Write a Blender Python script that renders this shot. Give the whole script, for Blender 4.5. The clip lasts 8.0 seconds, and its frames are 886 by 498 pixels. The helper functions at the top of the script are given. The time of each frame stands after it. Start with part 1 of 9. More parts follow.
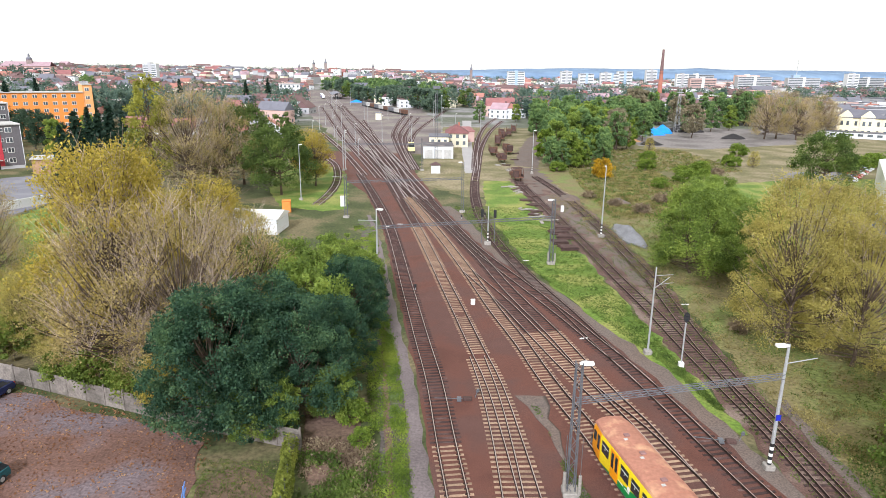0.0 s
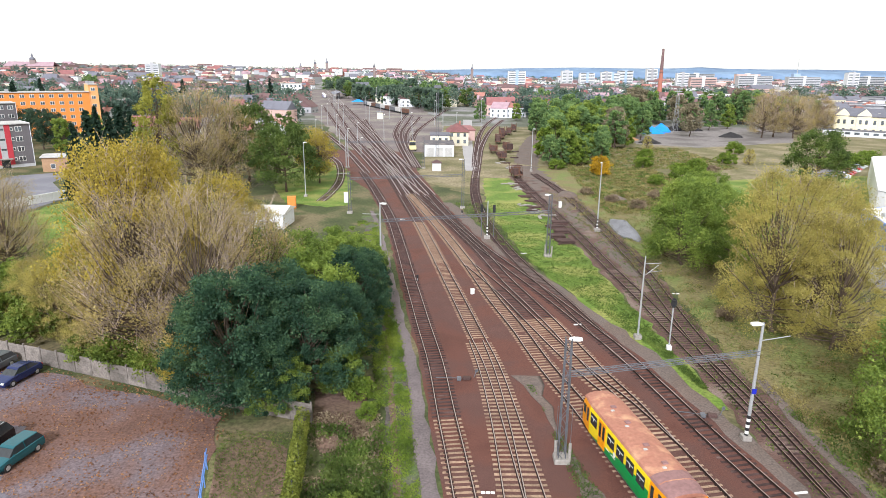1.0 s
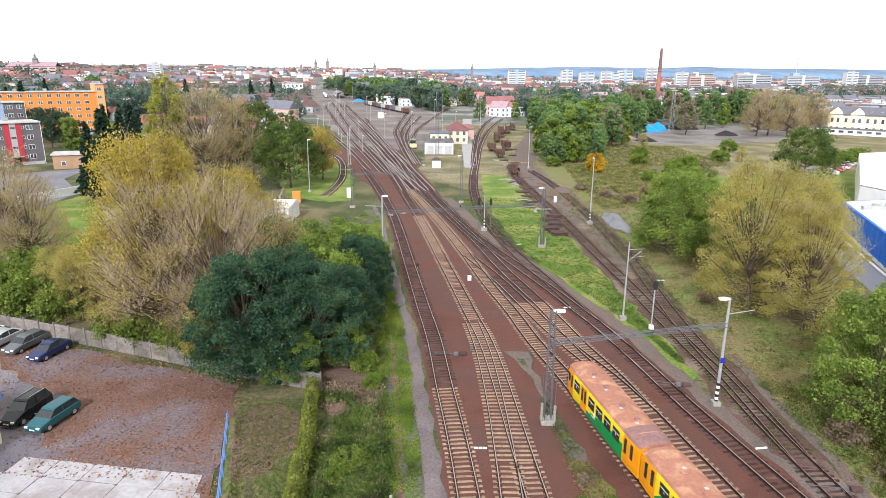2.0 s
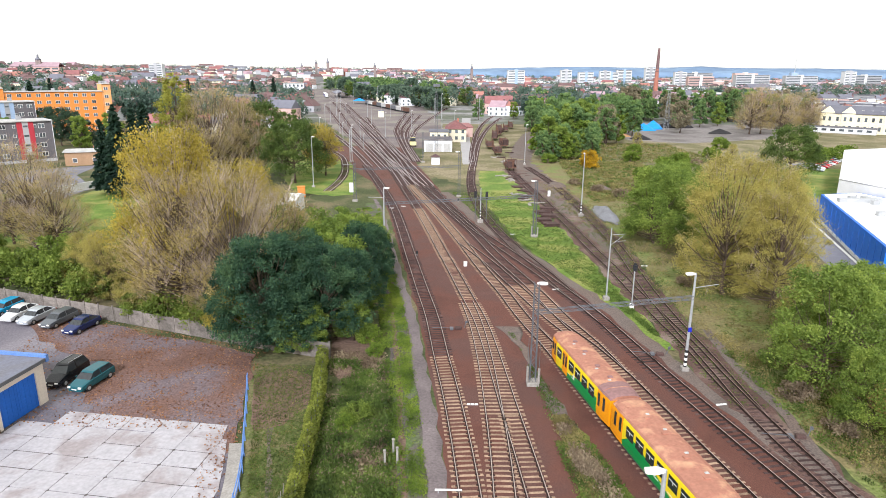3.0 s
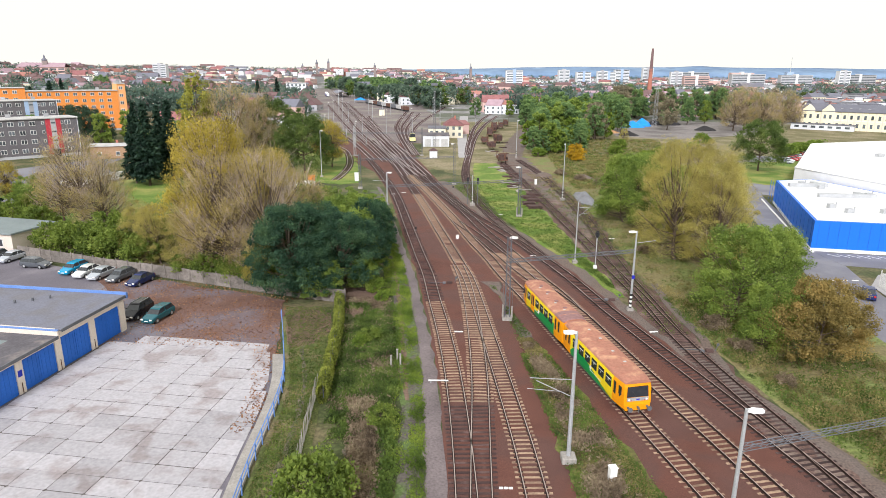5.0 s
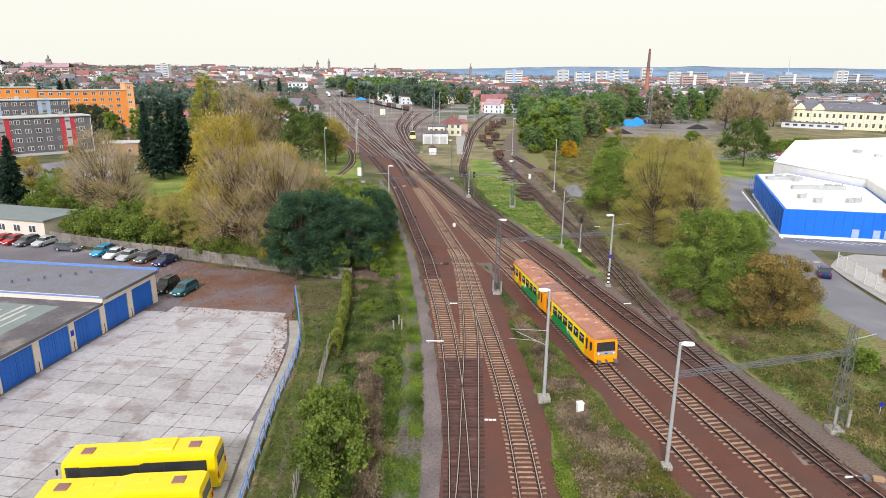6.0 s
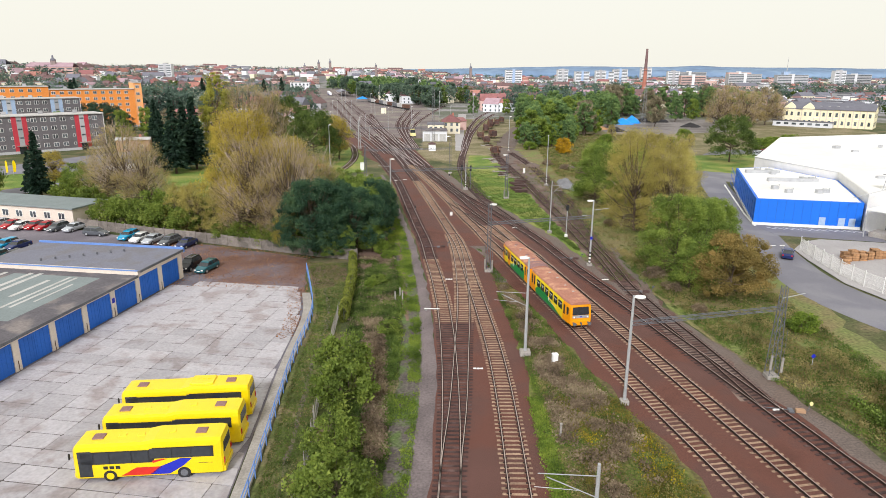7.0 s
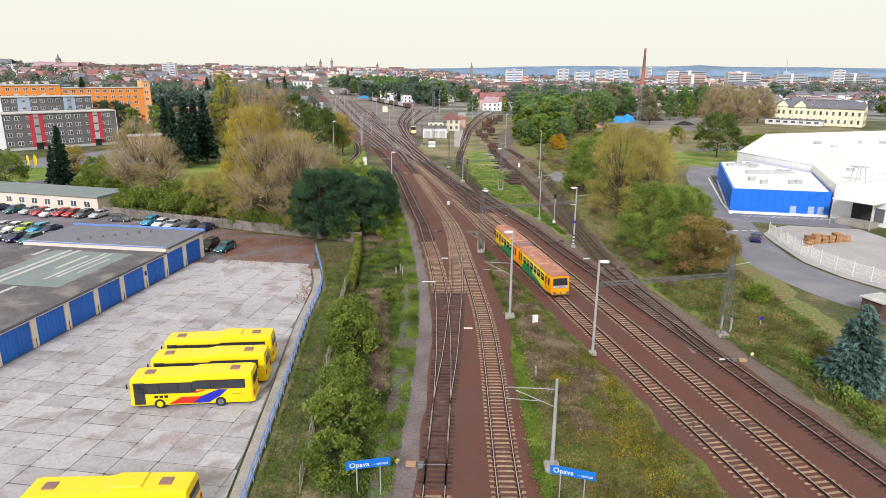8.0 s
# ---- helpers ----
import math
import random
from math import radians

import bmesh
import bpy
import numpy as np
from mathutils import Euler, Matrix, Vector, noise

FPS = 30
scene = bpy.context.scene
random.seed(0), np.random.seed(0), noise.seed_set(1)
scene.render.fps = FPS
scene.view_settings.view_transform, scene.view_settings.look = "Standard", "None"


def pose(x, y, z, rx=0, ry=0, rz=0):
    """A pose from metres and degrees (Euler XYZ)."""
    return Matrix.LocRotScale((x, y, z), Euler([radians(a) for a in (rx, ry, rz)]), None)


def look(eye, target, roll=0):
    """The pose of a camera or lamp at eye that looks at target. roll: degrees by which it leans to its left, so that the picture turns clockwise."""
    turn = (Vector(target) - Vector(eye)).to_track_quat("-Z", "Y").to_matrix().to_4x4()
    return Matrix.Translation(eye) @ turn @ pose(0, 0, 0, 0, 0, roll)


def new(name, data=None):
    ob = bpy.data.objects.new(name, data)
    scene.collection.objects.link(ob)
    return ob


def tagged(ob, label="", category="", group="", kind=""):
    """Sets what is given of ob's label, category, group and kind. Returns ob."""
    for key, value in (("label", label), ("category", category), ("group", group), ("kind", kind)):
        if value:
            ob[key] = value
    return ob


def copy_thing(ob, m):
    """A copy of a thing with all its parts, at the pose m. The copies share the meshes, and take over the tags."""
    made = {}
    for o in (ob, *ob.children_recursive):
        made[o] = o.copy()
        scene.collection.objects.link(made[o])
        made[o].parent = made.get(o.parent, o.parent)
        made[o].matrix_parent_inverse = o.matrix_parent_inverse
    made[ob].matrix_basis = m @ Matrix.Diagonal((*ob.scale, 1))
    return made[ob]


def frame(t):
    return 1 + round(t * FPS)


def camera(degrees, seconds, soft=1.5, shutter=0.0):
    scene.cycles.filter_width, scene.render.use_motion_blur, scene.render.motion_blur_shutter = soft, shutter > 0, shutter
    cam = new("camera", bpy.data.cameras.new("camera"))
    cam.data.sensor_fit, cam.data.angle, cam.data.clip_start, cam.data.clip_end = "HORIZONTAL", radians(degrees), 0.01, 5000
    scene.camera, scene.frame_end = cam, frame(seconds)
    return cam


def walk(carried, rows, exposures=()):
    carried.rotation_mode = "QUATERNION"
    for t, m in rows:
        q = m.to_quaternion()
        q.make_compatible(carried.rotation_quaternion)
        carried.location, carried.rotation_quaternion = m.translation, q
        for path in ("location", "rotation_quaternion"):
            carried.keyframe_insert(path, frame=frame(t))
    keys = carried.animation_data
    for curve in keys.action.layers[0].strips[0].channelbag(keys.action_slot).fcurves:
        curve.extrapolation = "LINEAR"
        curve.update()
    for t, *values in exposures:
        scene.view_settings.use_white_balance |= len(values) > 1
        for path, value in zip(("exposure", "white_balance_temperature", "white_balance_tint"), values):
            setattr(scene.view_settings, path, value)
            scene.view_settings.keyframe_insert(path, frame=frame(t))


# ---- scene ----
cam = camera(70.0, 8.0, soft=0.65)
# time, eye, target, roll: a drone that flies slowly backwards
PATH = [
    (0.0, (-2.840, 61.215, 28.555), (-2.976, 70.852, 25.887), 0.66),
    (0.5, (-2.832, 59.449, 28.572), (-2.979, 69.085, 25.899), 0.62),
    (1.0, (-2.736, 57.287, 28.565), (-2.890, 66.921, 25.890), 0.58),
    (1.5, (-2.575, 54.752, 28.544), (-2.734, 64.386, 25.867), 0.55),
    (2.0, (-2.368, 51.871, 28.517), (-2.529, 61.504, 25.838), 0.52),
    (2.5, (-2.129, 48.672, 28.488), (-2.292, 58.305, 25.808), 0.49),
    (3.0, (-1.871, 45.183, 28.462), (-2.034, 54.816, 25.781), 0.47),
    (3.5, (-1.600, 41.433, 28.442), (-1.763, 51.065, 25.761), 0.45),
    (4.0, (-1.322, 37.450, 28.429), (-1.484, 47.083, 25.748), 0.43),
    (4.5, (-1.037, 33.265, 28.422), (-1.198, 42.897, 25.741), 0.42),
    (5.0, (-0.743, 28.905, 28.420), (-0.903, 38.537, 25.738), 0.41),
    (5.5, (-0.437, 24.399, 28.419), (-0.597, 34.031, 25.736), 0.40),
    (6.0, (-0.111, 19.772, 28.413), (-0.274, 29.404, 25.730), 0.40),
    (6.5, (0.242, 15.052, 28.397), (0.077, 24.683, 25.712), 0.40),
    (7.0, (0.634, 10.260, 28.361), (0.463, 19.891, 25.674), 0.41),
    (7.5, (1.076, 5.420, 28.297), (0.897, 15.050, 25.606), 0.41),
    (8.0, (1.582, 0.550, 28.192), (1.392, 10.178, 25.498), 0.43),
]
walk(cam, [(t, look(eye, target, roll)) for t, eye, target, roll in PATH], exposures=((0.0, 0.14, 6120, 10), (3.5, 0.13, 6160, 10), (4.5, 0.05, 6220, 10), (6.0, -0.15, 6350, 10), (8.0, -0.22, 6450, 10)))

# ---------------------------------------------------------------- light
world = bpy.data.worlds.new("world")
scene.world = world
world.use_nodes = True
wn, wl = world.node_tree.nodes, world.node_tree.links
wn.clear()
sky = wn.new("ShaderNodeTexSky")
sky.sky_type = "NISHITA"
sky.sun_disc = False
sky.sun_elevation, sky.sun_rotation = radians(33), radians(192)
sky.air_density, sky.dust_density, sky.ozone_density = 1.0, 4.0, 1.0
cloud = wn.new("ShaderNodeMix")
cloud.data_type = "RGBA"
cloud.inputs[0].default_value = 0.86          # thin overcast: mostly white cloud, a little clear sky
cloud.inputs[7].default_value = (13.0, 12.65, 11.2, 1)
back = wn.new("ShaderNodeBackground")
back.inputs["Strength"].default_value = 0.096
wout = wn.new("ShaderNodeOutputWorld")
wl.new(sky.outputs[0], cloud.inputs[6])
wl.new(cloud.outputs[2], back.inputs["Color"])
wl.new(back.outputs[0], wout.inputs["Surface"])

sun = new("sun", bpy.data.lights.new("sun", "SUN"))
sun.data.energy, sun.data.angle, sun.data.color = 3.5, radians(8), (0.99, 0.98, 1.02)
sun.matrix_world = look((-26, -85, 82), (0, 40, 0))
scene.view_settings.exposure = 0.0


# ---------------------------------------------------------------- materials
def mat(name, col, rough=0.75, metal=0.0, var=0.22, big=0.35, fine=9.0, col2=None, share=0.5, bump=0.15,
        rnd=0.0, island=0.0, spec=0.35, patch=0.0, coords="Object"):
    """A surface with stains at one scale and grain at another; col2 comes in patches of the coarse pattern."""
    m = bpy.data.materials.new(name)
    m.use_nodes = True
    nt = m.node_tree
    b = nt.nodes["Principled BSDF"]
    b.inputs["Roughness"].default_value, b.inputs["Metallic"].default_value = rough, metal
    b.inputs["Specular IOR Level"].default_value = spec
    tc = nt.nodes.new("ShaderNodeTexCoord")
    spot = nt.nodes.new("ShaderNodeNewGeometry")

    def noise_at(scale, detail, dist=0.0):
        n = nt.nodes.new("ShaderNodeTexNoise")
        n.inputs["Scale"].default_value, n.inputs["Detail"].default_value = scale, detail
        n.inputs["Distortion"].default_value = dist
        nt.links.new(spot.outputs["Position"] if coords == "World" else tc.outputs[coords], n.inputs["Vector"])
        return n

    def mixed(kind, fac, a, c):
        x = nt.nodes.new("ShaderNodeMix")
        x.data_type, x.blend_type = "RGBA", kind
        for k, val in ((0, fac), (6, a), (7, c)):
            if isinstance(val, (int, float)):
                x.inputs[k].default_value = val
            elif isinstance(val, tuple):
                x.inputs[k].default_value = (*val, 1)
            else:
                nt.links.new(val, x.inputs[k])
        return x.outputs[2]

    def ranged(sock, a, c, lo, hi):
        r = nt.nodes.new("ShaderNodeMapRange")
        nt.links.new(sock, r.inputs[0])
        for k, val in zip((1, 2, 3, 4), (a, c, lo, hi)):
            r.inputs[k].default_value = val
        return r.outputs[0]

    def times(a, c):
        n = nt.nodes.new("ShaderNodeMath")
        n.operation = "MULTIPLY"
        nt.links.new(a, n.inputs[0])
        nt.links.new(c, n.inputs[1])
        return n.outputs[0]

    coarse, grain = noise_at(big, 5, 0.4), noise_at(fine, 4)
    colour = col
    if col2:
        t = 0.5 + (0.5 - share) * 0.45
        colour = mixed("MIX", ranged(coarse.outputs[0], t - 0.07, t + 0.07, 0.0, 1.0), col, col2)
    value = times(ranged(grain.outputs[0], 0.25, 0.75, 1 - var, 1 + var), ranged(coarse.outputs[0], 0.3, 0.7, 1 - var * 0.7, 1 + var * 0.7))
    if rnd:
        oi = nt.nodes.new("ShaderNodeObjectInfo")
        value = times(value, ranged(oi.outputs["Random"], 0, 1, 1 - rnd, 1 + rnd))
    if island:
        ge = nt.nodes.new("ShaderNodeNewGeometry")
        value = times(value, ranged(ge.outputs["Random Per Island"], 0, 1, 1 - island, 1 + island))
    hv = nt.nodes.new("ShaderNodeHueSaturation")
    if isinstance(colour, tuple):
        hv.inputs["Color"].default_value = (*colour, 1)
    else:
        nt.links.new(colour, hv.inputs["Color"])
    nt.links.new(value, hv.inputs["Value"])
    nt.links.new(hv.outputs[0], b.inputs["Base Color"])
    if bump:
        bp = nt.nodes.new("ShaderNodeBump")
        bp.inputs["Strength"].default_value, bp.inputs["Distance"].default_value = bump, 0.05
        nt.links.new(grain.outputs[0], bp.inputs["Height"])
        nt.links.new(bp.outputs[0], b.inputs["Normal"])
    return m


def leafmat(name, a, c, d=None, big=0.25):
    """Leaves: each leaf takes its own tone between two or three colours."""
    m = bpy.data.materials.new(name)
    m.use_nodes = True
    nt = m.node_tree
    b = nt.nodes["Principled BSDF"]
    b.inputs["Roughness"].default_value = 0.6
    b.inputs["Specular IOR Level"].default_value = 0.25
    ge = nt.nodes.new("ShaderNodeNewGeometry")
    tc = nt.nodes.new("ShaderNodeTexCoord")
    n = nt.nodes.new("ShaderNodeTexNoise")
    n.inputs["Scale"].default_value = big
    nt.links.new(tc.outputs["Object"], n.inputs["Vector"])
    add = nt.nodes.new("ShaderNodeMath")
    add.operation = "MULTIPLY_ADD"
    add.inputs[1].default_value = 0.42
    nt.links.new(ge.outputs["Random Per Island"], add.inputs[0])
    sub = nt.nodes.new("ShaderNodeMath")
    sub.operation = "MULTIPLY_ADD"
    sub.inputs[1].default_value, sub.inputs[2].default_value = 1.7, -0.55
    nt.links.new(n.outputs[0], sub.inputs[0])
    nt.links.new(sub.outputs[0], add.inputs[2])
    ramp = nt.nodes.new("ShaderNodeValToRGB")
    nt.links.new(add.outputs[0], ramp.inputs[0])
    ramp.color_ramp.elements[0].color = (*[v * 0.55 for v in a], 1)
    ramp.color_ramp.elements[1].color = (*[v * 1.12 for v in (d or c)], 1)
    if d:
        e = ramp.color_ramp.elements.new(0.55)
        e.color = (*c, 1)
    nt.links.new(ramp.outputs[0], b.inputs["Base Color"])
    tr = nt.nodes.new("ShaderNodeBsdfTranslucent")
    nt.links.new(ramp.outputs[0], tr.inputs["Color"])
    mx = nt.nodes.new("ShaderNodeMixShader")
    mx.inputs[0].default_value = 0.4
    nt.links.new(b.outputs[0], mx.inputs[1])
    nt.links.new(tr.outputs[0], mx.inputs[2])
    nt.links.new(mx.outputs[0], nt.nodes["Material Output"].inputs["Surface"])
    return m


# base colour lowered to stand for shade in the gaps between blades
GRASS = mat("shaded_grass_ground", (0.072, 0.088, 0.030), 0.9, col2=(0.135, 0.112, 0.060), share=0.42, var=0.5, big=0.11, fine=2.4, bump=0.6)
MEADOW = mat("dry_meadow", (0.215, 0.178, 0.082), 0.9, col2=(0.135, 0.158, 0.048), share=0.48, var=0.5, big=0.13, fine=2.6, bump=0.7)
LAWN = mat("lawn", (0.135, 0.215, 0.032), 0.9, col2=(0.215, 0.225, 0.060), share=0.45, var=0.42, big=0.14, fine=3.0, bump=0.4)
TOWN = mat("town_ground", (0.120, 0.130, 0.095), 0.9, col2=(0.230, 0.220, 0.225), share=0.45, var=0.35, big=0.03, fine=0.3, bump=0.0)
BALLAST = mat("brown_ballast", (0.146, 0.059, 0.044), 0.92, col2=(0.100, 0.048, 0.040), share=0.5, var=0.40, big=0.16, fine=12.0, bump=0.9)
GRAVEL = mat("grey_gravel", (0.165, 0.130, 0.116), 0.92, col2=(0.130, 0.096, 0.082), share=0.45, var=0.4, big=0.2, fine=6.0, bump=0.6)
PATHMAT = mat("grey_path", (0.170, 0.139, 0.142), 0.92, var=0.3, big=0.3, fine=5.0, bump=0.4)
DARKBED = mat("dark_track_bed", (0.125, 0.072, 0.060), 0.92, col2=(0.170, 0.125, 0.105), share=0.35, var=0.45, big=0.2, fine=6.0, bump=0.8)
RED_SOIL = mat("reddish_soil", (0.200, 0.128, 0.098), 0.92, col2=(0.118, 0.080, 0.055), share=0.45, var=0.4, big=0.2, fine=3.0, bump=0.6)
DIRT = mat("bare_dirt", (0.178, 0.144, 0.119), 0.92, col2=(0.111, 0.113, 0.048), share=0.4, var=0.45, big=0.16, fine=2.2, bump=0.5)
COALYARD = mat("coal_yard", (0.24, 0.215, 0.21), 0.92, col2=(0.13, 0.115, 0.11), share=0.4, var=0.25, big=0.06, fine=1.0, bump=0.3)
CONC_SLEEPER = mat("sleeper_concrete", (0.370, 0.255, 0.175), 0.85, col2=(0.225, 0.145, 0.102), share=0.40, var=0.3, big=0.9, fine=9, rnd=0.22, coords="World")
WOOD_SLEEPER = mat("sleeper_wood", (0.062, 0.036, 0.034), 0.85, col2=(0.105, 0.066, 0.060), share=0.3, var=0.35, big=0.9, fine=12, rnd=0.3, coords="World")
# rust darkened further to carry the shadow along each rail
RAIL_SIDE = mat("shaded_rail_rust", (0.028, 0.014, 0.011), 0.8, var=0.25, big=2.0, fine=20)
RAIL_TOP = mat("rail_worn_steel", (0.42, 0.34, 0.31), 0.38, 0.35, var=0.15, big=0.5, fine=10, bump=0)
RAIL_DULL = mat("rail_dull_top", (0.230, 0.160, 0.140), 0.55, 0.2, var=0.2, big=0.5, fine=10, bump=0)
SLAB = mat("concrete_slab", (0.415, 0.395, 0.420), 0.9, col2=(0.285, 0.250, 0.255), share=0.34, var=0.15, big=0.33, fine=3.4, rnd=0.13, bump=0.15, coords="World")
JOINT = mat("slab_joint_soil", (0.12, 0.105, 0.1), 0.95, var=0.3, big=0.3, fine=4)
ASPHALT = mat("lot_asphalt", (0.160, 0.145, 0.172), 0.9, col2=(0.200, 0.182, 0.205), share=0.4, var=0.25, big=0.12, fine=5)
ROAD = mat("road_asphalt", (0.191, 0.187, 0.221), 0.88, col2=(0.221, 0.217, 0.243), share=0.4, var=0.1, big=0.15, fine=6)
PAVE = mat("pale_paving", (0.378, 0.360, 0.366), 0.88, var=0.12, big=0.2, fine=5)
LITTER = mat("fallen_leaves_ground", (0.195, 0.108, 0.085), 0.92, col2=(0.145, 0.112, 0.122), share=0.5, var=0.5, big=0.16, fine=5.0, bump=0.6)
WHITE = mat("white_paint", (0.8, 0.79, 0.77), 0.6, var=0.06, big=0.4, fine=5, bump=0.02)
CREAM = mat("cream_render", (0.72, 0.63, 0.55), 0.85, var=0.08, big=0.4, fine=5, bump=0.05)
CONCRETE = mat("grey_concrete", (0.33, 0.305, 0.28), 0.9, var=0.22, big=0.5, fine=6, rnd=0.1)
GALV = mat("galvanised_steel", (0.47, 0.48, 0.50), 0.5, 0.35, var=0.15, big=1.0, fine=12)
DKSTEEL = mat("weathered_steel", (0.155, 0.160, 0.180), 0.6, 0.3, var=0.25, big=1.0, fine=12)
RUST = mat("rust", (0.13, 0.065, 0.045), 0.85, var=0.35, big=0.8, fine=9)
BLACK = mat("black_rubber", (0.025, 0.025, 0.027), 0.7, var=0.2, big=1, fine=10)
GLASS = mat("dark_window_glass", (0.03, 0.035, 0.042), 0.08, 0.0, var=0.2, big=0.6, fine=3, bump=0, spec=0.8)
PALEGLASS = mat("pale_window_glass", (0.10, 0.115, 0.13), 0.1, 0.0, var=0.4, big=0.5, fine=3, bump=0, rnd=0.5, spec=0.8)
BLUE_DOOR = mat("blue_paint", (0.022, 0.135, 0.56), 0.55, var=0.10, big=0.5, fine=6, rnd=0.07, bump=0.05)
BLUE_CLAD = mat("blue_cladding", (0.012, 0.16, 0.72), 0.5, var=0.05, big=0.3, fine=6, bump=0.03)
BLUE_RAIL = mat("blue_rail_paint", (0.14, 0.26, 0.60), 0.55, var=0.15, big=0.6, fine=8)
BITUMEN = mat("roof_bitumen", (0.190, 0.193, 0.240), 0.9, col2=(0.165, 0.16, 0.18), share=0.4, var=0.15, big=0.25, fine=5)
BITUMEN_OLD = mat("old_roof_felt", (0.122, 0.112, 0.126), 0.9, col2=(0.20, 0.175, 0.17), share=0.35, var=0.22, big=0.3, fine=4)
FELT_GREEN = mat("green_grey_roof_felt", (0.21, 0.245, 0.25), 0.9, var=0.12, big=0.3, fine=5)
FELT_WHITE = mat("whitewashed_felt", (0.48, 0.47, 0.46), 0.9, var=0.2, big=0.6, fine=6)
ROOF_WHITE = mat("white_membrane_roof", (0.800, 0.790, 0.775), 0.7, col2=(0.720, 0.700, 0.673), share=0.3, var=0.05, big=0.06, fine=1.5, bump=0.0)
BUS_YELLOW = mat("bus_yellow", (0.86, 0.62, 0.004), 0.28, var=0.04, big=0.5, fine=5, bump=0.0, spec=0.5)
RED_PAINT = mat("red_paint", (0.62, 0.03, 0.02), 0.4, var=0.08, big=0.5, fine=5, bump=0)
BLUE_PAINT = mat("deep_blue_paint", (0.02, 0.03, 0.45), 0.4, var=0.08, big=0.5, fine=5, bump=0)
TRAIN_YELLOW = mat("train_yellow", (0.88, 0.66, 0.015), 0.35, var=0.05, big=0.5, fine=5, bump=0)
TRAIN_ORANGE = mat("train_orange", (0.88, 0.33, 0.005), 0.35, var=0.05, big=0.5, fine=5, bump=0)
TRAIN_GREEN = mat("train_green", (0.005, 0.27, 0.065), 0.35, var=0.05, big=0.5, fine=5, bump=0)
TRAIN_ROOF = mat("weathered_salmon_roof", (0.40, 0.180, 0.125), 0.7, col2=(0.52, 0.29, 0.18), share=0.28, var=0.16, big=0.55, fine=4, bump=0.05)
TRAIN_ROOF_DARK = mat("sooty_roof_end", (0.27, 0.15, 0.145), 0.75, var=0.18, big=0.6, fine=4, bump=0.05)
LAMP_LENS = mat("lamp_lens", (0.85, 0.85, 0.82), 0.2, var=0.03, bump=0)
RED_LENS = mat("red_lens", (0.5, 0.02, 0.02), 0.25, var=0.03, bump=0)
BARK = mat("bark", (0.105, 0.075, 0.055), 0.9, var=0.35, big=1.2, fine=9, bump=0.5)
TWIG = mat("pale_twigs", (0.42, 0.335, 0.270), 0.9, var=0.3, big=1.0, fine=9, island=0.35, bump=0)
COAL = mat("coal", (0.03, 0.028, 0.03), 0.9, var=0.4, big=0.5, fine=4, bump=0.7)
STONE_HEAP = mat("grey_aggregate", (0.205, 0.205, 0.222), 0.95, var=0.28, big=0.4, fine=4, bump=0.8)
TARP = mat("blue_tarpaulin", (0.015, 0.27, 0.80), 0.5, var=0.15, big=0.6, fine=3, bump=0.3)
PALLETWOOD = mat("pallet_wood", (0.36, 0.20, 0.10), 0.85, var=0.3, big=0.8, fine=6, rnd=0.25)
OLDWOOD = mat("tarred_timber", (0.085, 0.05, 0.045), 0.85, var=0.35, big=0.8, fine=7, rnd=0.3)
BRICKRED = mat("brick_chimney", (0.40, 0.16, 0.115), 0.9, var=0.2, big=0.15, fine=2)
# town roofs: tones pulled towards pale violet-blue to stand for haze
TILE_RED = mat("red_roof_tiles", (0.29, 0.125, 0.125), 0.85, var=0.2, big=0.3, fine=3, rnd=0.3, bump=0.1)
TILE_ORANGE = mat("orange_roof_tiles", (0.36, 0.165, 0.135), 0.85, var=0.15, big=0.3, fine=3, rnd=0.25, bump=0.1)
TILE_BROWN = mat("brown_roof_tiles", (0.165, 0.100, 0.100), 0.85, var=0.2, big=0.3, fine=3, rnd=0.3, bump=0.1)
TILE_GREY = mat("haze_grey_roof_sheet", (0.165, 0.165, 0.200), 0.7, var=0.15, big=0.3, fine=3, rnd=0.25, bump=0.1)
TILE_PINK = mat("haze_pink_roof", (0.40, 0.275, 0.315), 0.85, var=0.15, big=0.3, fine=3, rnd=0.2, bump=0.1)
# white carries a slight blue for the haze over the town
R_WHITE = mat("haze_white_render", (0.74, 0.75, 0.78), 0.85, var=0.06, big=0.2, fine=2, rnd=0.12, bump=0)
R_CREAM = mat("render_cream", (0.75, 0.69, 0.54), 0.85, var=0.06, big=0.2, fine=2, rnd=0.15, bump=0)
R_PINK = mat("render_pink", (0.62, 0.42, 0.38), 0.85, var=0.06, big=0.2, fine=2, rnd=0.15, bump=0)
R_GREY = mat("render_grey", (0.42, 0.42, 0.44), 0.85, var=0.08, big=0.2, fine=2, rnd=0.2, bump=0)
R_YELLOW = mat("render_yellow", (0.80, 0.71, 0.34), 0.85, var=0.05, big=0.2, fine=2, rnd=0.1, bump=0)
R_ORANGE = mat("render_orange", (0.78, 0.28, 0.065), 0.85, var=0.07, big=0.2, fine=2, bump=0)
R_ORANGE_LIGHT = mat("render_light_orange", (0.82, 0.40, 0.17), 0.85, var=0.07, big=0.2, fine=2, bump=0)
R_RED = mat("render_red", (0.50, 0.05, 0.07), 0.85, var=0.08, big=0.2, fine=2, bump=0)
R_BUFF = mat("buff_render", (0.88, 0.80, 0.56), 0.85, var=0.06, big=0.2, fine=2, bump=0)
R_OCHRE = mat("ochre_render", (0.40, 0.25, 0.15), 0.85, var=0.1, big=0.3, fine=3, bump=0)
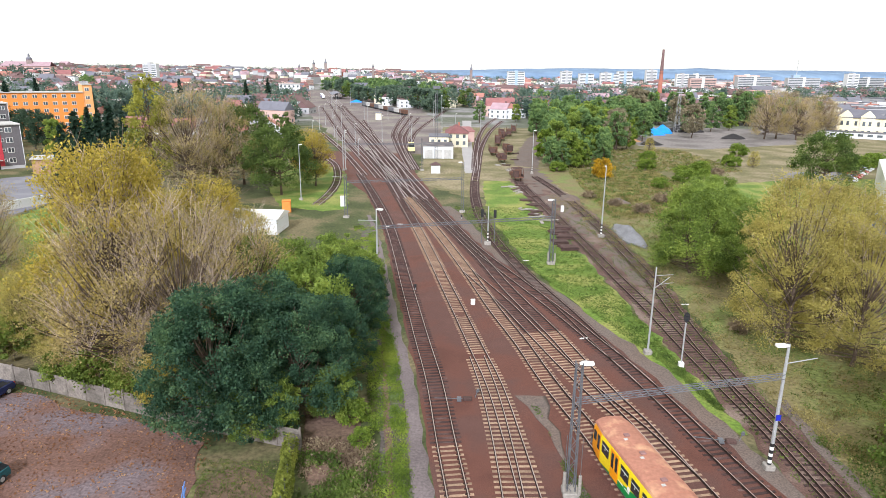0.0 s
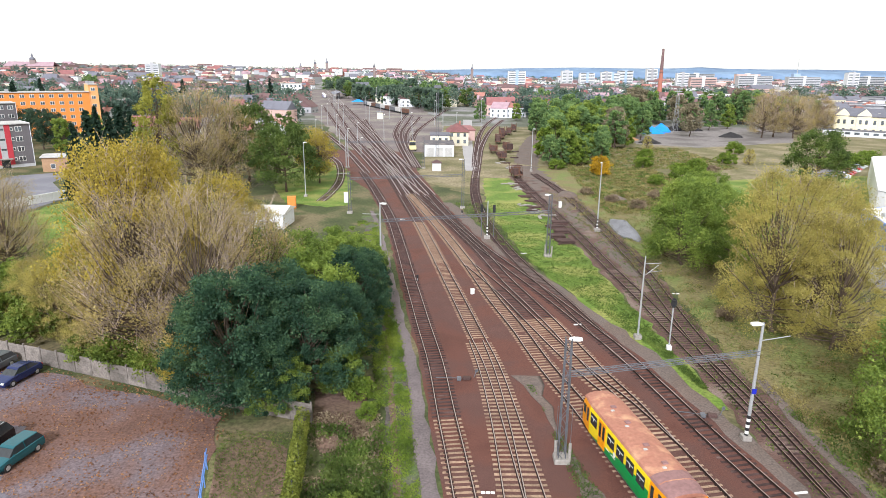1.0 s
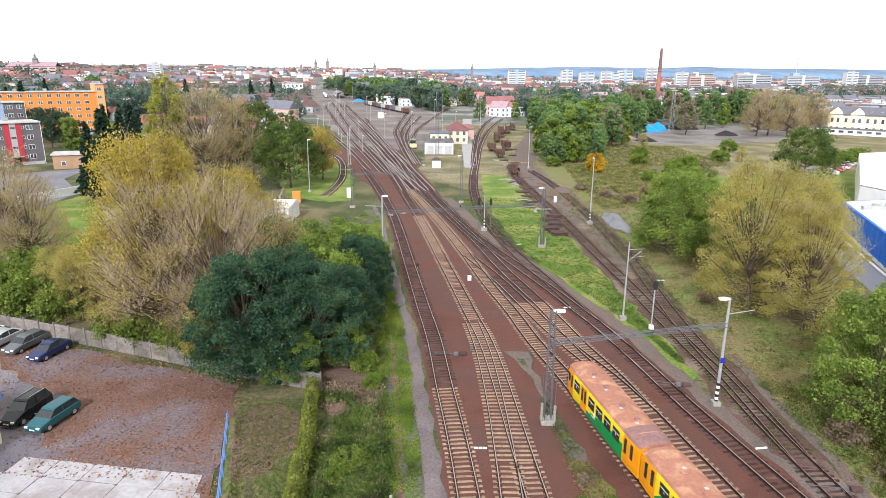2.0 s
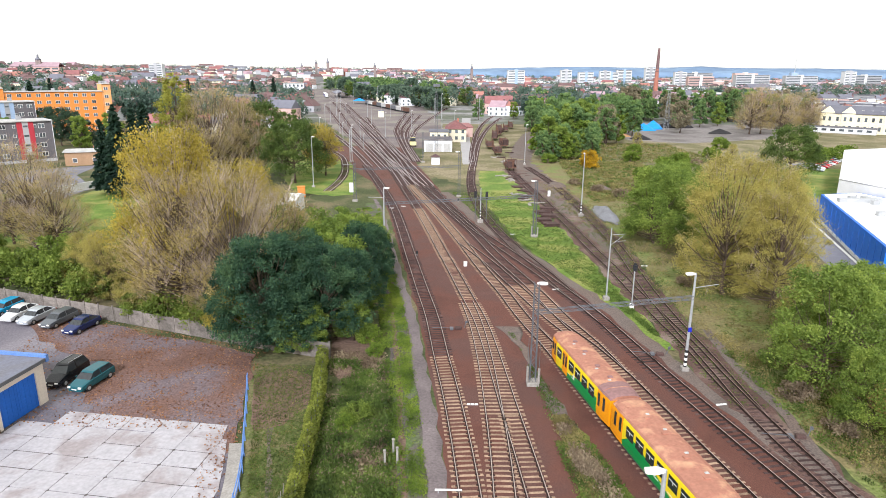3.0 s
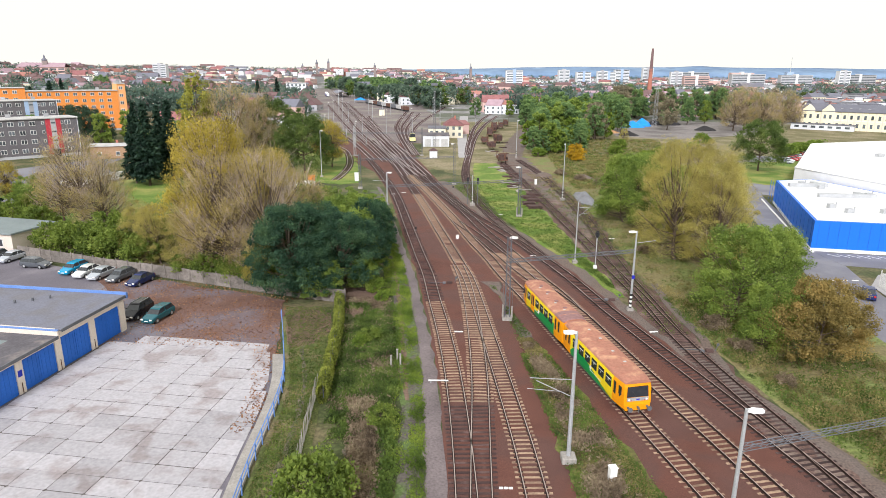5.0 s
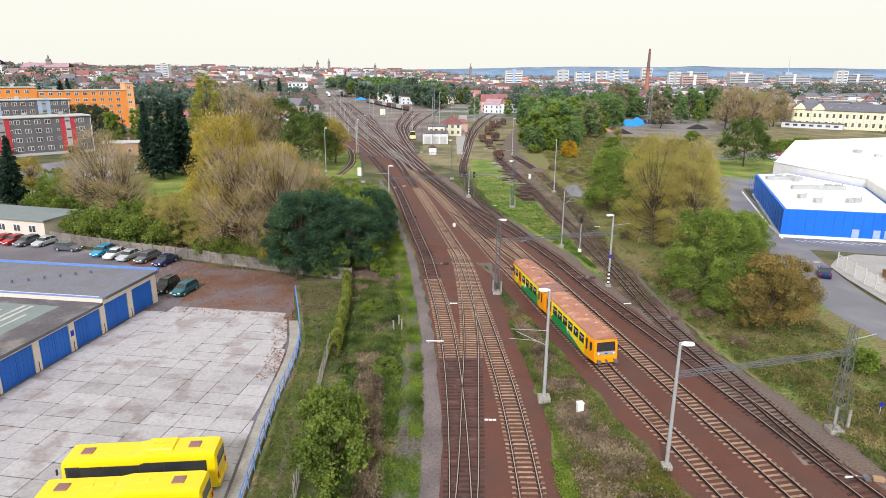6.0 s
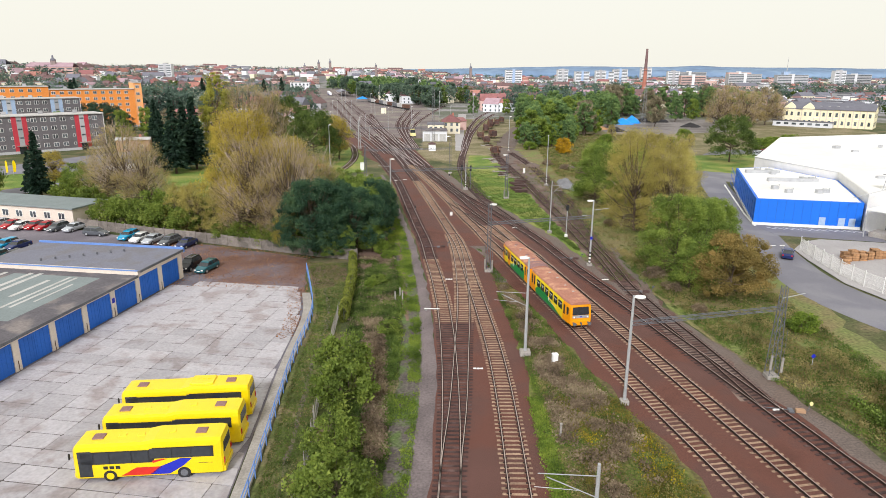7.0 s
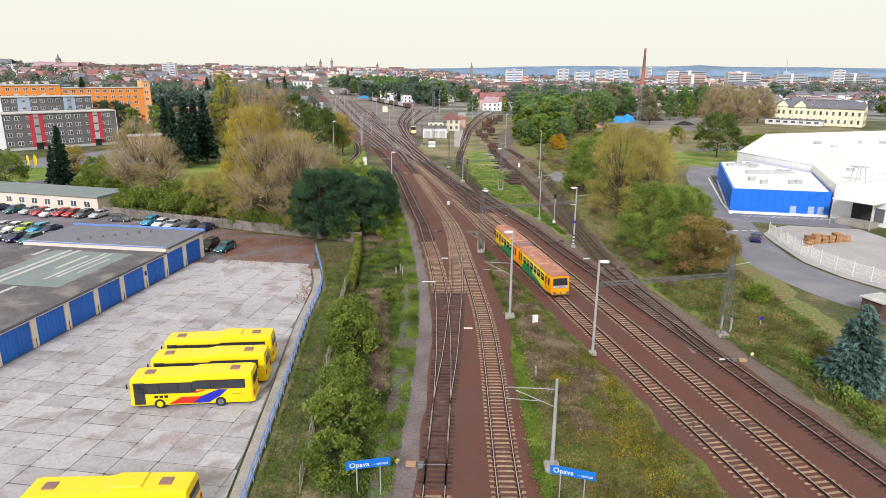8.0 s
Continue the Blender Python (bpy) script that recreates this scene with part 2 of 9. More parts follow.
R_LIME = mat("yellow_green_render", (0.72, 0.74, 0.25), 0.85, var=0.06, big=0.2, fine=2, bump=0)
R_BLUE = mat("render_blue", (0.36, 0.47, 0.66), 0.85, var=0.08, big=0.2, fine=2, bump=0)
R_BLOCK = mat("block_grey_render", (0.150, 0.138, 0.150), 0.88, var=0.12, big=0.3, fine=2.5, bump=0.03)
# hill colour with the haze of distance painted in as blue
HILLS = mat("haze_blue_hills", (0.165, 0.245, 0.375), 0.95, col2=(0.19, 0.275, 0.40), share=0.4, var=0.15, big=0.004, fine=0.02, bump=0)
# green made paler and bluer in place of haze
FARGREEN = leafmat("far_foliage_haze", (0.06, 0.105, 0.092), (0.115, 0.18, 0.14), (0.19, 0.222, 0.155), big=0.05)

L_DARK = leafmat("leaf_dark_green", (0.022, 0.062, 0.04), (0.05, 0.112, 0.062), (0.125, 0.205, 0.088), big=0.4)
L_GREEN = leafmat("leaf_green", (0.105, 0.172, 0.036), (0.215, 0.3, 0.058), (0.375, 0.44, 0.088))
L_OAK = leafmat("leaf_oak_green", (0.06, 0.102, 0.028), (0.112, 0.168, 0.04), (0.205, 0.255, 0.064))
L_FRESH = leafmat("leaf_fresh_green", (0.085, 0.15, 0.024), (0.19, 0.275, 0.04), (0.34, 0.395, 0.066))
L_YELLOW = leafmat("leaf_yellowing", (0.29, 0.232, 0.042), (0.46, 0.365, 0.062), (0.62, 0.49, 0.092))
L_OLIVE = leafmat("leaf_olive_brown", (0.31, 0.275, 0.08), (0.46, 0.4, 0.115), (0.58, 0.5, 0.15))
L_BROWN = leafmat("leaf_brown", (0.29, 0.23, 0.085), (0.43, 0.34, 0.13), (0.54, 0.44, 0.185))
L_GOLD = leafmat("leaf_gold", (0.42, 0.26, 0.02), (0.60, 0.38, 0.025), (0.72, 0.45, 0.03))
L_RUSSET = leafmat("leaf_russet", (0.19, 0.155, 0.048), (0.31, 0.235, 0.075), (0.45, 0.31, 0.11))
VERGE = mat("verge_soil_and_weeds", (0.150, 0.118, 0.052), 0.92, col2=(0.115, 0.130, 0.030), share=0.5, var=0.5, big=0.3, fine=3.0, bump=0.8)
STONY = mat("stony_weedy_strip", (0.125, 0.106, 0.095), 0.92, col2=(0.080, 0.115, 0.036), share=0.45, var=0.5, big=0.45, fine=4.0, bump=0.7)
L_LUSH = leafmat("leaf_nettle", (0.056, 0.105, 0.028), (0.108, 0.168, 0.042), (0.19, 0.25, 0.064), big=0.6)
L_BANK = leafmat("leaf_bank_weeds", (0.05, 0.088, 0.022), (0.098, 0.142, 0.034), (0.17, 0.205, 0.056), big=0.5)
L_HEDGE = leafmat("leaf_hedge_bright", (0.12, 0.15, 0.028), (0.23, 0.265, 0.048), (0.36, 0.37, 0.075), big=0.6)
PANELWALL = mat("wall_panel_concrete", (0.230, 0.200, 0.180), 0.9, col2=(0.135, 0.118, 0.104), share=0.4, var=0.3, big=0.6, fine=5, rnd=0.2, coords="World")
FIELD = mat("rough_field", (0.175, 0.158, 0.074), 0.92, col2=(0.215, 0.178, 0.110), share=0.45, var=0.45, big=0.09, fine=1.4, bump=0.6)
RAIL_FAR = mat("rail_far_steel", (0.52, 0.45, 0.45), 0.4, 0.35, var=0.15, big=0.5, fine=10, bump=0)
STEEPLE = mat("steeple_stone", (0.30, 0.235, 0.225), 0.85, var=0.15, big=0.3, fine=2, bump=0)
L_AUTUMN = leafmat("leaf_dull_autumn", (0.19, 0.172, 0.115), (0.285, 0.248, 0.162), (0.39, 0.325, 0.21))
YARDBED = mat("station_yard_bed", (0.185, 0.150, 0.150), 0.92, col2=(0.205, 0.188, 0.158), share=0.35, var=0.4, big=0.05, fine=2.0, bump=0.5)
SLOPE = mat("worn_slope_grass", (0.115, 0.138, 0.040), 0.92, col2=(0.155, 0.128, 0.068), share=0.42, var=0.5, big=0.3, fine=4.0, bump=0.7)
# town leaves lightened towards blue, haze mixed into the leaf colour
L_TOWN = leafmat("leaf_town_haze", (0.072, 0.122, 0.094), (0.122, 0.185, 0.132), (0.185, 0.242, 0.158))
L_POPLAR = leafmat("leaf_poplar", (0.21, 0.225, 0.04), (0.33, 0.33, 0.058), (0.44, 0.42, 0.085))
L_PINE = leafmat("needles_pine", (0.030, 0.060, 0.038), (0.055, 0.100, 0.060), (0.095, 0.150, 0.080))
L_WOOD = leafmat("leaf_woodland", (0.088, 0.17, 0.078), (0.185, 0.295, 0.108), (0.33, 0.435, 0.145))
L_SPRUCE = leafmat("needles_dark", (0.013, 0.036, 0.025), (0.029, 0.062, 0.041), (0.058, 0.104, 0.059))
L_BLUESPRUCE = leafmat("needles_blue_green", (0.065, 0.137, 0.117), (0.130, 0.221, 0.195), (0.221, 0.325, 0.286))
L_IVY = leafmat("leaf_ivy_hedge", (0.095, 0.15, 0.03), (0.185, 0.255, 0.046), (0.33, 0.38, 0.078))
L_WEED = leafmat("leaf_weeds", (0.06, 0.105, 0.024), (0.118, 0.18, 0.036), (0.21, 0.27, 0.062), big=0.5)
L_DRY = leafmat("dry_stalks", (0.165, 0.118, 0.08), (0.28, 0.212, 0.145), (0.4, 0.33, 0.215), big=0.5)
L_GOLDGRASS = leafmat("golden_grass", (0.13, 0.132, 0.026), (0.215, 0.19, 0.040), (0.36, 0.27, 0.06), big=0.4)
L_STRAW = leafmat("straw_grass", (0.17, 0.15, 0.055), (0.27, 0.23, 0.09), (0.39, 0.33, 0.14), big=0.3)
L_FALLEN = leafmat("fallen_leaf", (0.243, 0.109, 0.061), (0.360, 0.180, 0.094), (0.468, 0.285, 0.154), big=0.5)
L_PINK = leafmat("pink_blossom", (0.30, 0.06, 0.22), (0.55, 0.14, 0.42), (0.65, 0.30, 0.52), big=0.8)
L_FLOWER = leafmat("yellow_weeds", (0.20, 0.20, 0.02), (0.42, 0.33, 0.02), (0.55, 0.42, 0.03), big=0.5)


# ---------------------------------------------------------------- mesh helpers
class Geo:
    """Collects faces of one mesh."""

    def __init__(self):
        self.v, self.f, self.m = [], [], []

    def face(self, pts, mi=0):
        n = len(self.v)
        self.v += [tuple(p) for p in pts]
        self.f.append(tuple(range(n, n + len(pts))))
        self.m.append(mi)
        return self

    def grid(self, rings, mi=0, closed=True, caps=True):
        """Skin over rings of equal length."""
        n, k = len(self.v), len(rings[0])
        for r in rings:
            self.v += [tuple(p) for p in r]
        for i in range(len(rings) - 1):
            for j in range(k if closed else k - 1):
                a, b = n + i * k + j, n + i * k + (j + 1) % k
                self.f.append((a, b, b + k, a + k))
                self.m.append(mi)
        if caps:
            self.f.append(tuple(n + j for j in range(k))[::-1])
            self.f.append(tuple(n + (len(rings) - 1) * k + j for j in range(k)))
            self.m += [mi, mi]
        return self

    def box(self, x, y, z, sx, sy, sz, rz=0.0, mi=0, bev=0.0):
        """Box about (x, y), standing on z, turned rz degrees, its upright edges and top chamfered by bev."""
        c, s = math.cos(radians(rz)), math.sin(radians(rz))

        def ring(hx, hy, zz):
            if bev:
                p = [(hx - bev, -hy), (hx, -hy + bev), (hx, hy - bev), (hx - bev, hy), (-hx + bev, hy), (-hx, hy - bev), (-hx, -hy + bev), (-hx + bev, -hy)]
            else:
                p = [(hx, -hy), (hx, hy), (-hx, hy), (-hx, -hy)]
            return [(x + a * c - b * s, y + a * s + b * c, zz) for a, b in p]
        hx, hy = sx / 2, sy / 2
        rings = [ring(hx, hy, z)]
        if bev:
            rings += [ring(hx, hy, z + sz - bev), ring(hx - bev * 0.8, hy - bev * 0.8, z + sz)]
        else:
            rings += [ring(hx, hy, z + sz)]
        return self.grid(rings, mi)

    def tube(self, pts, radii, n=6, mi=0, caps=True):
        pts = [Vector(p) for p in pts]
        if isinstance(radii, (int, float)):
            radii = [radii] * len(pts)
        rings = []
        for i, p in enumerate(pts):
            d = (pts[min(i + 1, len(pts) - 1)] - pts[max(i - 1, 0)]).normalized()
            a = d.cross(Vector((0, 0, 1) if abs(d.z) < 0.95 else (1, 0, 0))).normalized()
            b = d.cross(a)
            rings.append([p + radii[i] * (a * math.cos(2 * math.pi * j / n) + b * math.sin(2 * math.pi * j / n)) for j in range(n)])
        return self.grid(rings, mi, True, caps)

    def prism(self, poly, z0, z1, mi=0):
        """Upright prism over a polygon given counter-clockwise."""
        return self.grid([[(x, y, z0) for x, y in poly], [(x, y, z1) for x, y in poly]], mi)

    def mesh(self, name, *mats, smooth=False):
        me = bpy.data.meshes.new(name)
        me.from_pydata(self.v, [], self.f)
        for m in mats:
            me.materials.append(m)
        if any(self.m):
            me.polygons.foreach_set("material_index", self.m)
        if smooth:
            me.polygons.foreach_set("use_smooth", [True] * len(me.polygons))
        me.update()
        return me


def thing(name, x=0.0, y=0.0, z=0.0, rz=0.0, label="", category="", group="", kind=""):
    ob = new(name)
    ob.empty_display_size = 0.3
    ob.matrix_world = pose(x, y, z, 0, 0, rz)
    return tagged(ob, label, category, group, kind)


def part(name, geo, mats, parent, label="", at=None, smooth=False):
    """One mesh under a thing or a part; at: its own pose within the parent."""
    if isinstance(geo, Geo):
        geo = geo.mesh(name, *(mats if isinstance(mats, (list, tuple)) else [mats]), smooth=smooth)
    ob = new(name, geo)
    ob.parent = parent
    if at is not None:
        ob.matrix_basis = at
    return tagged(ob, label) if label else ob


def solid(name, geo, mats, label, category, group="", kind="", smooth=False):
    ob = new(name, geo.mesh(name, *(mats if isinstance(mats, (list, tuple)) else [mats]), smooth=smooth))
    return tagged(ob, label, category, group, kind)


def spline(points):
    """A smooth x(y) through (x, y) points, by Hermite pieces."""
    p = sorted(points, key=lambda q: q[1])
    ys, xs = np.array([q[1] for q in p], float), np.array([q[0] for q in p], float)
    d = np.gradient(xs, ys)

    def at(y):
        i = int(np.clip(np.searchsorted(ys, y) - 1, 0, len(ys) - 2))
        h = ys[i + 1] - ys[i]
        u = (y - ys[i]) / h
        if u < 0 or u > 1:
            k = 0 if u < 0 else -1
            return float(xs[k] + d[k] * (y - ys[k]))
        return float((2 * u**3 - 3 * u**2 + 1) * xs[i] + (u**3 - 2 * u**2 + u) * h * d[i] + (-2 * u**3 + 3 * u**2) * xs[i + 1] + (u**3 - u**2) * h * d[i + 1])
    return at


def sheet(name, left, right, y0, y1, z, material, label, step=2.0, rag=0.0, cols=6, hump=0.0, kind="structure", category="ground"):
    """A strip of ground between two edges x(y), with ragged sides that dip into the ground."""
    rows = []
    n = max(2, int((y1 - y0) / step) + 1)
    for i in range(n):
        y = y0 + (y1 - y0) * i / (n - 1)
        a, b = left(y), right(y)
        if rag:
            a += rag * noise.noise(Vector((a * 0.35, y * 0.45, z * 7))) * 1.6
            b += rag * noise.noise(Vector((b * 0.35 + 40, y * 0.45, z * 7))) * 1.6
        row = []
        for j in range(cols + 1):
            u = j / cols
            x = a + (b - a) * u
            row.append((x, y, z + hump * math.sin(math.pi * u) + (0.03 * noise.noise(Vector((x * 0.4, y * 0.4, 3))) if hump else 0)))
        rows.append([(a - 0.12, y, -0.05)] + row + [(b + 0.12, y, -0.05)])
    g = Geo().grid(rows, closed=False, caps=False)
    return solid(name, g, material, label, category, kind=kind, smooth=True)


def flat(name, poly, z, material, label, category="ground", kind="structure", skirt=0.06, rag=0.0):
    """A flat piece of ground over a polygon (counter-clockwise), with a real edge."""
    pts = []
    for i, p in enumerate(poly):
        q = poly[(i + 1) % len(poly)]
        ln = math.hypot(q[0] - p[0], q[1] - p[1])
        k = max(1, int(ln / 1.5)) if rag else 1
        for s in range(k):
            x, y = p[0] + (q[0] - p[0]) * s / k, p[1] + (q[1] - p[1]) * s / k
            if rag:
                x += rag * noise.noise(Vector((x * 0.4, y * 0.4, z * 5)))
                y += rag * noise.noise(Vector((x * 0.4 + 9, y * 0.4, z * 5)))
            pts.append((x, y))
    return solid(name, Geo().prism(pts, z - skirt, z), material, label, category, kind=kind)


rng = np.random.default_rng(7)

# ---------------------------------------------------------------- ground
g = Geo()
xs = [-4600, -2400, -1200, -600, -300, -150, -75, 0, 75, 150, 300, 600, 1200, 2400, 4600]
ys = [-900, -300, -100, 0, 100, 200, 300, 450, 700, 1100, 1800, 2900, 4700]
g.grid([[(x, y, -0.03) for x in xs] for y in ys], closed=False, caps=False)
solid("ground", g, GRASS, "patchy green and straw-coloured grassy ground", "ground", kind="structure")


def ease(u):
    u = min(1.0, max(0.0, u))
    return u * u * (3 - 2 * u)


def rise(x, y):
    """Height of the town's ground: a hill to one side and a long ridge behind."""
    hill = 24 * ease((-x - 230 - 0.1 * max(0, y - 500)) / 380) * ease((y - 420) / 450)
    ridge = 21 * ease((y - 1150) / 300) * ease((200 - x) / 500)
    return max(hill, ridge) + 8 * ease((y - 1300) / 1000)


g = Geo()
g.grid([[(x, y, rise(x, y)) for x in range(-2700, 2701, 60)] for y in range(420, 3661, 60)], closed=False, caps=False)
solid("town_ground", g, TOWN, "grey-green ground of gardens and streets in the town", "ground", kind="structure", smooth=True)

TRACK = {
    "A": spline([(0.0, -40), (0.2, 0), (0.35, 38.9), (0.6, 52), (0.55, 60), (0.15, 72.9), (-0.55, 84), (-1.9, 97.3), (-3.0, 105.6), (-4.35, 116.5), (-6.0, 126.3), (-7.4, 134.9), (-9.2, 145.9), (-11.5, 160.3), (-14.9, 180), (-21.0, 208), (-30, 245)]),
    "L": spline([(0.35, 38.9), (0.65, 52), (1.1, 58.8), (1.6, 72.4), (1.95, 84), (1.8, 97.5), (1.5, 105.7), (0.8, 115.5), (0.0, 122)]),
    "B": spline([(6.6, -40), (6.0, 0), (5.5, 39), (5.05, 72), (4.15, 84.2), (3.07, 97.2), (2.4, 105.8), (1.3, 116.7), (0.05, 124), (-1.8, 135), (-3.7, 146), (-6.2, 160.6), (-9.7, 180), (-15.2, 208)]),
    "C": spline([(40.5, -40), (31.9, 0), (23.4, 40), (16.5, 71.3), (13.8, 84.2), (10.6, 99), (8.4, 109.7), (7.2, 114.4), (6.1, 119.7), (5.4, 123.7), (2.9, 135), (-0.4, 152), (-4.2, 170), (-9.0, 191), (-13.4, 210)]),
    "D": spline([(45.5, -40), (36.7, 0), (28.1, 40), (21.2, 72), (18.5, 84.4), (14.95, 101.6), (13.25, 110), (12.1, 114.1), (10.8, 119.9), (9.3, 126.9), (5.0, 144), (1.9, 158.8), (-3.5, 180), (-11.0, 208)]),
    "X": spline([(14.95, 101.6), (13.0, 108.5), (11.0, 113.8), (9.1, 119.8), (7.2, 126.8), (4.2, 138), (-0.4, 152)]),
    "E": spline([(51.0, -40), (42.0, 0), (33.2, 40), (28.8, 60), (25.9, 72.5), (23.0, 85.1), (20.9, 93.7), (18.4, 104.6), (16.9, 112.2), (15.2, 120), (13.1, 127.1), (11.7, 132), (7.0, 146.7), (2.3, 161), (-2.6, 181), (-8.6, 209)]),
    "H": spline([(18.4, 104.6), (16.9, 112.5), (14.5, 122.5), (11.8, 135), (9.0, 146.8), (6.3, 161.3), (3.8, 181), (2.6, 210), (3.3, 235)]),
    "F": spline([(28.8, 60), (27.4, 72.5), (25.6, 85.2), (24.7, 93.8), (24.2, 102), (24.0, 109.6), (23.6, 114.5), (22.9, 126), (22.4, 137.3), (21.6, 148), (20.8, 162), (19.6, 180), (17.8, 203), (15.2, 236)]),
    "G": spline([(24.7, 93.8), (24.75, 105), (24.6, 116), (24.9, 128), (25.4, 136), (26.1, 148), (26.2, 162.4), (26.0, 178), (25.6, 193), (24.4, 215), (21.0, 245)]),
}
A, B, C, D, E_, F, G_, H_ = (TRACK[k] for k in "ABCDEFGH")

sheet("trackbed", lambda y: A(y) - 1.5 if y < 215 else A(215) - 1.5 - (y - 215) * 0.42, lambda y: E_(y) + 1.9 if y < 190 else np.interp(y, [190, 200, 248, 300], [E_(190) + 1.9, -4.9, -13.8, -20.5]), -40, 300, 0.0, BALLAST,
      "reddish-brown ballast bed under the railway tracks", rag=0.25, cols=24, hump=0.02)
sheet("station_yard", lambda y: -40 - (y - 296) * 0.30, lambda y: -12 + (y - 296) * 0.03 if y < 420 else -8.3 - (y - 420) * 0.12, 296, 1150, 0.012, YARDBED,
      "brown-grey ballast of the wide station yard", step=8, rag=2, cols=8)
sheet("cess_path", lambda y: A(y) - 2.85 - 0.006 * max(0, y - 60), lambda y: A(y) - 1.45 - 0.012 * max(0, y - 70), -40, 190, 0.03, PATHMAT, "grey gravel footpath beside the track", rag=0.25, cols=3)
sheet("bed_shoulder", lambda y: E_(y) + 1.7, lambda y: E_(y) + 3.6 + 0.5 * math.sin(y * 0.11), -20, 200, 0.022, GRAVEL, "grey gravel shoulder along the track bed", rag=0.45, cols=3)
sheet("siding_bed", lambda y: F(y) - 1.9, lambda y: max(F(y), G_(y)) + 1.8, 62, 240, 0.012, DARKBED, "dull brown ballast of the disused sidings", rag=0.6, cols=8, hump=0.01)
sheet("gravel_between_tracks", lambda y: B(y) + 2.6 + 0.03 * max(0, y - 60), lambda y: C(y) - 2.6 - 0.02 * max(0, y - 60), 88, 114, 0.026, GRAVEL, "grey gravel with a few weeds between the running lines", rag=0.5, cols=6, hump=0.03)
sheet("verge_between_tracks", lambda y: B(y) + 2.4 + 0.03 * max(0, y - 60), lambda y: C(y) - 2.6 - 0.02 * max(0, y - 60), -30, 93, 0.034, VERGE, "patchy weedy verge between the running lines", rag=0.7, cols=8, hump=0.05)
sheet("track_side_weeds", lambda y: A(y) - 4.6 - 0.006 * y, lambda y: A(y) - 2.75 - 0.006 * max(0, y - 60), -30, 185, 0.018, STONY, "stony strip with bright green weeds beside the footpath", rag=0.5, cols=3)
sheet("dry_bank", lambda y: -5.9 - 0.135 * (y - 52), lambda y: -4.6 - 0.11 * (y - 52), 50, 80, 0.02, DIRT, "bare bank under dry brown stalks", rag=0.8, cols=4)
sheet("meadow", lambda y: max(E_(y) + 4.5, (F(y) if y < 93 else max(F(y), G_(y))) + 2.3), lambda y: 47 + 0.07 * (y - 80) if y > 76 else 47, -20, 262, 0.006, MEADOW, "dry yellowish meadow beside the railway", rag=0.8, cols=8)
sheet("grass_between_lines", lambda y: max(E_(y) + 3.6, H_(y) + 2.4 if y > 120 else -99), lambda y: F(y) - 2.2, 108, 236, 0.036, LAWN, "bright green grass between the main lines and the sidings", rag=0.6, cols=6, hump=0.03)
sheet("siding_gravel", lambda y: F(y) + 1.5, lambda y: F(y) + 5 + (y - 150) * 0.05, 140, 262, 0.004 + 0.02, GRAVEL, "grey-brown trodden gravel between the sidings", rag=1.2, cols=4)
flat("yard_road", [(17, 268), (24, 262), (30, 300), (40, 352), (62, 400), (50, 405), (32, 360), (24, 318)], 0.03, GRAVEL, "grey gravel access road of the goods yard", rag=1.0)
flat("goods_yard_field", [(-13, 232), (0, 212), (24, 212), (60, 190), (130, 190), (215, 330), (230, 470), (20, 480), (-14, 420)], -0.008, FIELD, "rough olive and straw-coloured field of the goods yard", rag=2.0, skirt=0.03)
flat("pale_road", [(0.8, 250), (4.6, 250), (4.8, 322), (8.4, 470), (2.8, 470), (0.6, 322)], 0.036, PAVE, "pale dusty road beside the yard buildings", rag=0.3)
flat("curve_lawn", [(-31, 193), (-25.5, 196), (-34, 245), (-46, 276), (-60, 264), (-48, 215), (-41, 198)], 0.008, LAWN, "bright green grass beside the curved siding", rag=1.0)
flat("coal_yard", [(76, 334), (98, 322), (150, 348), (190, 425), (122, 440), (80, 374)], 0.03, COALYARD, "grey dusty surface of the coal yard", rag=0.8)
flat("yard_lawn", [(88, 195), (120, 205), (132, 250), (100, 246), (72, 236), (62, 215)], 0.03, LAWN, "mown green lawn beside the access road", rag=1.0)
flat("lawn_by_wood", [(40, 215), (62, 205), (66, 245), (44, 250)], 0.03, MEADOW, "straw-coloured meadow", rag=1.0)
flat("worn_path", [(25.6, 82), (26.6, 80.5), (27.9, 96), (27.4, 105), (28.0, 114), (27.0, 114), (26.4, 105), (26.8, 96)], 0.035, GRAVEL, "worn dark footpath through the meadow", rag=0.3)


# ---------------------------------------------------------------- railway tracks
def sleeper_mesh(length, material, kind):
    g = Geo()
    w, t = (0.24, 0.06) if kind == "concrete" else (0.24, 0.06)
    h = length / 2
    prof = [(-h, 0.6), (-h + 0.06, 1.0), (-0.95, 1.0), (-0.35, 0.6), (0.35, 0.6), (0.95, 1.0), (h - 0.06, 1.0), (h, 0.6)] if kind == "concrete" else [(-h, 0.9), (-h + 0.03, 1.0), (h - 0.03, 1.0), (h, 0.9)]
    g.grid([[(x, -w / 2, -0.06), (x, w / 2, -0.06), (x, w / 2 * 0.85, t * s), (x, -w / 2 * 0.85, t * s)] for x, s in prof])
    for a in (-0.753, 0.753):
        if length > 2:
            g.box(a, 0, t - 0.004, 0.36, 0.15, 0.03, mi=1)
    return g.mesh("sleeper", material, RAIL_SIDE)


SLEEPER_C, SLEEPER_W = sleeper_mesh(2.42, CONC_SLEEPER, "concrete"), sleeper_mesh(2.55, WOOD_SLEEPER, "wood")
TIMBER_C, TIMBER_W = sleeper_mesh(1.0, CONC_SLEEPER, "wood"), sleeper_mesh(1.0, WOOD_SLEEPER, "wood")


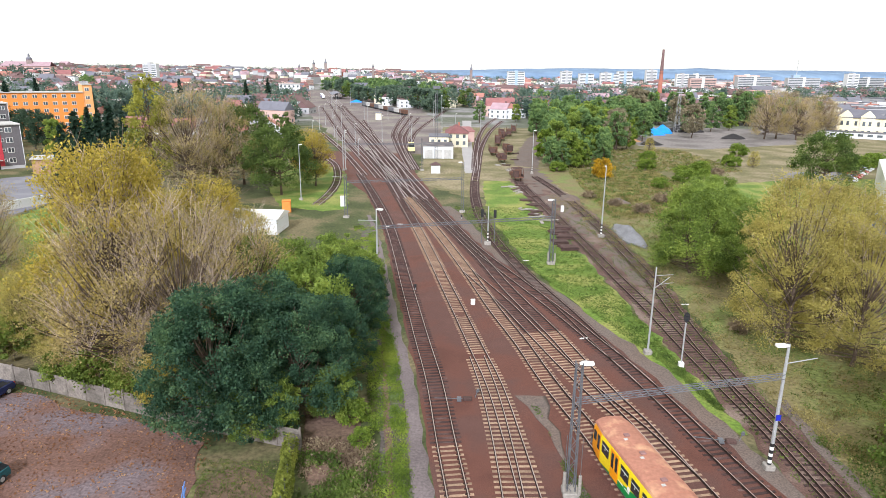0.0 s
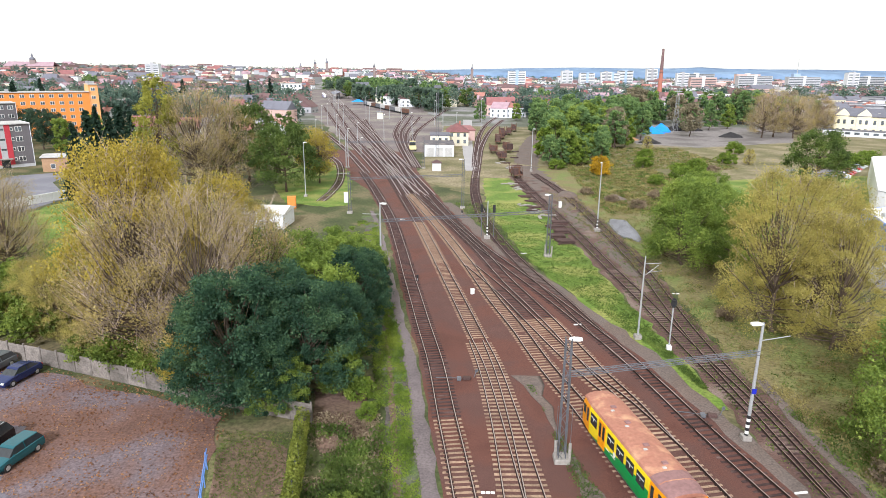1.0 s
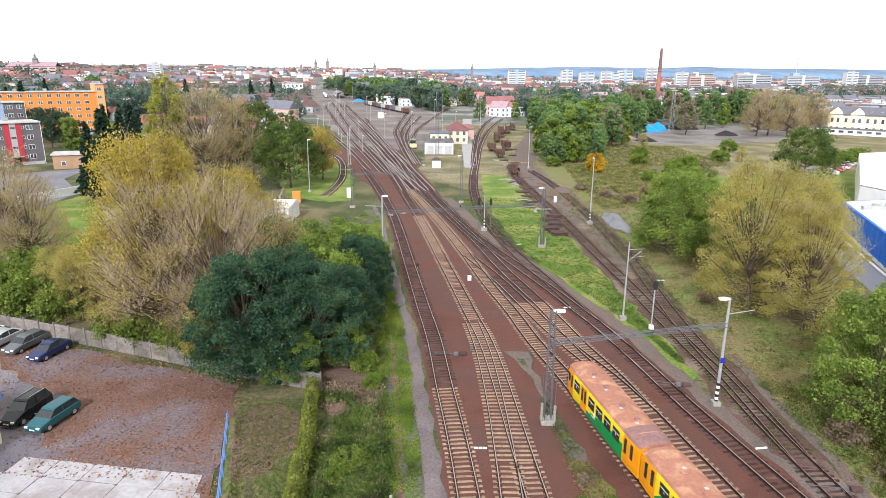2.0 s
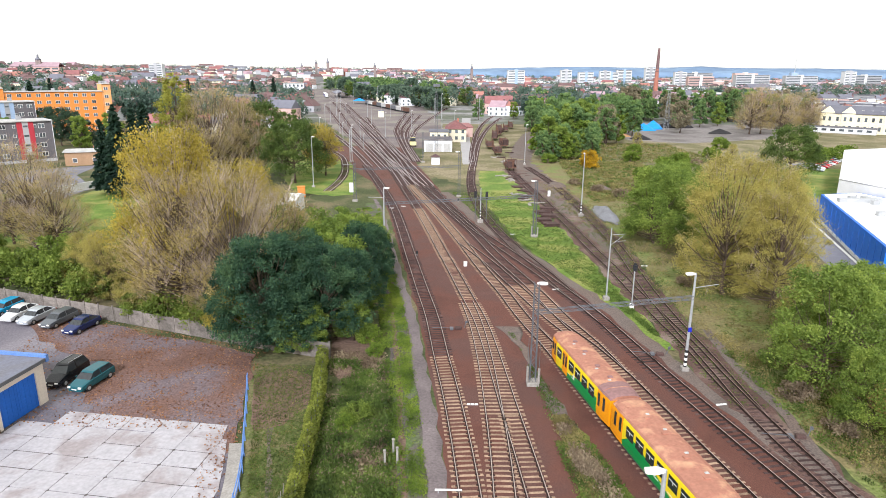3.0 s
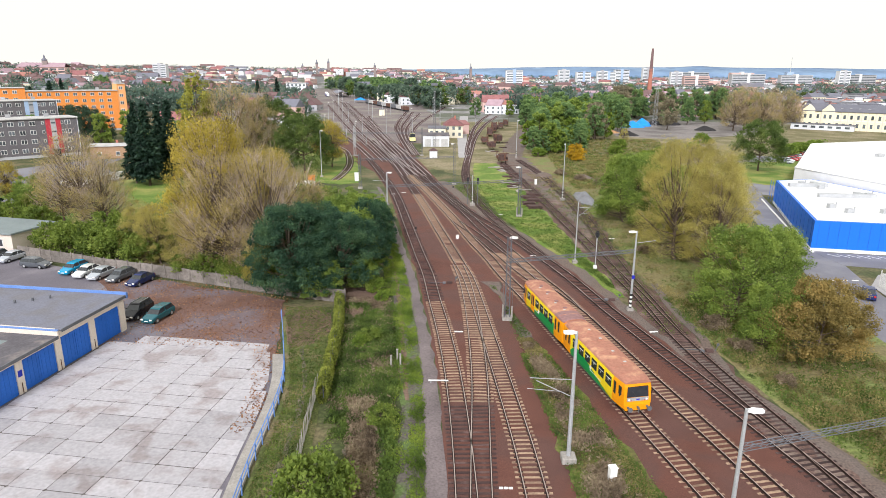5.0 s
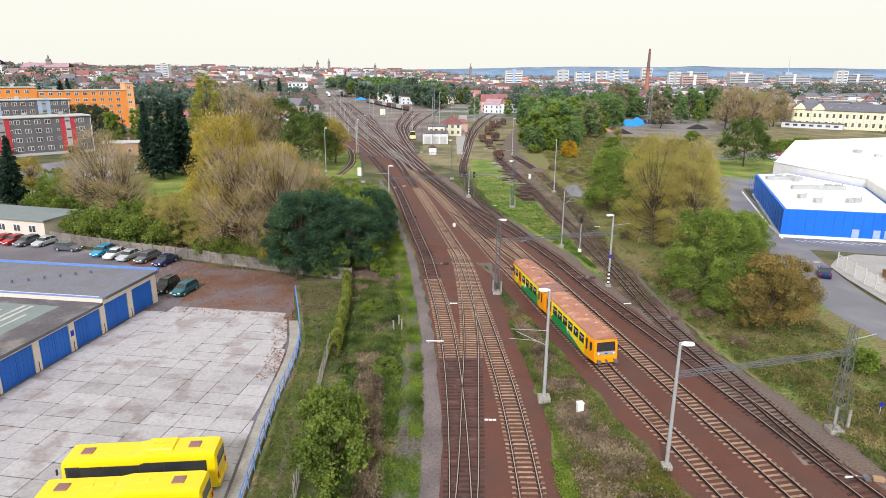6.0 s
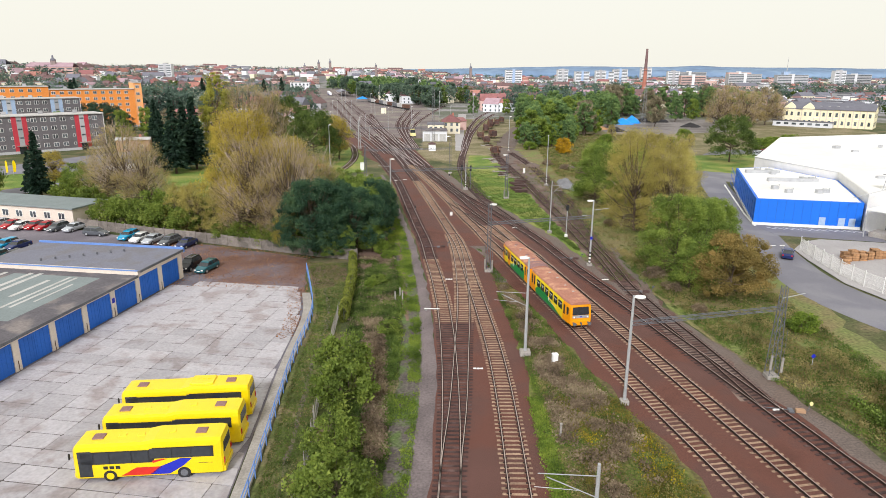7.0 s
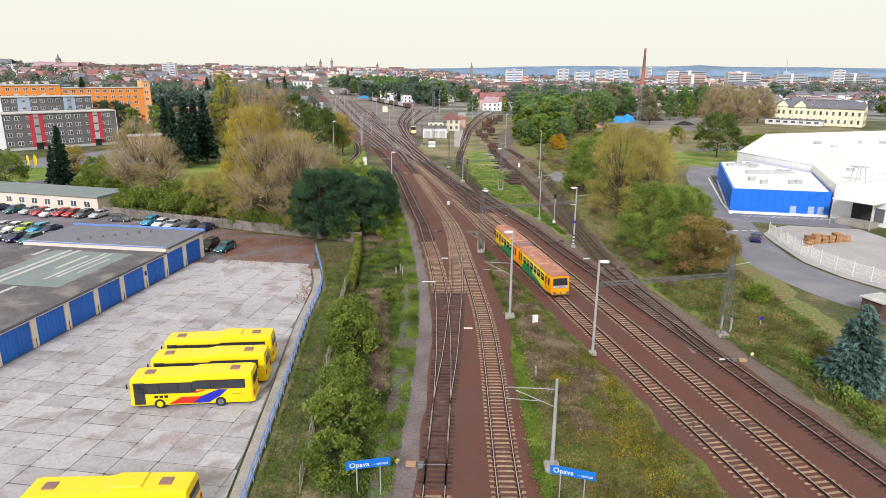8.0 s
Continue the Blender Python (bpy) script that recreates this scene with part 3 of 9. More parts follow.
def heading(fn, y):
    d = (fn(y + 0.25) - fn(y - 0.25)) / 0.5
    return d, math.hypot(1, d)


def rail_geo(fn, y0, y1, side, shiny):
    """One rail: foot, web and worn head, swept along the line."""
    rings, y = [], y0
    # foot widened so its dark colour reads as shadow beside the rail
    prof = [(-0.085, 0.062), (0.085, 0.062), (0.08, 0.085), (0.014, 0.10), (0.014, 0.17), (0.036, 0.18), (0.034, 0.222), (-0.034, 0.222), (-0.036, 0.18), (-0.014, 0.17), (-0.014, 0.10), (-0.08, 0.085)]
    ys_ = []
    while y < y1:
        ys_.append(y)
        y += 2.2
    ys_.append(y1)
    for y in ys_:
        d, n = heading(fn, y)
        nx, ny = 1 / n, -d / n
        x = fn(y)
        rings.append([(x + (side * 0.753 + a) * nx, y + (side * 0.753 + a) * ny, z) for a, z in prof])
    g = Geo().grid(rings)
    k = len(prof)
    for i in range(len(g.m) - 2):
        if i % k == 6:
            g.m[i] = 1
    return g


def line(name, fn, y0, y1, spans, label, shiny=True, gap=0.61):
    """A track: two rails and its sleepers; spans: (from, to, 'c' or 'w' or '-')."""
    t = thing(name, label=label, category="railway track", kind="structure")
    for s in (-1, 1):
        part("rail", rail_geo(fn, y0, y1, s, shiny), [RAIL_SIDE, RAIL_TOP if shiny else RAIL_DULL], t)
    y, k = y0 + 0.3, 0
    while y < y1:
        kind = next((c for a, b, c in spans if a <= y < b), "-")
        d, n = heading(fn, y)
        if kind != "-" and (y > 152 or y < 28):
            rot = -math.degrees(math.atan(d)) + rng.normal(0, 0.5)
            (FAR_C if kind == "c" else FAR_W).box(fn(y), y, -0.05, 2.5, 0.25, 0.12, rot)
        elif kind != "-":
            ob = new("sleeper", SLEEPER_C if kind == "c" else SLEEPER_W)
            ob.parent = t
            k += 1
            ob.matrix_basis = pose(fn(y) + rng.normal(0, 0.02), y, rng.normal(0, 0.006), 0, 0, -math.degrees(math.atan(d)) + rng.normal(0, 0.5))
        y += gap / n
    return t


def timbers(owner, f1, f2, y0, y1, kind, gap=0.62):
    """Long bearers that carry two tracks where they run together."""
    y = y0
    while y < y1:
        a, b = sorted((f1(y), f2(y)))
        d, n = heading(f1, y)
        ob = new("bearer", TIMBER_C if kind == "c" else TIMBER_W)
        ob.parent = owner
        m = pose((a + b) / 2, y, 0, 0, 0, -math.degrees(math.atan(d)) + rng.normal(0, 0.4))
        ob.matrix_basis = m @ Matrix.Diagonal((b - a + 2.45, 1, 1, 1))
        y += gap / n


FAR_C, FAR_W = Geo(), Geo()
ta = line("track_a", A, -38, 245, [(-38, 38.4, "c"), (79.5, 106, "c"), (106, 245, "w")], "railway track with light concrete and dark timber sleepers and worn steel rails")
timbers(ta, A, TRACK["L"], 38.9, 79.3, "w", 0.6)
tl = line("crossover_track", TRACK["L"], 38.9, 122, [(79.5, 94, "c")], "crossover track with steel rails on concrete sleepers")
tb = line("track_b", B, -38, 208, [(-38, 94, "c"), (122.5, 180, "c"), (180, 208, "w")], "railway track with light concrete sleepers and worn steel rails")
timbers(tb, TRACK["L"], B, 94.3, 122, "c")
tc_ = line("track_c", C, -38, 210, [(-38, 210, "c")], "curving railway track with light concrete sleepers")
td = line("track_d", D, -38, 208, [(-38, 101, "c"), (129, 208, "w")], "curving railway track with light concrete sleepers")
timbers(td, D, TRACK["X"], 101.6, 129, "c")
tx = line("crossover_track", TRACK["X"], 101.6, 152, [(129.3, 140, "w")], "crossover track with steel rails on timber sleepers")
te = line("track_e", E_, -38, 209, [(-38, 60, "w"), (78, 104, "w"), (150, 209, "w")], "railway track with dark timber sleepers and bright worn rails")
timbers(te, E_, F, 60.2, 77.8, "w", 0.6)
timbers(te, E_, H_, 104.6, 149.5, "w", 0.6)
th = line("track_h", H_, 104.6, 235, [(150, 235, "w")], "curving track with dark timber sleepers", False)
tf = line("siding_f", F, 60, 236, [(78, 94, "w"), (136, 236, "w")], "disused siding with dark rotten timber sleepers and rusty rails", False)
timbers(tf, F, G_, 94, 135.5, "w", 0.62)
tg = line("siding_g", G_, 93.8, 245, [(136, 245, "w")], "overgrown siding with rusty rails and dark sleepers", False)

solid("far_concrete_sleepers", FAR_C, CONC_SLEEPER, "pale sleepers of the tracks further off", "sleepers", kind="stuff")
solid("far_timber_sleepers", FAR_W, WOOD_SLEEPER, "dark sleepers of the tracks further off", "sleepers", kind="stuff")

# far station throat, joined
THROAT = [
    [(-15.6, 255.0), (-21.1, 289.5), (-27.9, 338.4), (-32.4, 379.1), (-35.7, 456.3), (-37.0, 510.8)],
    [(-14.7, 255.1), (-20.9, 298.1), (-26.0, 338.7), (-29.4, 379.5), (-30.6, 434.5), (-32.4, 511.7)],
    [(-13.9, 255.2), (-20.4, 301.7), (-25.2, 351.3), (-26.6, 396.4), (-26.4, 457.9), (-26.0, 494.9)],
    [(-20.7, 313.1), (-21.8, 380.6), (-17.8, 459.4), (-8.8, 588.8)],
    [(-11.9, 212.8), (-21.5, 267.2), (-35.7, 337.5), (-46.1, 393.5), (-59.8, 467.0)],
    [(-15.5, 224.6), (-25.9, 273.7), (-40.0, 336.9), (-60.5, 429.5), (-100.7, 612.2), (-217.2, 1140.5)],
    [(-20.1, 233.3), (-31.6, 280.5), (-51.3, 361.5), (-82.5, 501.9), (-190.0, 990.3)],
    [(-23.7, 237.9), (-34.5, 280.2), (-52.2, 347.8), (-71.5, 427.7), (-114.6, 608.9)],
    [(-28.3, 242.6), (-42.9, 295.7), (-54.9, 335.0), (-67.2, 374.1)],
    [(-20.4, 254.6), (-34.3, 319.7), (-49.5, 386.3), (-82.9, 534.5), (-180.2, 994.3)],
    [(-17.0, 254.9), (-30.0, 312.0), (-40.8, 362.9), (-65.9, 476.4), (-120.0, 721.5), (-212.9, 1142.6)],
    [(-46.4, 279.0), (-41.1, 265.2), (-36.9, 247.3), (-33.8, 227.5), (-32.9, 211.2), (-33.2, 199.5)],
    [(4.1, 256.9), (5.7, 301.0), (9.6, 369.8), (17.0, 442.3), (27.1, 504.9)],
    [(3.3, 235), (4.9, 262), (8.8, 322.8), (17.0, 400), (28.7, 474.7)],
]

g, gs = Geo(), Geo()
for pts in THROAT:
    fine_pts = []
    P_ = [Vector((x, y, 0)) for x, y in pts]
    for i in range(len(P_) - 1):
        p0, p1, p2, p3 = P_[max(i - 1, 0)], P_[i], P_[i + 1], P_[min(i + 2, len(P_) - 1)]
        for k in range(8):
            u = k / 8
            fine_pts.append(0.5 * (2 * p1 + (p2 - p0) * u + (2 * p0 - 5 * p1 + 4 * p2 - p3) * u * u + (3 * p1 - p0 - 3 * p2 + p3) * u**3))
    fine_pts.append(P_[-1])
    for side in (-0.75, 0.75):
        rings = []
        for i, p in enumerate(fine_pts):
            d = (fine_pts[min(i + 1, len(fine_pts) - 1)] - fine_pts[max(i - 1, 0)]).normalized()
            q = p + Vector((d.y, -d.x, 0)) * side
            n_ = Vector((d.y, -d.x, 0)) * 0.05
            rings.append([q - n_ + Vector((0, 0, 0.05)), q + n_ + Vector((0, 0, 0.05)), q + n_ + Vector((0, 0, 0.23)), q - n_ + Vector((0, 0, 0.23))])
        g.grid(rings)
    run = 0.0
    for i in range(len(fine_pts) - 1):
        a, b = fine_pts[i], fine_pts[i + 1]
        ln = (b - a).length
        ang = math.degrees(math.atan2(b.y - a.y, b.x - a.x))
        if a.y > 620:
            continue
        for k in range(int(ln / 0.66)):
            p = a.lerp(b, k * 0.66 / ln)
            gs.box(p.x, p.y, -0.05, 0.26, 2.5, 0.13, ang)
solid("station_throat_rails", g, RAIL_FAR, "web of worn rails fanning out towards the station", "rails", kind="stuff")
solid("station_throat_sleepers", gs, WOOD_SLEEPER, "dark sleepers under the station tracks", "sleepers", kind="stuff")
g, gs = Geo(), Geo()
for k, name in (("B", 208), ("C", 210), ("D", 208), ("E", 209)):
    fn, y = TRACK[k], float(name)
    while y < 300:
        d = heading(fn, name - 2)[0]
        x = fn(name) + d * (y - name)
        for s in (-0.75, 0.75):
            g.box(x + s, y + 3, 0.05, 0.1, 6.2, 0.18, -math.degrees(math.atan(d)))
        for q in range(10):
            gs.box(x + d * q * 0.61, y + q * 0.61, -0.05, 2.5, 0.25, 0.13, -math.degrees(math.atan(d)))
        y += 6.1
solid("throat_lead_rails", g, RAIL_FAR, "worn rails leading into the station throat", "rails", kind="stuff")
solid("throat_lead_sleepers", gs, WOOD_SLEEPER, "dark sleepers of the lead tracks", "sleepers", kind="stuff")

# ---------------------------------------------------------------- bus yard
GU, GV = Vector((-0.127, -0.992, 0)), Vector((-0.992, 0.127, 0))   # along the garage front, and back into the garage
G0 = Vector((-37.8, 95.3, 0))
FENCE = spline([(-21.2, 99.5), (-18.6, 90.5), (-16.7, 83.4), (-15.3, 67.3), (-13.5, 49.6), (-12.4, 37.8), (-10.4, 15), (-9.0, -10)])
WALL_LINE = [(-14.4, 104.6), (-22.5, 107.0), (-33.2, 110.9), (-43.7, 114.6), (-52.1, 117.3), (-64.6, 121.9), (-69.5, 123.8)]

flat("bus_yard_base", [(-48, 10), (-12.6, 10), (-13.9, 37.8), (-14.9, 49.6), (-16.5, 67.3), (-17.6, 83), (-19.4, 90), (-22.4, 104), (-44, 112), (-64.6, 120.6), (-71, 123), (-120, 136), (-120, 96), (-62, 96)], 0.02, ASPHALT, "grey-violet asphalt of the bus yard and car park")
flat("leaf_litter", [(-18.9, 84), (-19.8, 92), (-22.6, 105.5), (-33, 109.6), (-56, 117.5), (-49, 110), (-38.5, 103), (-35.5, 97), (-33, 92.8), (-24, 91.8)], 0.028, LITTER, "asphalt covered with brown fallen leaves", rag=1.3)
flat("slab_bed", [(-46, 10), (-13.4, 10), (-14.7, 37.8), (-15.7, 49.6), (-17.3, 67.3), (-18.5, 83), (-20.2, 89.5), (-38.5, 91.5)], 0.035, JOINT, "dark soil in the joints of the concrete slabs")

sheet("yard_slope", lambda y: FENCE(y) + 0.1, lambda y: -14.9 + 0.115 * (100 - y), 14, 100, 0.012, SLOPE, "worn grass slope between the yard railing and the hedge", rag=0.1, cols=5)
flat("bare_soil", [(-20.9, 99.6), (-18.0, 90.8), (-15.9, 91.8), (-14.4, 95.6), (-15.5, 100.6), (-18.9, 102.6)], 0.024, RED_SOIL, "bare reddish soil at the end of the railing", rag=0.5)
flat("bank_soil", [(-15.6, 110.5), (-13.4, 101.0), (-11.2, 98.6), (-9.6, 103.0), (-10.6, 110.5)], 0.026, RED_SOIL, "dark bare soil on the railway bank under the trees", rag=0.6)
sheet("drain_line", lambda y: np.interp(y, [80, 92, 101, 114, 130], [-4.9, -6.3, -7.3, -9.0, -11.0]), lambda y: np.interp(y, [80, 92, 101, 114, 130], [-4.5, -5.85, -6.8, -8.5, -10.5]), 80, 130, 0.03, RED_SOIL, "narrow dark cable trench between the weeds", rag=0.15, cols=2)
sheet("slope_path", lambda y: FENCE(y) + 1.75, lambda y: FENCE(y) + 2.15, 38, 93, 0.022, DIRT, "narrow trodden line on the grass slope", rag=0.2, cols=2)
# kerb strip beside the blue railing
g = Geo()
rings = []
for i in range(46):
    y = 14 + i * 1.66
    x = FENCE(y)
    rings.append([(x - 1.25, y, 0.0), (x - 0.12, y, 0.0), (x - 0.12, y, 0.30), (x - 1.2, y, 0.27)])
solid("kerb_strip", g.grid(rings), CONCRETE, "weathered concrete kerb strip along the yard", "kerb", kind="structure")

# railing
rl = thing("railing", label="blue-painted tubular steel railing along the yard kerb", category="railing")
for z in (0.62, 1.12):
    g = Geo().tube([(FENCE(y), y, 0.3 + z + 0.03 * math.sin(y)) for y in np.arange(16, 99.5, 1.5)], 0.045, 6)
    part("rail", g, BLUE_RAIL, rl)
post = Geo().tube([(0, 0, 0.0), (0, 0, 1.46)], 0.05, 6).mesh("post", BLUE_RAIL)
for y in np.arange(16, 99.5, 2.1):
    part("post", post, None, rl, at=pose(FENCE(y), y, 0.0, rng.normal(0, 1), rng.normal(0, 1), 0))

# garage block
ga = thing("garage_block", G0.x, G0.y, 0, math.degrees(math.atan2(GU.y, GU.x)), "long white garage block with blue double doors and flat felt roofs", "garage")
# local axes: x along the front (away from the far corner), y to the outside (towards the yard)


def gbox(x0, x1, y0, y1, z0, z1, geo=None):
    return (geo or Geo()).box((x0 + x1) / 2, (y0 + y1) / 2, z0, abs(x1 - x0), abs(y1 - y0), z1 - z0)


doors = [(0.95, 4.95)] + [(5.85 + 4.87 * i, 5.85 + 4.87 * i + 4.05) for i in range(13)]
L_ = 80.0
side = 1                      # outside lies at +y in the local axes
hi, lo_ = 3.95, 3.5
wall_g = Geo()
gbox(0, 0.35, -21.8, 0, 0, hi, wall_g)
gbox(0, L_, -22.0, -21.8, 0, lo_, wall_g)
last = 0.35
for a, b in doors:
    gbox(last, a, -0.35, 0, 0, hi if a < 10 else lo_, wall_g)
    top = hi if a < 10 else lo_
    gbox(a, b, -0.35, 0, 3.25 if a < 10 else 3.1, top, wall_g)
    last = b
gbox(last, L_, -0.35, 0, 0, lo_, wall_g)
gbox(10.0, 10.35, -21.8, -0.35, lo_ - 0.2, hi + 0.25, wall_g)
part("wall", wall_g, CREAM, ga)
part("roof", gbox(-0.2, 9.95, -22.2, 0.25, hi, hi + 0.16), BITUMEN, ga, "smooth blue-grey felt roof of the taller end")
part("lower_roof", gbox(10.4, L_, -22.2, 0.28, lo_, lo_ + 0.14), BITUMEN_OLD, ga, "patched dark felt roof with pale strips")
part("roof_edge", gbox(-0.45, -0.15, -22.3, 0.3, hi - 0.25, hi + 0.42), BLUE_RAIL, ga, "blue sheet-metal parapet")
part("step_fascia", gbox(10.36, 10.5, -22, 0.3, lo_ + 0.15, hi + 0.22), CREAM, ga, "cream fascia at the roof step")
part("step_coping", gbox(10.3, 10.58, -22, 0.32, hi + 0.22, hi + 0.3), BLUE_RAIL, ga, "pale blue coping on the roof step")
part("fascia", gbox(10.5, L_, 0.285, 0.36, lo_ - 0.12, lo_ + 0.2), DKSTEEL, ga, "dark gutter edge")
part("fascia", gbox(0, 9.9, 0.255, 0.33, hi - 0.12, hi + 0.2), DKSTEEL, ga, "dark gutter edge")
for x0, x1, y0, y1, m_ in ((12.2, 26.5, -15.5, -3.6, FELT_GREEN), (33, 46, -21, -9, FELT_GREEN), (43.5, 70, -13, -4, FELT_GREEN)):
    part("roof_patch", gbox(x0, x1, y0, y1, lo_ + 0.14, lo_ + 0.148), m_, ga, "grey-green felt patch")
for x0, x1, y0, y1 in ((11.8, 32, -13.6, -13.0), (11.8, 32, -12.3, -11.7), (12.6, 24, -7.6, -7.2), (12.6, 23, -6.7, -6.3), (14, 20, -9.4, -8.9), (15, 21, -5.4, -5.1), (27, 31, -9, -8.4), (34, 39, -6, -5.5), (12, 15, -17, -16.4), (23, 30, -19, -18.4)):
    part("roof_strip", gbox(x0, x1, y0, y1, lo_ + 0.15, lo_ + 0.165), FELT_WHITE, ga, "pale worn strip on the felt")
vent = Geo().tube([(0, 0, 0), (0, 0, 0.35)], 0.12, 8).mesh("roof_vent", DKSTEEL)
for i in range(7):
    part("roof_vent", vent, None, ga, at=pose(8.2 - i * 1.0, -15 + i * 1.3, hi + 0.16))
leaf_g = Geo()
leaf_g.box(0, 0, 0.06, 2.0, 0.07, 3.1)
for q in range(4):
    leaf_g.box(-0.75 + q * 0.5, 0.045, 0.1, 0.04, 0.02, 3.0)
leaf_hi = leaf_g.mesh("door_leaf", BLUE_DOOR)
for a, b in doors:
    w = (b - a) / 2
    for k in (0, 1):
        part("door_leaf", leaf_hi, None, ga, at=pose(a + w * (k + 0.5), -0.14 + rng.normal(0, 0.012), 0) @ Matrix.Diagonal((w / 2.02, 1, (3.2 if a < 10 else 3.05) / 3.16, 1)))
part("door_plate", Geo().box(15.2, 0.02, 1.7, 0.45, 0.03, 0.6), BLUE_PAINT, ga, "small blue sign on the pier")
for a, b in doors[:8]:
    part("hinge_post", Geo().tube([(b + 0.42, 0.05, 0), (b + 0.42, 0.05, 1.1)], 0.035, 6), RUST, ga, "rusty bollard against the pier")

# prefabricated concrete wall behind the car park
cw = thing("panel_wall", label="grey prefabricated concrete panel wall with posts", category="wall", kind="structure")
pan = Geo()
for k in range(4):
    pan.box(0, 0, k * 0.46, 2.0, 0.07, 0.445, bev=0.012)
pan = pan.mesh("panel", PANELWALL)
pst = Geo().box(0, 0, 0, 0.16, 0.16, 2.0, bev=0.02).mesh("post", PANELWALL)
for (x0, y0), (x1, y1) in zip(WALL_LINE[:-1], WALL_LINE[1:]):
    ln = math.hypot(x1 - x0, y1 - y0)
    n = max(1, round(ln / 2.16))
    ang = math.degrees(math.atan2(y1 - y0, x1 - x0))
    for i in range(n):
        u, v_ = i / n, (i + 0.5) / n
        part("post", pst, None, cw, at=pose(x0 + (x1 - x0) * u, y0 + (y1 - y0) * u, 0, rng.normal(0, 0.8), 0, ang))
        part("panel", pan, None, cw, at=pose(x0 + (x1 - x0) * v_, y0 + (y1 - y0) * v_, 0.02, rng.normal(0, 0.6), 0, ang) @ Matrix.Diagonal((ln / n / 2.16, 1, 0.97 + rng.normal(0, 0.012), 1)))

# low building by the car park
lb = thing("low_building", -70.9, 124.9, 0, 166.5, "long low cream building with a flat grey-green roof", "building")
part("wall", Geo().box(24, -4.2, 0, 48, 8.4, 3.2), CREAM, lb)
part("roof", Geo().box(24, -4.2, 3.2, 48.8, 9.2, 0.28, bev=0.04), FELT_GREEN, lb)
wfr, wpn = Geo().box(0, 0, 0, 1.5, 0.08, 1.3).mesh("window", WHITE), Geo()
for sx in (-0.36, 0.36):
    wpn.box(sx, 0.05, 0.1, 0.58, 0.02, 1.1)
wpn = wpn.mesh("pane", PALEGLASS)
for i in range(14):
    w_ = part("window", wfr, None, lb, "white framed window", at=pose(2.6 + i * 3.3, 0.03, 1.1))
    part("pane", wpn, None, w_)


# ---------------------------------------------------------------- apartment blocks
def block(name, x, y, rz, length, depth, storeys, wallmat, endmat, bays, baymat, label, st=2.85, gap=3.05):
    """A slab block; the front runs along local +x and faces local -y."""
    b = thing(name, x, y, 0, rz, label, "apartment block")
    h = storeys * st + 0.9
    part("wall", Geo().box(length / 2, depth / 2, 0, length, depth, h), wallmat, b)
    part("gable", Geo().box(-0.06, depth / 2, 0, 0.12, depth + 0.3, h + 0.4), endmat, b, "pale end wall")
    part("gable", Geo().box(length + 0.06, depth / 2, 0, 0.12, depth + 0.3, h + 0.4), endmat, b, "pale end wall")
    part("roof", Geo().box(length / 2, depth / 2, h, length + 0.5, depth + 0.9, 0.35, bev=0.05), FELT_WHITE, b)
    part("plinth", Geo().box(length / 2, -0.04, 0, length - 0.2, 0.1, 0.9), R_GREY, b)
    fr = Geo().box(0, 0, 0, 1.75, 0.1, 1.45).mesh("window", WHITE)
    frs = Geo().box(0, 0, 0, 0.75, 0.1, 0.95).mesh("window", WHITE)
    pn, pns = Geo(), Geo().box(0, -0.06, 0.1, 0.55, 0.02, 0.75).mesh("pane", PALEGLASS)
    for sx in (-0.42, 0.42):
        pn.box(sx, -0.06, 0.1, 0.68, 0.02, 1.25)
    pn = pn.mesh("pane", PALEGLASS)
    for s in range(storeys):
        z = s * st + 1.75
        k = 1.5
        while k < length - 1:
            near_bay = min((abs(k - q) for q in bays), default=99)
            if near_bay < 2.3:
                k += 0.4
                continue
            small = near_bay < 3.4
            w_ = part("window", frs if small else fr, None, b, at=pose(k, -0.03, z + (0.3 if small else 0)))
            part("pane", pns if small else pn, None, w_)
            k += 1.75 if small else gap
    for q in bays:
        part("stair_bay", Geo().box(q - 1.55, -0.05, 0.9, 1.5, 0.12, h - 0.9), baymat, b, "coloured render strip").location = (0, 0, 0)
        part("stair_bay", Geo().box(q + 1.55, -0.05, 0.9, 1.5, 0.12, h - 0.9), baymat, b, "coloured render strip")
        part("stair_bay", Geo().box(q, -0.06, 0.9, 1.6, 0.14, h - 0.9), R_GREY, b, "pale stair strip")
        for s in range(storeys):
            part("stair_window", Geo().box(q, -0.15, s * st + 2.2, 1.3, 0.06, 0.55), PALEGLASS, b)
        part("porch", Geo().box(q, -0.9, 2.6, 3.4, 1.8, 0.2), CONCRETE, b)
        part("entrance", Geo().box(q, -0.08, 0, 2.2, 0.12, 2.4), GLASS, b, "glazed entrance")
    for k in range(3):
        part("chimney", Geo().box(length * (0.2 + 0.3 * k), depth * 0.6, h + 0.35, 1.4, 0.8, 1.1), R_GREY, b)
    return b


block("apartment_block", -157.1, 222.0, 46.2, 37.4, 11, 4, R_BLOCK, R_WHITE, (10.3, 30.0), R_RED, "dark grey apartment block with red stair strips and white windows", st=2.95)
block("apartment_block", -192.0, 272.0, 43.4, 34.9, 11, 5, R_BLOCK, R_WHITE, (8.1, 25.7), R_BLUE, "grey apartment block with pale blue stair strips", st=3.07)
block("apartment_block", -196.0, 322.0, 37.5, 37.7, 12, 6, R_ORANGE, R_ORANGE_LIGHT, (), R_ORANGE, "bright orange apartment block with a flat roof", st=3.0, gap=3.6)
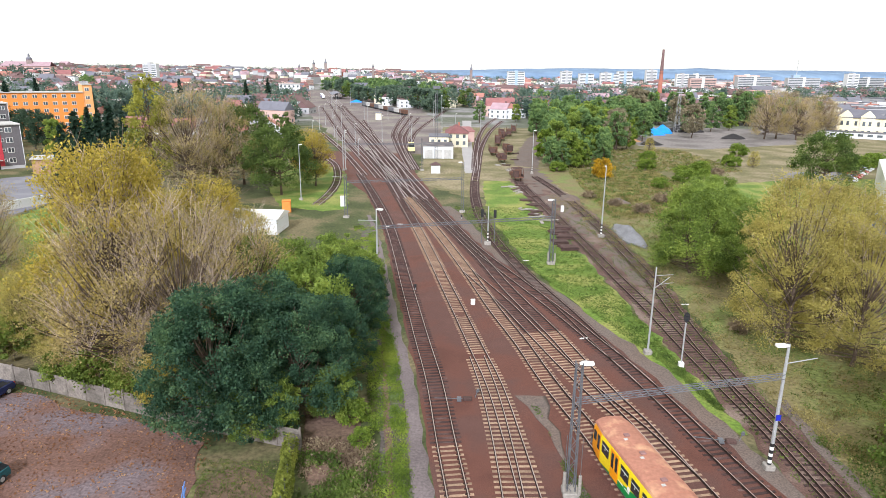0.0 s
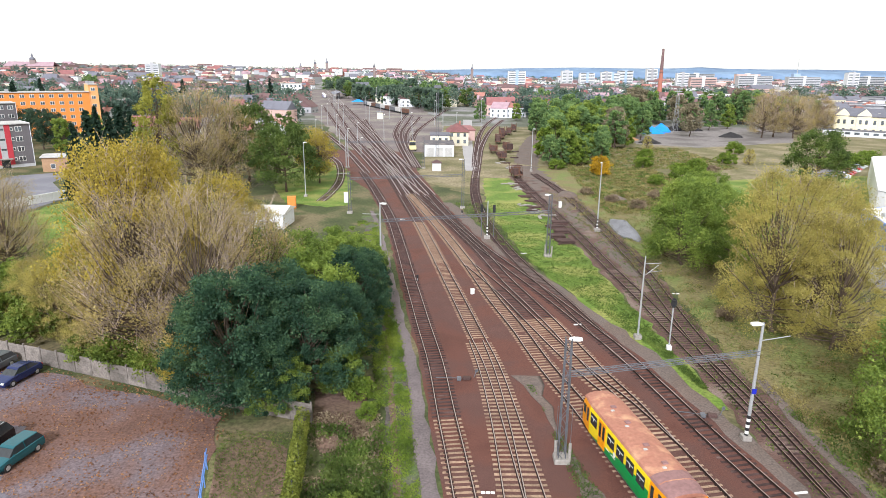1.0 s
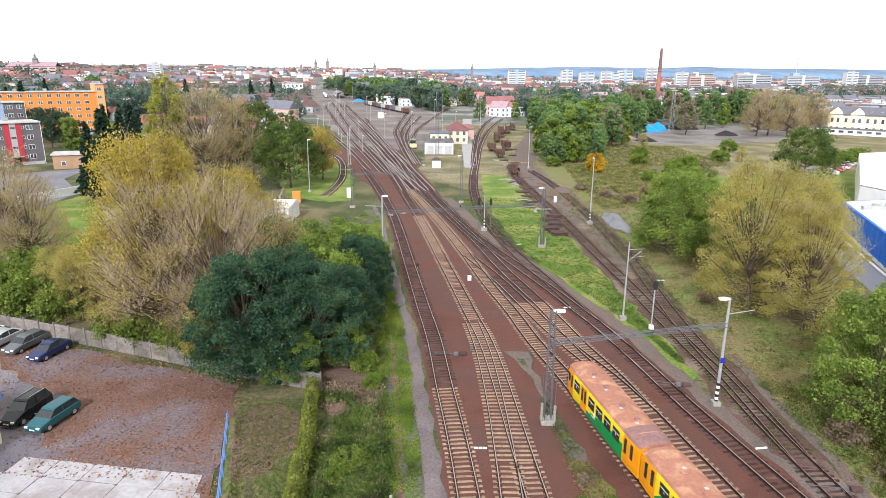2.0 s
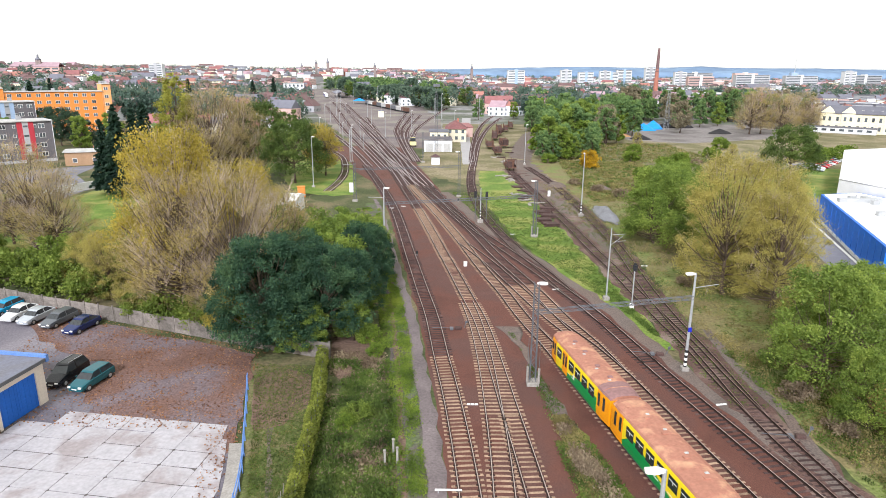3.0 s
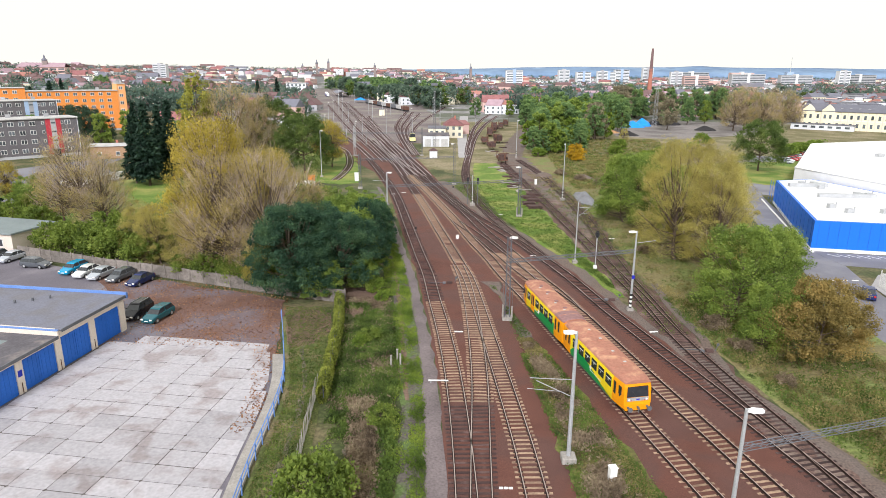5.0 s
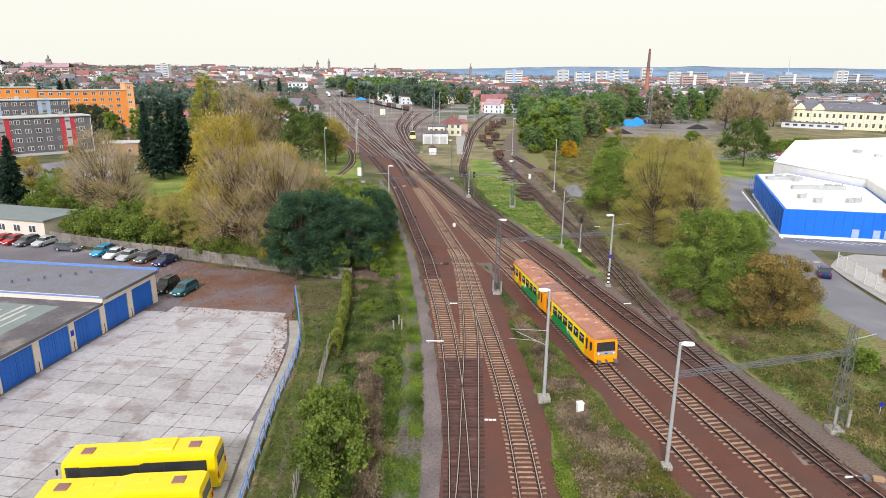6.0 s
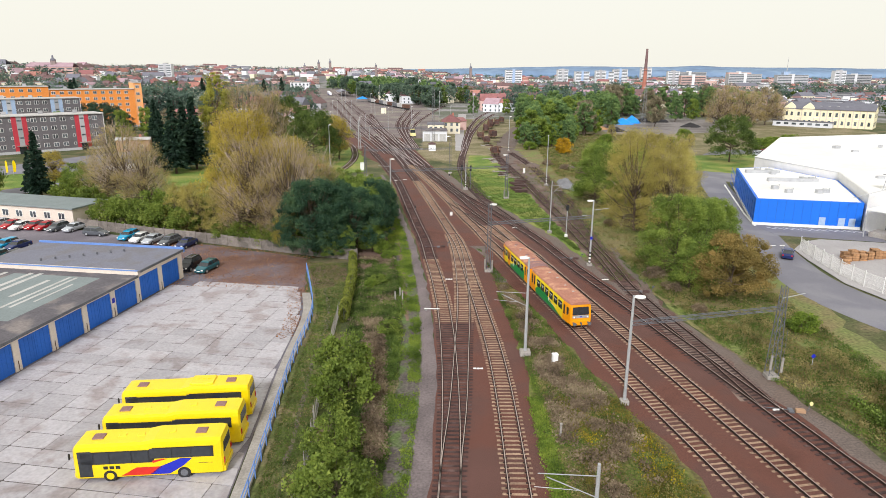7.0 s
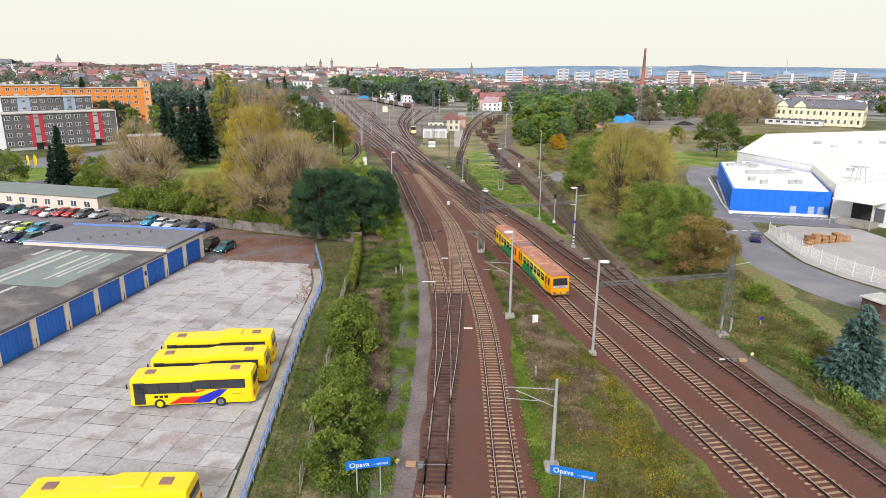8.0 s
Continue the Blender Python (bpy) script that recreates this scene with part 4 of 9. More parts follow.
block("apartment_block", -232.0, 294.2, 37.5, 45.0, 12, 6, R_ORANGE, R_ORANGE_LIGHT, (), R_ORANGE, "taller wing of the orange apartment block", st=3.25, gap=3.6)
block("apartment_block", -166.0, 345.2, 37.5, 3.4, 12, 6, R_ORANGE_LIGHT, R_ORANGE_LIGHT, (), R_ORANGE, "tall light orange end wall of the apartment block", st=3.55, gap=3.2)
flat("left_street", [(-160, 150), (-104, 149), (-92, 186), (-92, 200), (-108, 220), (-112, 240), (-124, 230), (-138, 196), (-160, 180)], 0.02, ROAD, "grey street in front of the apartment block")
flat("street_lawn", [(-126, 166), (-110, 160), (-100, 176), (-106, 192), (-124, 184)], 0.08, LAWN, "bright green street lawn", rag=0.6)
flat("park_lawn", [(-92, 150), (-70, 138), (-44, 128), (-44, 190), (-80, 205), (-90, 196)], 0.03, LAWN, "sunlit yellow-green lawn under the trees", rag=1.5)
sw = Geo()
for i in range(14):
    sw.box(-98 + i * 0.9, 184 + i * 2.2, 0, 0.3, 2.3, 1.9, -22)
solid("street_wall", sw, WHITE, "low white wall along the street", "wall", kind="structure")

# ---------------------------------------------------------------- warehouse and its yard
wh = thing("warehouse_annex", 59.3, 132.5, 0, -10.5, "flat-roofed warehouse annex with bright blue cladding and a white base", "warehouse")
# footprint in local axes: front along +x, the skewed flank runs back
skew = [(0, 0), (19.0, 0), (24.5, 28.5), (14.6, 47.5), (6.0, 43.5)]
g = Geo().prism([(x, y) for x, y in skew], 0.55, 5.2)
part("cladding", g, BLUE_CLAD, wh)
g = Geo().prism([(x - 0.15 if x < 10 else x, y - 0.15 if y < 1 else y) for x, y in skew], 0, 0.55)
part("plinth", g, WHITE, wh, "white plinth")
inner = [(0.5, 0.5), (18.6, 0.5), (24.0, 28.3), (14.4, 46.9), (6.4, 43.1)]
part("roof", Geo().prism(inner, 5.0, 5.23), ROOF_WHITE, wh, "white membrane roof")
for i in range(13):
    part("cladding_seam", Geo().box(0.8 + i * 1.55, -0.02, 0.6, 0.05, 0.05, 4.55), BLUE_DOOR, wh)
for i in range(16):
    u = (i + 0.5) / 16
    part("cladding_seam", Geo().box(5.6 * u - 0.02, 46.5 * u, 0.6, 0.06, 0.05, 4.5), BLUE_DOOR, wh)
for x in (12.2, 15.6, 17.4):
    part("dock_door", Geo().box(x, -0.06, 0.6, 1.15, 0.1, 1.5), R_BLUE, wh, "pale roller door")
for a, b, c, d in ((10.2, 36, 8, 1.1), (13.5, 24, 11, 1.0)):
    dg = Geo().box(a, b, 5.25, c, d, 0.7, 8, bev=0.08).box(a + c * 0.3, b + 2.0, 5.25, 1.2, 4.0, 0.6, 8, bev=0.08)
    part("duct", dg, GALV, wh, "grey ventilation duct on the roof")
for a, b in ((6.5, 12), (8, 8), (14, 9), (15.5, 10), (18, 26), (12, 34), (9.5, 38)):
    part("roof_unit", Geo().box(a, b, 5.22, 1.2, 0.9, 0.8, 20, bev=0.06).tube([(a + 0.8, b, 5.25), (a + 0.8, b, 6.3)], 0.1, 6), GALV, wh, "small roof ventilator")

ww = thing("warehouse", 0, 0, 0, 0, "large white flat-roofed warehouse hall", "warehouse")
foot = [(78.1, 128.4), (84.0, 120), (85.5, 103), (104, 94), (260, 110), (260, 290), (116, 240), (81.6, 183), (88.6, 156.2)]
part("wall", Geo().prism(foot, 0, 6.9), WHITE, ww)
cx_, cy_ = 150, 175
part("roof", Geo().prism([(x + (cx_ - x) * 0.004, y + (cy_ - y) * 0.004) for x, y in foot], 6.9, 7.06), ROOF_WHITE, ww)
part("parapet", Geo().tube([(81.6, 183, 7.05), (88.6, 156.2, 7.05), (78.1, 128.4, 7.05)], 0.2, 4), WHITE, ww)
for i in range(9):
    x0, y0 = 86 + i * 11, 128 + i * 5
    part("roof_seam", Geo().box(x0 + 30, y0 + 30, 7.06, 0.18, 110, 0.05, -52), R_GREY, ww, "grey roof seam")
for i in range(34):
    a, b = 92 + rng.random() * 110, 122 + rng.random() * 95
    part("roof_unit", Geo().box(a, b, 7.05, 1.0 + rng.random() * 1.6, 0.7 + rng.random(), 0.35 + rng.random() * 0.6, rng.random() * 90, bev=0.05), GALV, ww, "grey rooflight or ventilator")
# solid black panel stands in for the bay's shaded inside
part("dock_opening", Geo().box(81.3, 123.8, 0.9, 3.6, 0.3, 3.4, -54.9), BLACK, ww, "black panel for the shaded inside of the loading bay")
part("dock_door", Geo().box(83.1, 121.2, 0.9, 1.6, 0.3, 2.6, -54.9), DKSTEEL, ww, "dark loading door")
part("dock_platform", Geo().box(79.6, 122.3, 0, 6.4, 3.6, 0.95, -54.9, bev=0.05), CONCRETE, ww, "raised concrete loading platform")
part("dock_canopy", Geo().box(79.2, 122.0, 4.9, 7.6, 5.0, 0.22, -54.9), ROOF_WHITE, ww, "white canopy over the loading bay")
for a, b in ((75.2, 123.5), (79.2, 117.6)):
    part("canopy_post", Geo().tube([(a, b, 0), (a, b, 4.9)], 0.09, 8), GALV, ww)
g = Geo()
for a in (0, 1):
    for b in (0, 1):
        g.tube([(83.5 + a * 2, 131 + b * 2, 7), (83.8 + a * 1.4, 131.3 + b * 1.4, 10)], 0.07, 5)
g.box(84.5, 132, 10, 2.6, 2.6, 0.15).box(84.5, 132, 11, 2.6, 0.06, 0.06)
part("roof_frame", g, GALV, ww, "steel access frame on the roof")

road_l = spline([(70.5, 190), (68.3, 184), (59.8, 153), (53.2, 125.3), (48.5, 104), (47.2, 93), (48.6, 84.9), (51.5, 77.3), (56.5, 71), (64, 65)])
road_r = spline([(77, 190), (75, 184), (67.0, 153), (60.4, 125.3), (56.6, 108), (55.6, 96), (57.2, 88.5), (60.5, 82), (66, 76.5), (73, 71)])
sheet("service_road", road_l, road_r, 66, 190, 0.03, ROAD, "grey asphalt service road", cols=4, kind="structure", category="road")
flat("hall_parking", [(70, 188), (78, 183), (112, 232), (120, 262), (104, 262), (92, 246)], 0.025, ROAD, "grey car park beside the hall")
flat("warehouse_apron", [(59.9, 124), (77.2, 119.5), (79.2, 128.0), (59.4, 131.9)], 0.05, ROAD, "asphalt apron before the annex")
flat("warehouse_apron", [(59.2, 131.9), (72.2, 178), (74.5, 184), (66.3, 153), (60.4, 126)][::-1], 0.046, ROAD, "asphalt strip beside the annex")
flat("pavement", [(56.9, 108), (55.9, 96), (57.5, 88.8), (60.8, 82.4), (66.2, 77), (73, 72), (98, 60), (104, 92), (80, 101), (78, 118.5), (66, 121), (62, 119), (57.9, 114)], 0.12, PAVE, "pale concrete yard and pavement behind the kerb", category="pavement")
for k in range(11):
    solid("road_marking", Geo().box(61.5 + k * 1.5, 129.6 - k * 0.25, 0.045, 0.22, 2.0, 0.006, 35), WHITE, "white hatched road marking", "road marking", kind="structure")
for k in range(4):
    solid("road_marking", Geo().box(52.4 + k * 1.6, 116.5, 0.036, 0.9, 0.35, 0.006), WHITE, "white dashed road marking", "road marking", kind="structure")
solid("kerb_line", Geo().tube([(59.2, 131.4, 0.1), (61.8, 142, 0.1), (72.3, 178, 0.1)], 0.22, 4), WHITE, "white-painted kerb beside the annex", "kerb", kind="structure")
# mesh fence of the yard
yf = thing("mesh_fence", label="white steel mesh fence with white posts", category="fence")
fl = [(58.6, 113.5), (57.9, 108), (57.4, 100), (57.6, 94.7), (59.0, 88.8), (61.5, 84.2), (66.5, 79.3), (74, 74)]
fp = Geo().box(0, 0, 0, 0.09, 0.09, 2.4).mesh("post", WHITE)
for (x0, y0), (x1, y1) in zip(fl[:-1], fl[1:]):
    n = max(1, round(math.hypot(x1 - x0, y1 - y0) / 2.6))
    for i in range(n):
        part("post", fp, None, yf, at=pose(x0 + (x1 - x0) * i / n, y0 + (y1 - y0) * i / n, 0.1))
    mg = Geo()
    ln, ang = math.hypot(x1 - x0, y1 - y0), math.atan2(y1 - y0, x1 - x0)
    for q in range(int(ln / 0.11)):
        mg.box(x0 + (x1 - x0) * q * 0.11 / ln, y0 + (y1 - y0) * q * 0.11 / ln, 0.15, 0.018, 0.018, 2.1)
    for z in (0.3, 0.9, 1.5, 2.2):
        mg.tube([(x0, y0, z), (x1, y1, z)], 0.016, 4)
    part("mesh", mg, WHITE, yf)
# pallets
pal = Geo().grid([[(x, a, z) for a, z in ((-0.4, 0), (-0.3, 0), (-0.3, 0.1), (-0.06, 0.1), (-0.06, 0), (0.06, 0), (0.06, 0.1), (0.3, 0.1), (0.3, 0), (0.4, 0), (0.4, 0.122), (-0.4, 0.122))] for x in (-0.6, 0.6)])
palm = pal.mesh("pallet", PALLETWOOD)
for i, (x, y, n) in enumerate(((62.5, 107, 7), (64, 107.6, 9), (65.4, 107.8, 8), (66.8, 108.3, 9), (63.4, 109, 8), (65, 109.6, 9), (66.6, 109.8, 7), (68.4, 108.8, 10), (69.9, 109.2, 8), (69, 110.6, 9), (61.6, 105.8, 5))):
    st_ = thing("pallet_stack", x, y, 0.12, rng.random() * 20, "stack of worn wooden pallets in the yard", "pallets", "pallet stacks")
    for k in range(n):
        part("pallet", palm, None, st_, at=pose(rng.normal(0, 0.03), rng.normal(0, 0.03), k * 0.135, 0, 0, rng.normal(0, 2)))

# ---------------------------------------------------------------- trees
def leaf_mesh(name, pos, size, material, flatten=0.0, long=1.0, aim=None, corners=4):
    """Many small leaf blades, each its own four-cornered blade, turned at random."""
    n = len(pos)
    a = rng.normal(size=(n, 3))
    if aim is not None:
        a = a * 0.45 + aim
    a /= np.linalg.norm(a, axis=1)[:, None]
    b = rng.normal(size=(n, 3))
    b[:, 2] *= 1 - flatten
    b -= a * np.sum(a * b, 1)[:, None]
    b /= np.linalg.norm(b, axis=1)[:, None] + 1e-9
    s = (size * (0.6 + 0.8 * rng.random(n)))[:, None]
    v = np.empty((n, 4, 3), np.float32)
    v[:, 0], v[:, 2] = pos - a * s * long * 0.5, pos + a * s * long * 0.5
    mid = pos + np.cross(a, b) * s * 0.12
    v[:, 1], v[:, 3] = mid + b * s * 0.36, mid - b * s * 0.36
    if corners == 3:
        v = np.stack([v[:, 2], pos - a * s * long * 0.35 + b * s * 0.42, pos - a * s * long * 0.35 - b * s * 0.42], axis=1)
    me = bpy.data.meshes.new(name)
    q = corners
    me.vertices.add(n * q)
    me.vertices.foreach_set("co", v.astype(np.float32).ravel())
    me.loops.add(n * q)
    me.loops.foreach_set("vertex_index", np.arange(n * q, dtype=np.int32))
    me.polygons.add(n)
    me.polygons.foreach_set("loop_start", np.arange(0, n * q, q, dtype=np.int32))
    me.polygons.foreach_set("loop_total", np.full(n, q, dtype=np.int32))
    me.materials.append(material)
    me.update()
    me.validate()
    return me


def crown_points(h0, h1, rad, clumps, per, tight=0.3, shape=1.0, lean=0.0):
    """Centres of leaf clumps in an uneven crown, and the leaves round them."""
    cs, out = [], []
    for _ in range(clumps):
        u = rng.random()
        z = h0 + (h1 - h0) * (0.06 + 0.9 * u)
        t = (z - h0) / (h1 - h0)
        w = rad * (math.sin(math.pi * min(0.98, 0.12 + 0.83 * t**shape))**0.6)
        r = w * (0.45 + 0.55 * rng.random()**0.5) * (0.85 + 0.3 * rng.random())
        th_ = rng.random() * 2 * math.pi
        cs.append((r * math.cos(th_) + lean * t, r * math.sin(th_), z))
    cs = np.array(cs)
    for c in cs:
        cr = rad * tight * (0.45 + 1.15 * rng.random())
        d = rng.normal(size=(per, 3))
        d /= np.linalg.norm(d, axis=1)[:, None]
        q = c + d * (cr * rng.random((per, 1))**0.45) * np.array([1, 1, 0.75])
        out.append(q)
    return cs, np.concatenate(out)


def limbs(cs, h0, h1, girth, twig=0.03, many=1.0):
    g = Geo()
    top = h0 + (h1 - h0) * 0.62
    bend = rng.normal(0, 0.25, 2)
    spine = [(0, 0, -0.15), (bend[0] * 0.3, bend[1] * 0.3, h0 * 0.5), (bend[0], bend[1], h0), (bend[0] * 1.5, bend[1] * 1.2, top)]
    g.tube(spine, [girth * 1.25, girth, girth * 0.8, girth * 0.3], 8)
    for c in cs:
        if rng.random() > many:
            continue
        t = min(1, max(0.0, (c[2] - h0) / (h1 - h0)) * 0.75 + rng.normal(0, 0.05))
        s = Vector((bend[0] * (1 + 0.5 * t), bend[1] * (1 + 0.2 * t), h0 * 0.9 + (top - h0 * 0.9) * max(0, t * 0.95)))
        e = Vector(c)
        m = s.lerp(e, 0.55) + Vector((0, 0, -0.12 * (e - s).length)) + Vector(rng.normal(0, 0.2, 3))
        g.tube([s, m, e], [girth * 0.3, girth * 0.17, twig], 4, caps=False)
    return g


def tree(name, h, rad, leaf, kind="broad", h0=None, clumps=60, per=170, size=0.32, tight=0.3, shape=0.9, girth=None, label="", bare=0, many=0.32, corners=3):
    """One tree at the origin: trunk with limbs, and a crown of separate leaves."""
    h0 = h * 0.2 if h0 is None else h0
    girth = girth or h * 0.017
    t = thing(name, label=label, category="tree" if "bush" not in name and "shrub" not in name else "bush")
    if kind == "conifer":
        g = Geo().tube([(0, 0, -0.1), (0, 0, h * 0.5), (0, 0, h * 0.98)], [girth, girth * 0.6, 0.02], 7)
        part("trunk", g, BARK, t)
        pos, aim = [], []
        z = h0
        while z < h * 0.985:
            u = (z - h0) / (h - h0)
            r = rad * (1 - u)**0.85 * (0.85 + 0.3 * rng.random()) + 0.15
            for k in range(int(7 + 5 * (1 - u))):
                th_ = rng.random() * 2 * math.pi
                d = np.array([math.cos(th_), math.sin(th_), 0])
                rr = r * (0.7 + 0.4 * rng.random())
                n = int(per * rr / rad * 0.5) + 5
                s = rng.random(n)**0.7
                p = np.array([0, 0, z]) + d * (s * rr)[:, None] + np.array([0, 0, 1]) * (-0.32 * rr * s**1.5 + 0.1 * rr * s**4)[:, None]
                p += np.cross(d, [0, 0, 1]) * (rng.normal(0, 0.16, n) * rr * (0.35 + 0.65 * s))[:, None] + rng.normal(0, 0.05 * rad**0.5, (n, 3))
                pos.append(p)
                aim.append(np.tile(d + np.array([0, 0, -0.35]), (n, 1)))
            z += h * 0.032
        part("crown", leaf_mesh("crown", np.concatenate(pos), size, leaf, 0.3, 1.5, np.concatenate(aim)), None, t)
        return t
    cs, pts = crown_points(h0, h, rad, clumps, per, tight, shape)
    g = limbs(cs, h0, h, girth, many=many)
    part("trunk", g, BARK, t)
    if bare:
        # fine bare twigs that rise and spread from the limbs
        gt = Geo()
        for _ in range(bare):
            c = cs[rng.integers(len(cs))]
            s = Vector(c) * 1.0
            s = Vector((s.x * 0.75, s.y * 0.75, s.z - 0.6 - rng.random()))
            out_ = Vector((s.x, s.y, 0)) * 0.06 + Vector((rng.normal(0, 0.5), rng.normal(0, 0.5), 0.9))
            ln = (1.8 + rng.random() * 2.8) * h / 18
            e = s + out_.normalized() * ln
            m = s.lerp(e, 0.5) + Vector(rng.normal(0, 0.1, 3))
            gt.tube([s, m, e], [0.026, 0.017, 0.006], 3, caps=False)
        part("branchwork", gt, TWIG, t, "bare pale branchwork")
    part("crown", leaf_mesh("crown", pts, size, leaf, corners=corners), None, t)
    return t


def plant(proto, x, y, s=1.0, rz=None, sz=None, label=""):
    ob = copy_thing(proto, pose(x, y, 0, 0, 0, rng.random() * 360 if rz is None else rz) @ Matrix.Diagonal((s / proto.scale.x, s / proto.scale.y, (sz or s) / proto.scale.z, 1)))
    if label:
        ob["label"] = label
    return ob


def settle(proto, x, y, s=1.0, rz=0.0, sz=None):
    """Move the first one of a kind to its own place."""
    proto.matrix_basis = pose(x, y, 0, 0, 0, rz) @ Matrix.Diagonal((s, s, sz or s, 1))


# big dark green trees at the corner of the car park
dark = tree("locust_tree", 12.6, 6.0, L_DARK, h0=0.9, clumps=260, per=190, size=0.2, tight=0.14, shape=0.66, many=0.22, label="dense dark green locust tree beside the concrete wall")
settle(dark, -21.6, 107.8, 0.98, 20)
plant(dark, -15.9, 110.0, 0.84, 120)
plant(dark, -18.8, 106.9, 0.58, 240)
plant(dark, -19.6, 114.8, 0.86, 200)
plant(dark, -14.2, 117.0, 0.66, 300)
plant(dark, -25.6, 110.6, 0.62, 70)
plant(dark, -14.2, 127.5, 0.72, 260)
plant(dark, -13.9, 134, 0.55, 30)
midg = tree("maple_tree", 11.5, 5.2, L_GREEN, h0=1.2, clumps=100, per=140, size=0.31, tight=0.2, shape=0.7, label="green broad-crowned tree at the edge of the railway")
settle(midg, -19.5, 133, 0.86)
plant(midg, -22.5, 127, 0.98)
plant(midg, -17.4, 121.5, 0.90, 300)
plant(midg, -15.6, 138.5, 0.66, 10)
plant(midg, -18.5, 146, 0.62)
plant(midg, -14.4, 145, 0.42, 30)
plant(midg, -25, 141, 0.6)
plant(midg, -19.6, 106.4, 0.38, 10)
plant(midg, -17.2, 106.6, 0.46, 140)
plant(midg, -12.6, 109.4, 0.40, 210)
plant(midg, -13.0, 117, 0.42, 150)
# brownish half-bare trees behind
olive = tree("willow_tree", 18.0, 6.6, L_OLIVE, h0=0.6, clumps=200, per=250, size=0.145, tight=0.19, shape=0.72, bare=140, label="tall olive-brown willow beside the railway meadow", many=0.3)
brown = tree("poplar_tree", 19.5, 7.6, L_BROWN, h0=2.0, clumps=120, per=120, size=0.19, tight=0.24, shape=0.8, bare=850, label="half-bare brown poplar with pale twigs", many=0.9)
settle(brown, -27.5, 115.0, 0.92, 0)
plant(brown, -32.8, 114.4, 0.92, 70, label="half-bare brown poplar behind the concrete wall")
plant(brown, -24.5, 124, 0.74, 160)
plant(brown, -30.5, 128, 0.72, 310)
plant(brown, -70, 143.5, 0.90, 40, label="brown-grey tree with thinning leaves by the low building")
plant(brown, -64.5, 141, 0.72, 100, label="brown-grey tree with thinning leaves by the low building")
plant(brown, -76, 147, 0.66, 190, label="brown-grey tree with thinning leaves by the low building")
yel = tree("ash_tree", 18.5, 6.4, L_YELLOW, h0=3.6, clumps=150, per=170, size=0.21, tight=0.23, shape=0.85, bare=300, label="yellowing ash tree with a loose crown", many=0.9)
settle(yel, -35.6, 118.6, 1.0, sz=1.2)
plant(yel, -38.5, 127, 0.95, 70, sz=1.12)
plant(yel, -33.5, 138, 0.85, 70)
plant(yel, -26.4, 109.0, 0.34, 40, label="small yellowing ash leaning over the concrete wall")
# lower willow growth behind the wall
plant(olive, -45.5, 121, 0.52, 15, label="low olive-green willow behind the concrete wall")
plant(olive, -50.0, 124, 0.46, 95, label="low olive-green willow behind the concrete wall")
plant(olive, -40.0, 118.2, 0.50, 180, label="low olive-green willow behind the concrete wall")
plant(brown, -36.5, 115.8, 0.45, 33)
plant(brown, -29.0, 112.6, 0.42, 120)
plant(midg, -57, 127, 0.36, 20)
plant(midg, -60.5, 126.5, 0.34, 10)
plant(midg, -53.5, 124.5, 0.34, 310)
plant(olive, -30.5, 141, 0.66, 200)
plant(olive, -41, 146, 0.72, 20)
col = tree("lombardy_poplar", 29.0, 4.6, L_POPLAR, h0=2.4, clumps=150, per=85, size=0.42, tight=0.27, shape=0.8, label="tall narrow yellow-green Lombardy poplar")
settle(col, -71.8, 205.5, 1.0)
plant(brown, -64.5, 208, 1.28, 200)
plant(brown, -59.5, 213, 1.18, 280)
con = tree("spruce_tree", 20.5, 3.9, L_SPRUCE, "conifer", h0=2.4, per=44, size=0.72, label="dark spruce behind the lawn")
settle(con, -78.7, 188.5, 1.0)
for x, y, s in ((-83.6, 191.5, 0.86), (-76.4, 197.5, 1.03), (-81, 201, 0.95), (-94, 151.5, 0.74), (-98.5, 155, 0.5), (-118, 262, 0.85), (-104, 256, 0.8), (-190, 330, 1.15), (-240, 392, 0.95), (-150, 520, 1.1), (-205, 420, 1.0), (-214, 560, 1.1), (-160, 610, 1.15), (-300, 520, 1.1)):
    plant(con, x, y, s)
pine = tree("pine_tree", 17.5, 7.4, L_PINE, h0=3.0, clumps=80, per=110, size=0.5, tight=0.25, shape=0.75, label="broad dark pine before the orange apartment block")
settle(pine, -154.5, 290, 0.85)
plant(pine, -148, 287, 0.78, 80)
plant(pine, -166, 300, 0.8, 150)
plant(pine, -142, 284, 0.62, 20)
oak = tree("oak_tree", 17.0, 8.6, L_OAK, h0=2.6, clumps=140, per=130, size=0.40, tight=0.19, shape=0.7, label="broad dark green oak")
settle(oak, -57.5, 225, 1.2)
plant(oak, -44.0, 211, 0.98, 80, label="broad dark green willow by the curved siding")
plant(yel, -38.5, 224, 0.72, 10)
plant(yel, -42, 232, 0.75, 60)
plant(midg, -88, 156, 0.66)
plant(midg, -84, 150, 0.55)
plant(midg, -107, 150, 0.85)
plant(yel, -98, 163, 0.5)

# right-hand side
settle(olive, 34.5, 126.5, 1.06, 0)
plant(olive, 40.5, 129.5, 0.98, 100)
plant(olive, 38.5, 121.5, 0.84, 210)
plant(olive, 44.0, 133.5, 0.7, 320, label="olive-brown willow in a group beside the meadow")
fresh = tree("hazel_tree", 11.5, 5.2, L_GREEN, h0=0.7, clumps=100, per=250, size=0.21, tight=0.2, shape=0.62, label="fresh green bushy tree beside the sidings")
settle(fresh, 33.0, 101, 1.0)
plant(fresh, 38.8, 105.5, 0.88)
plant(fresh, 42.5, 111, 0.8)
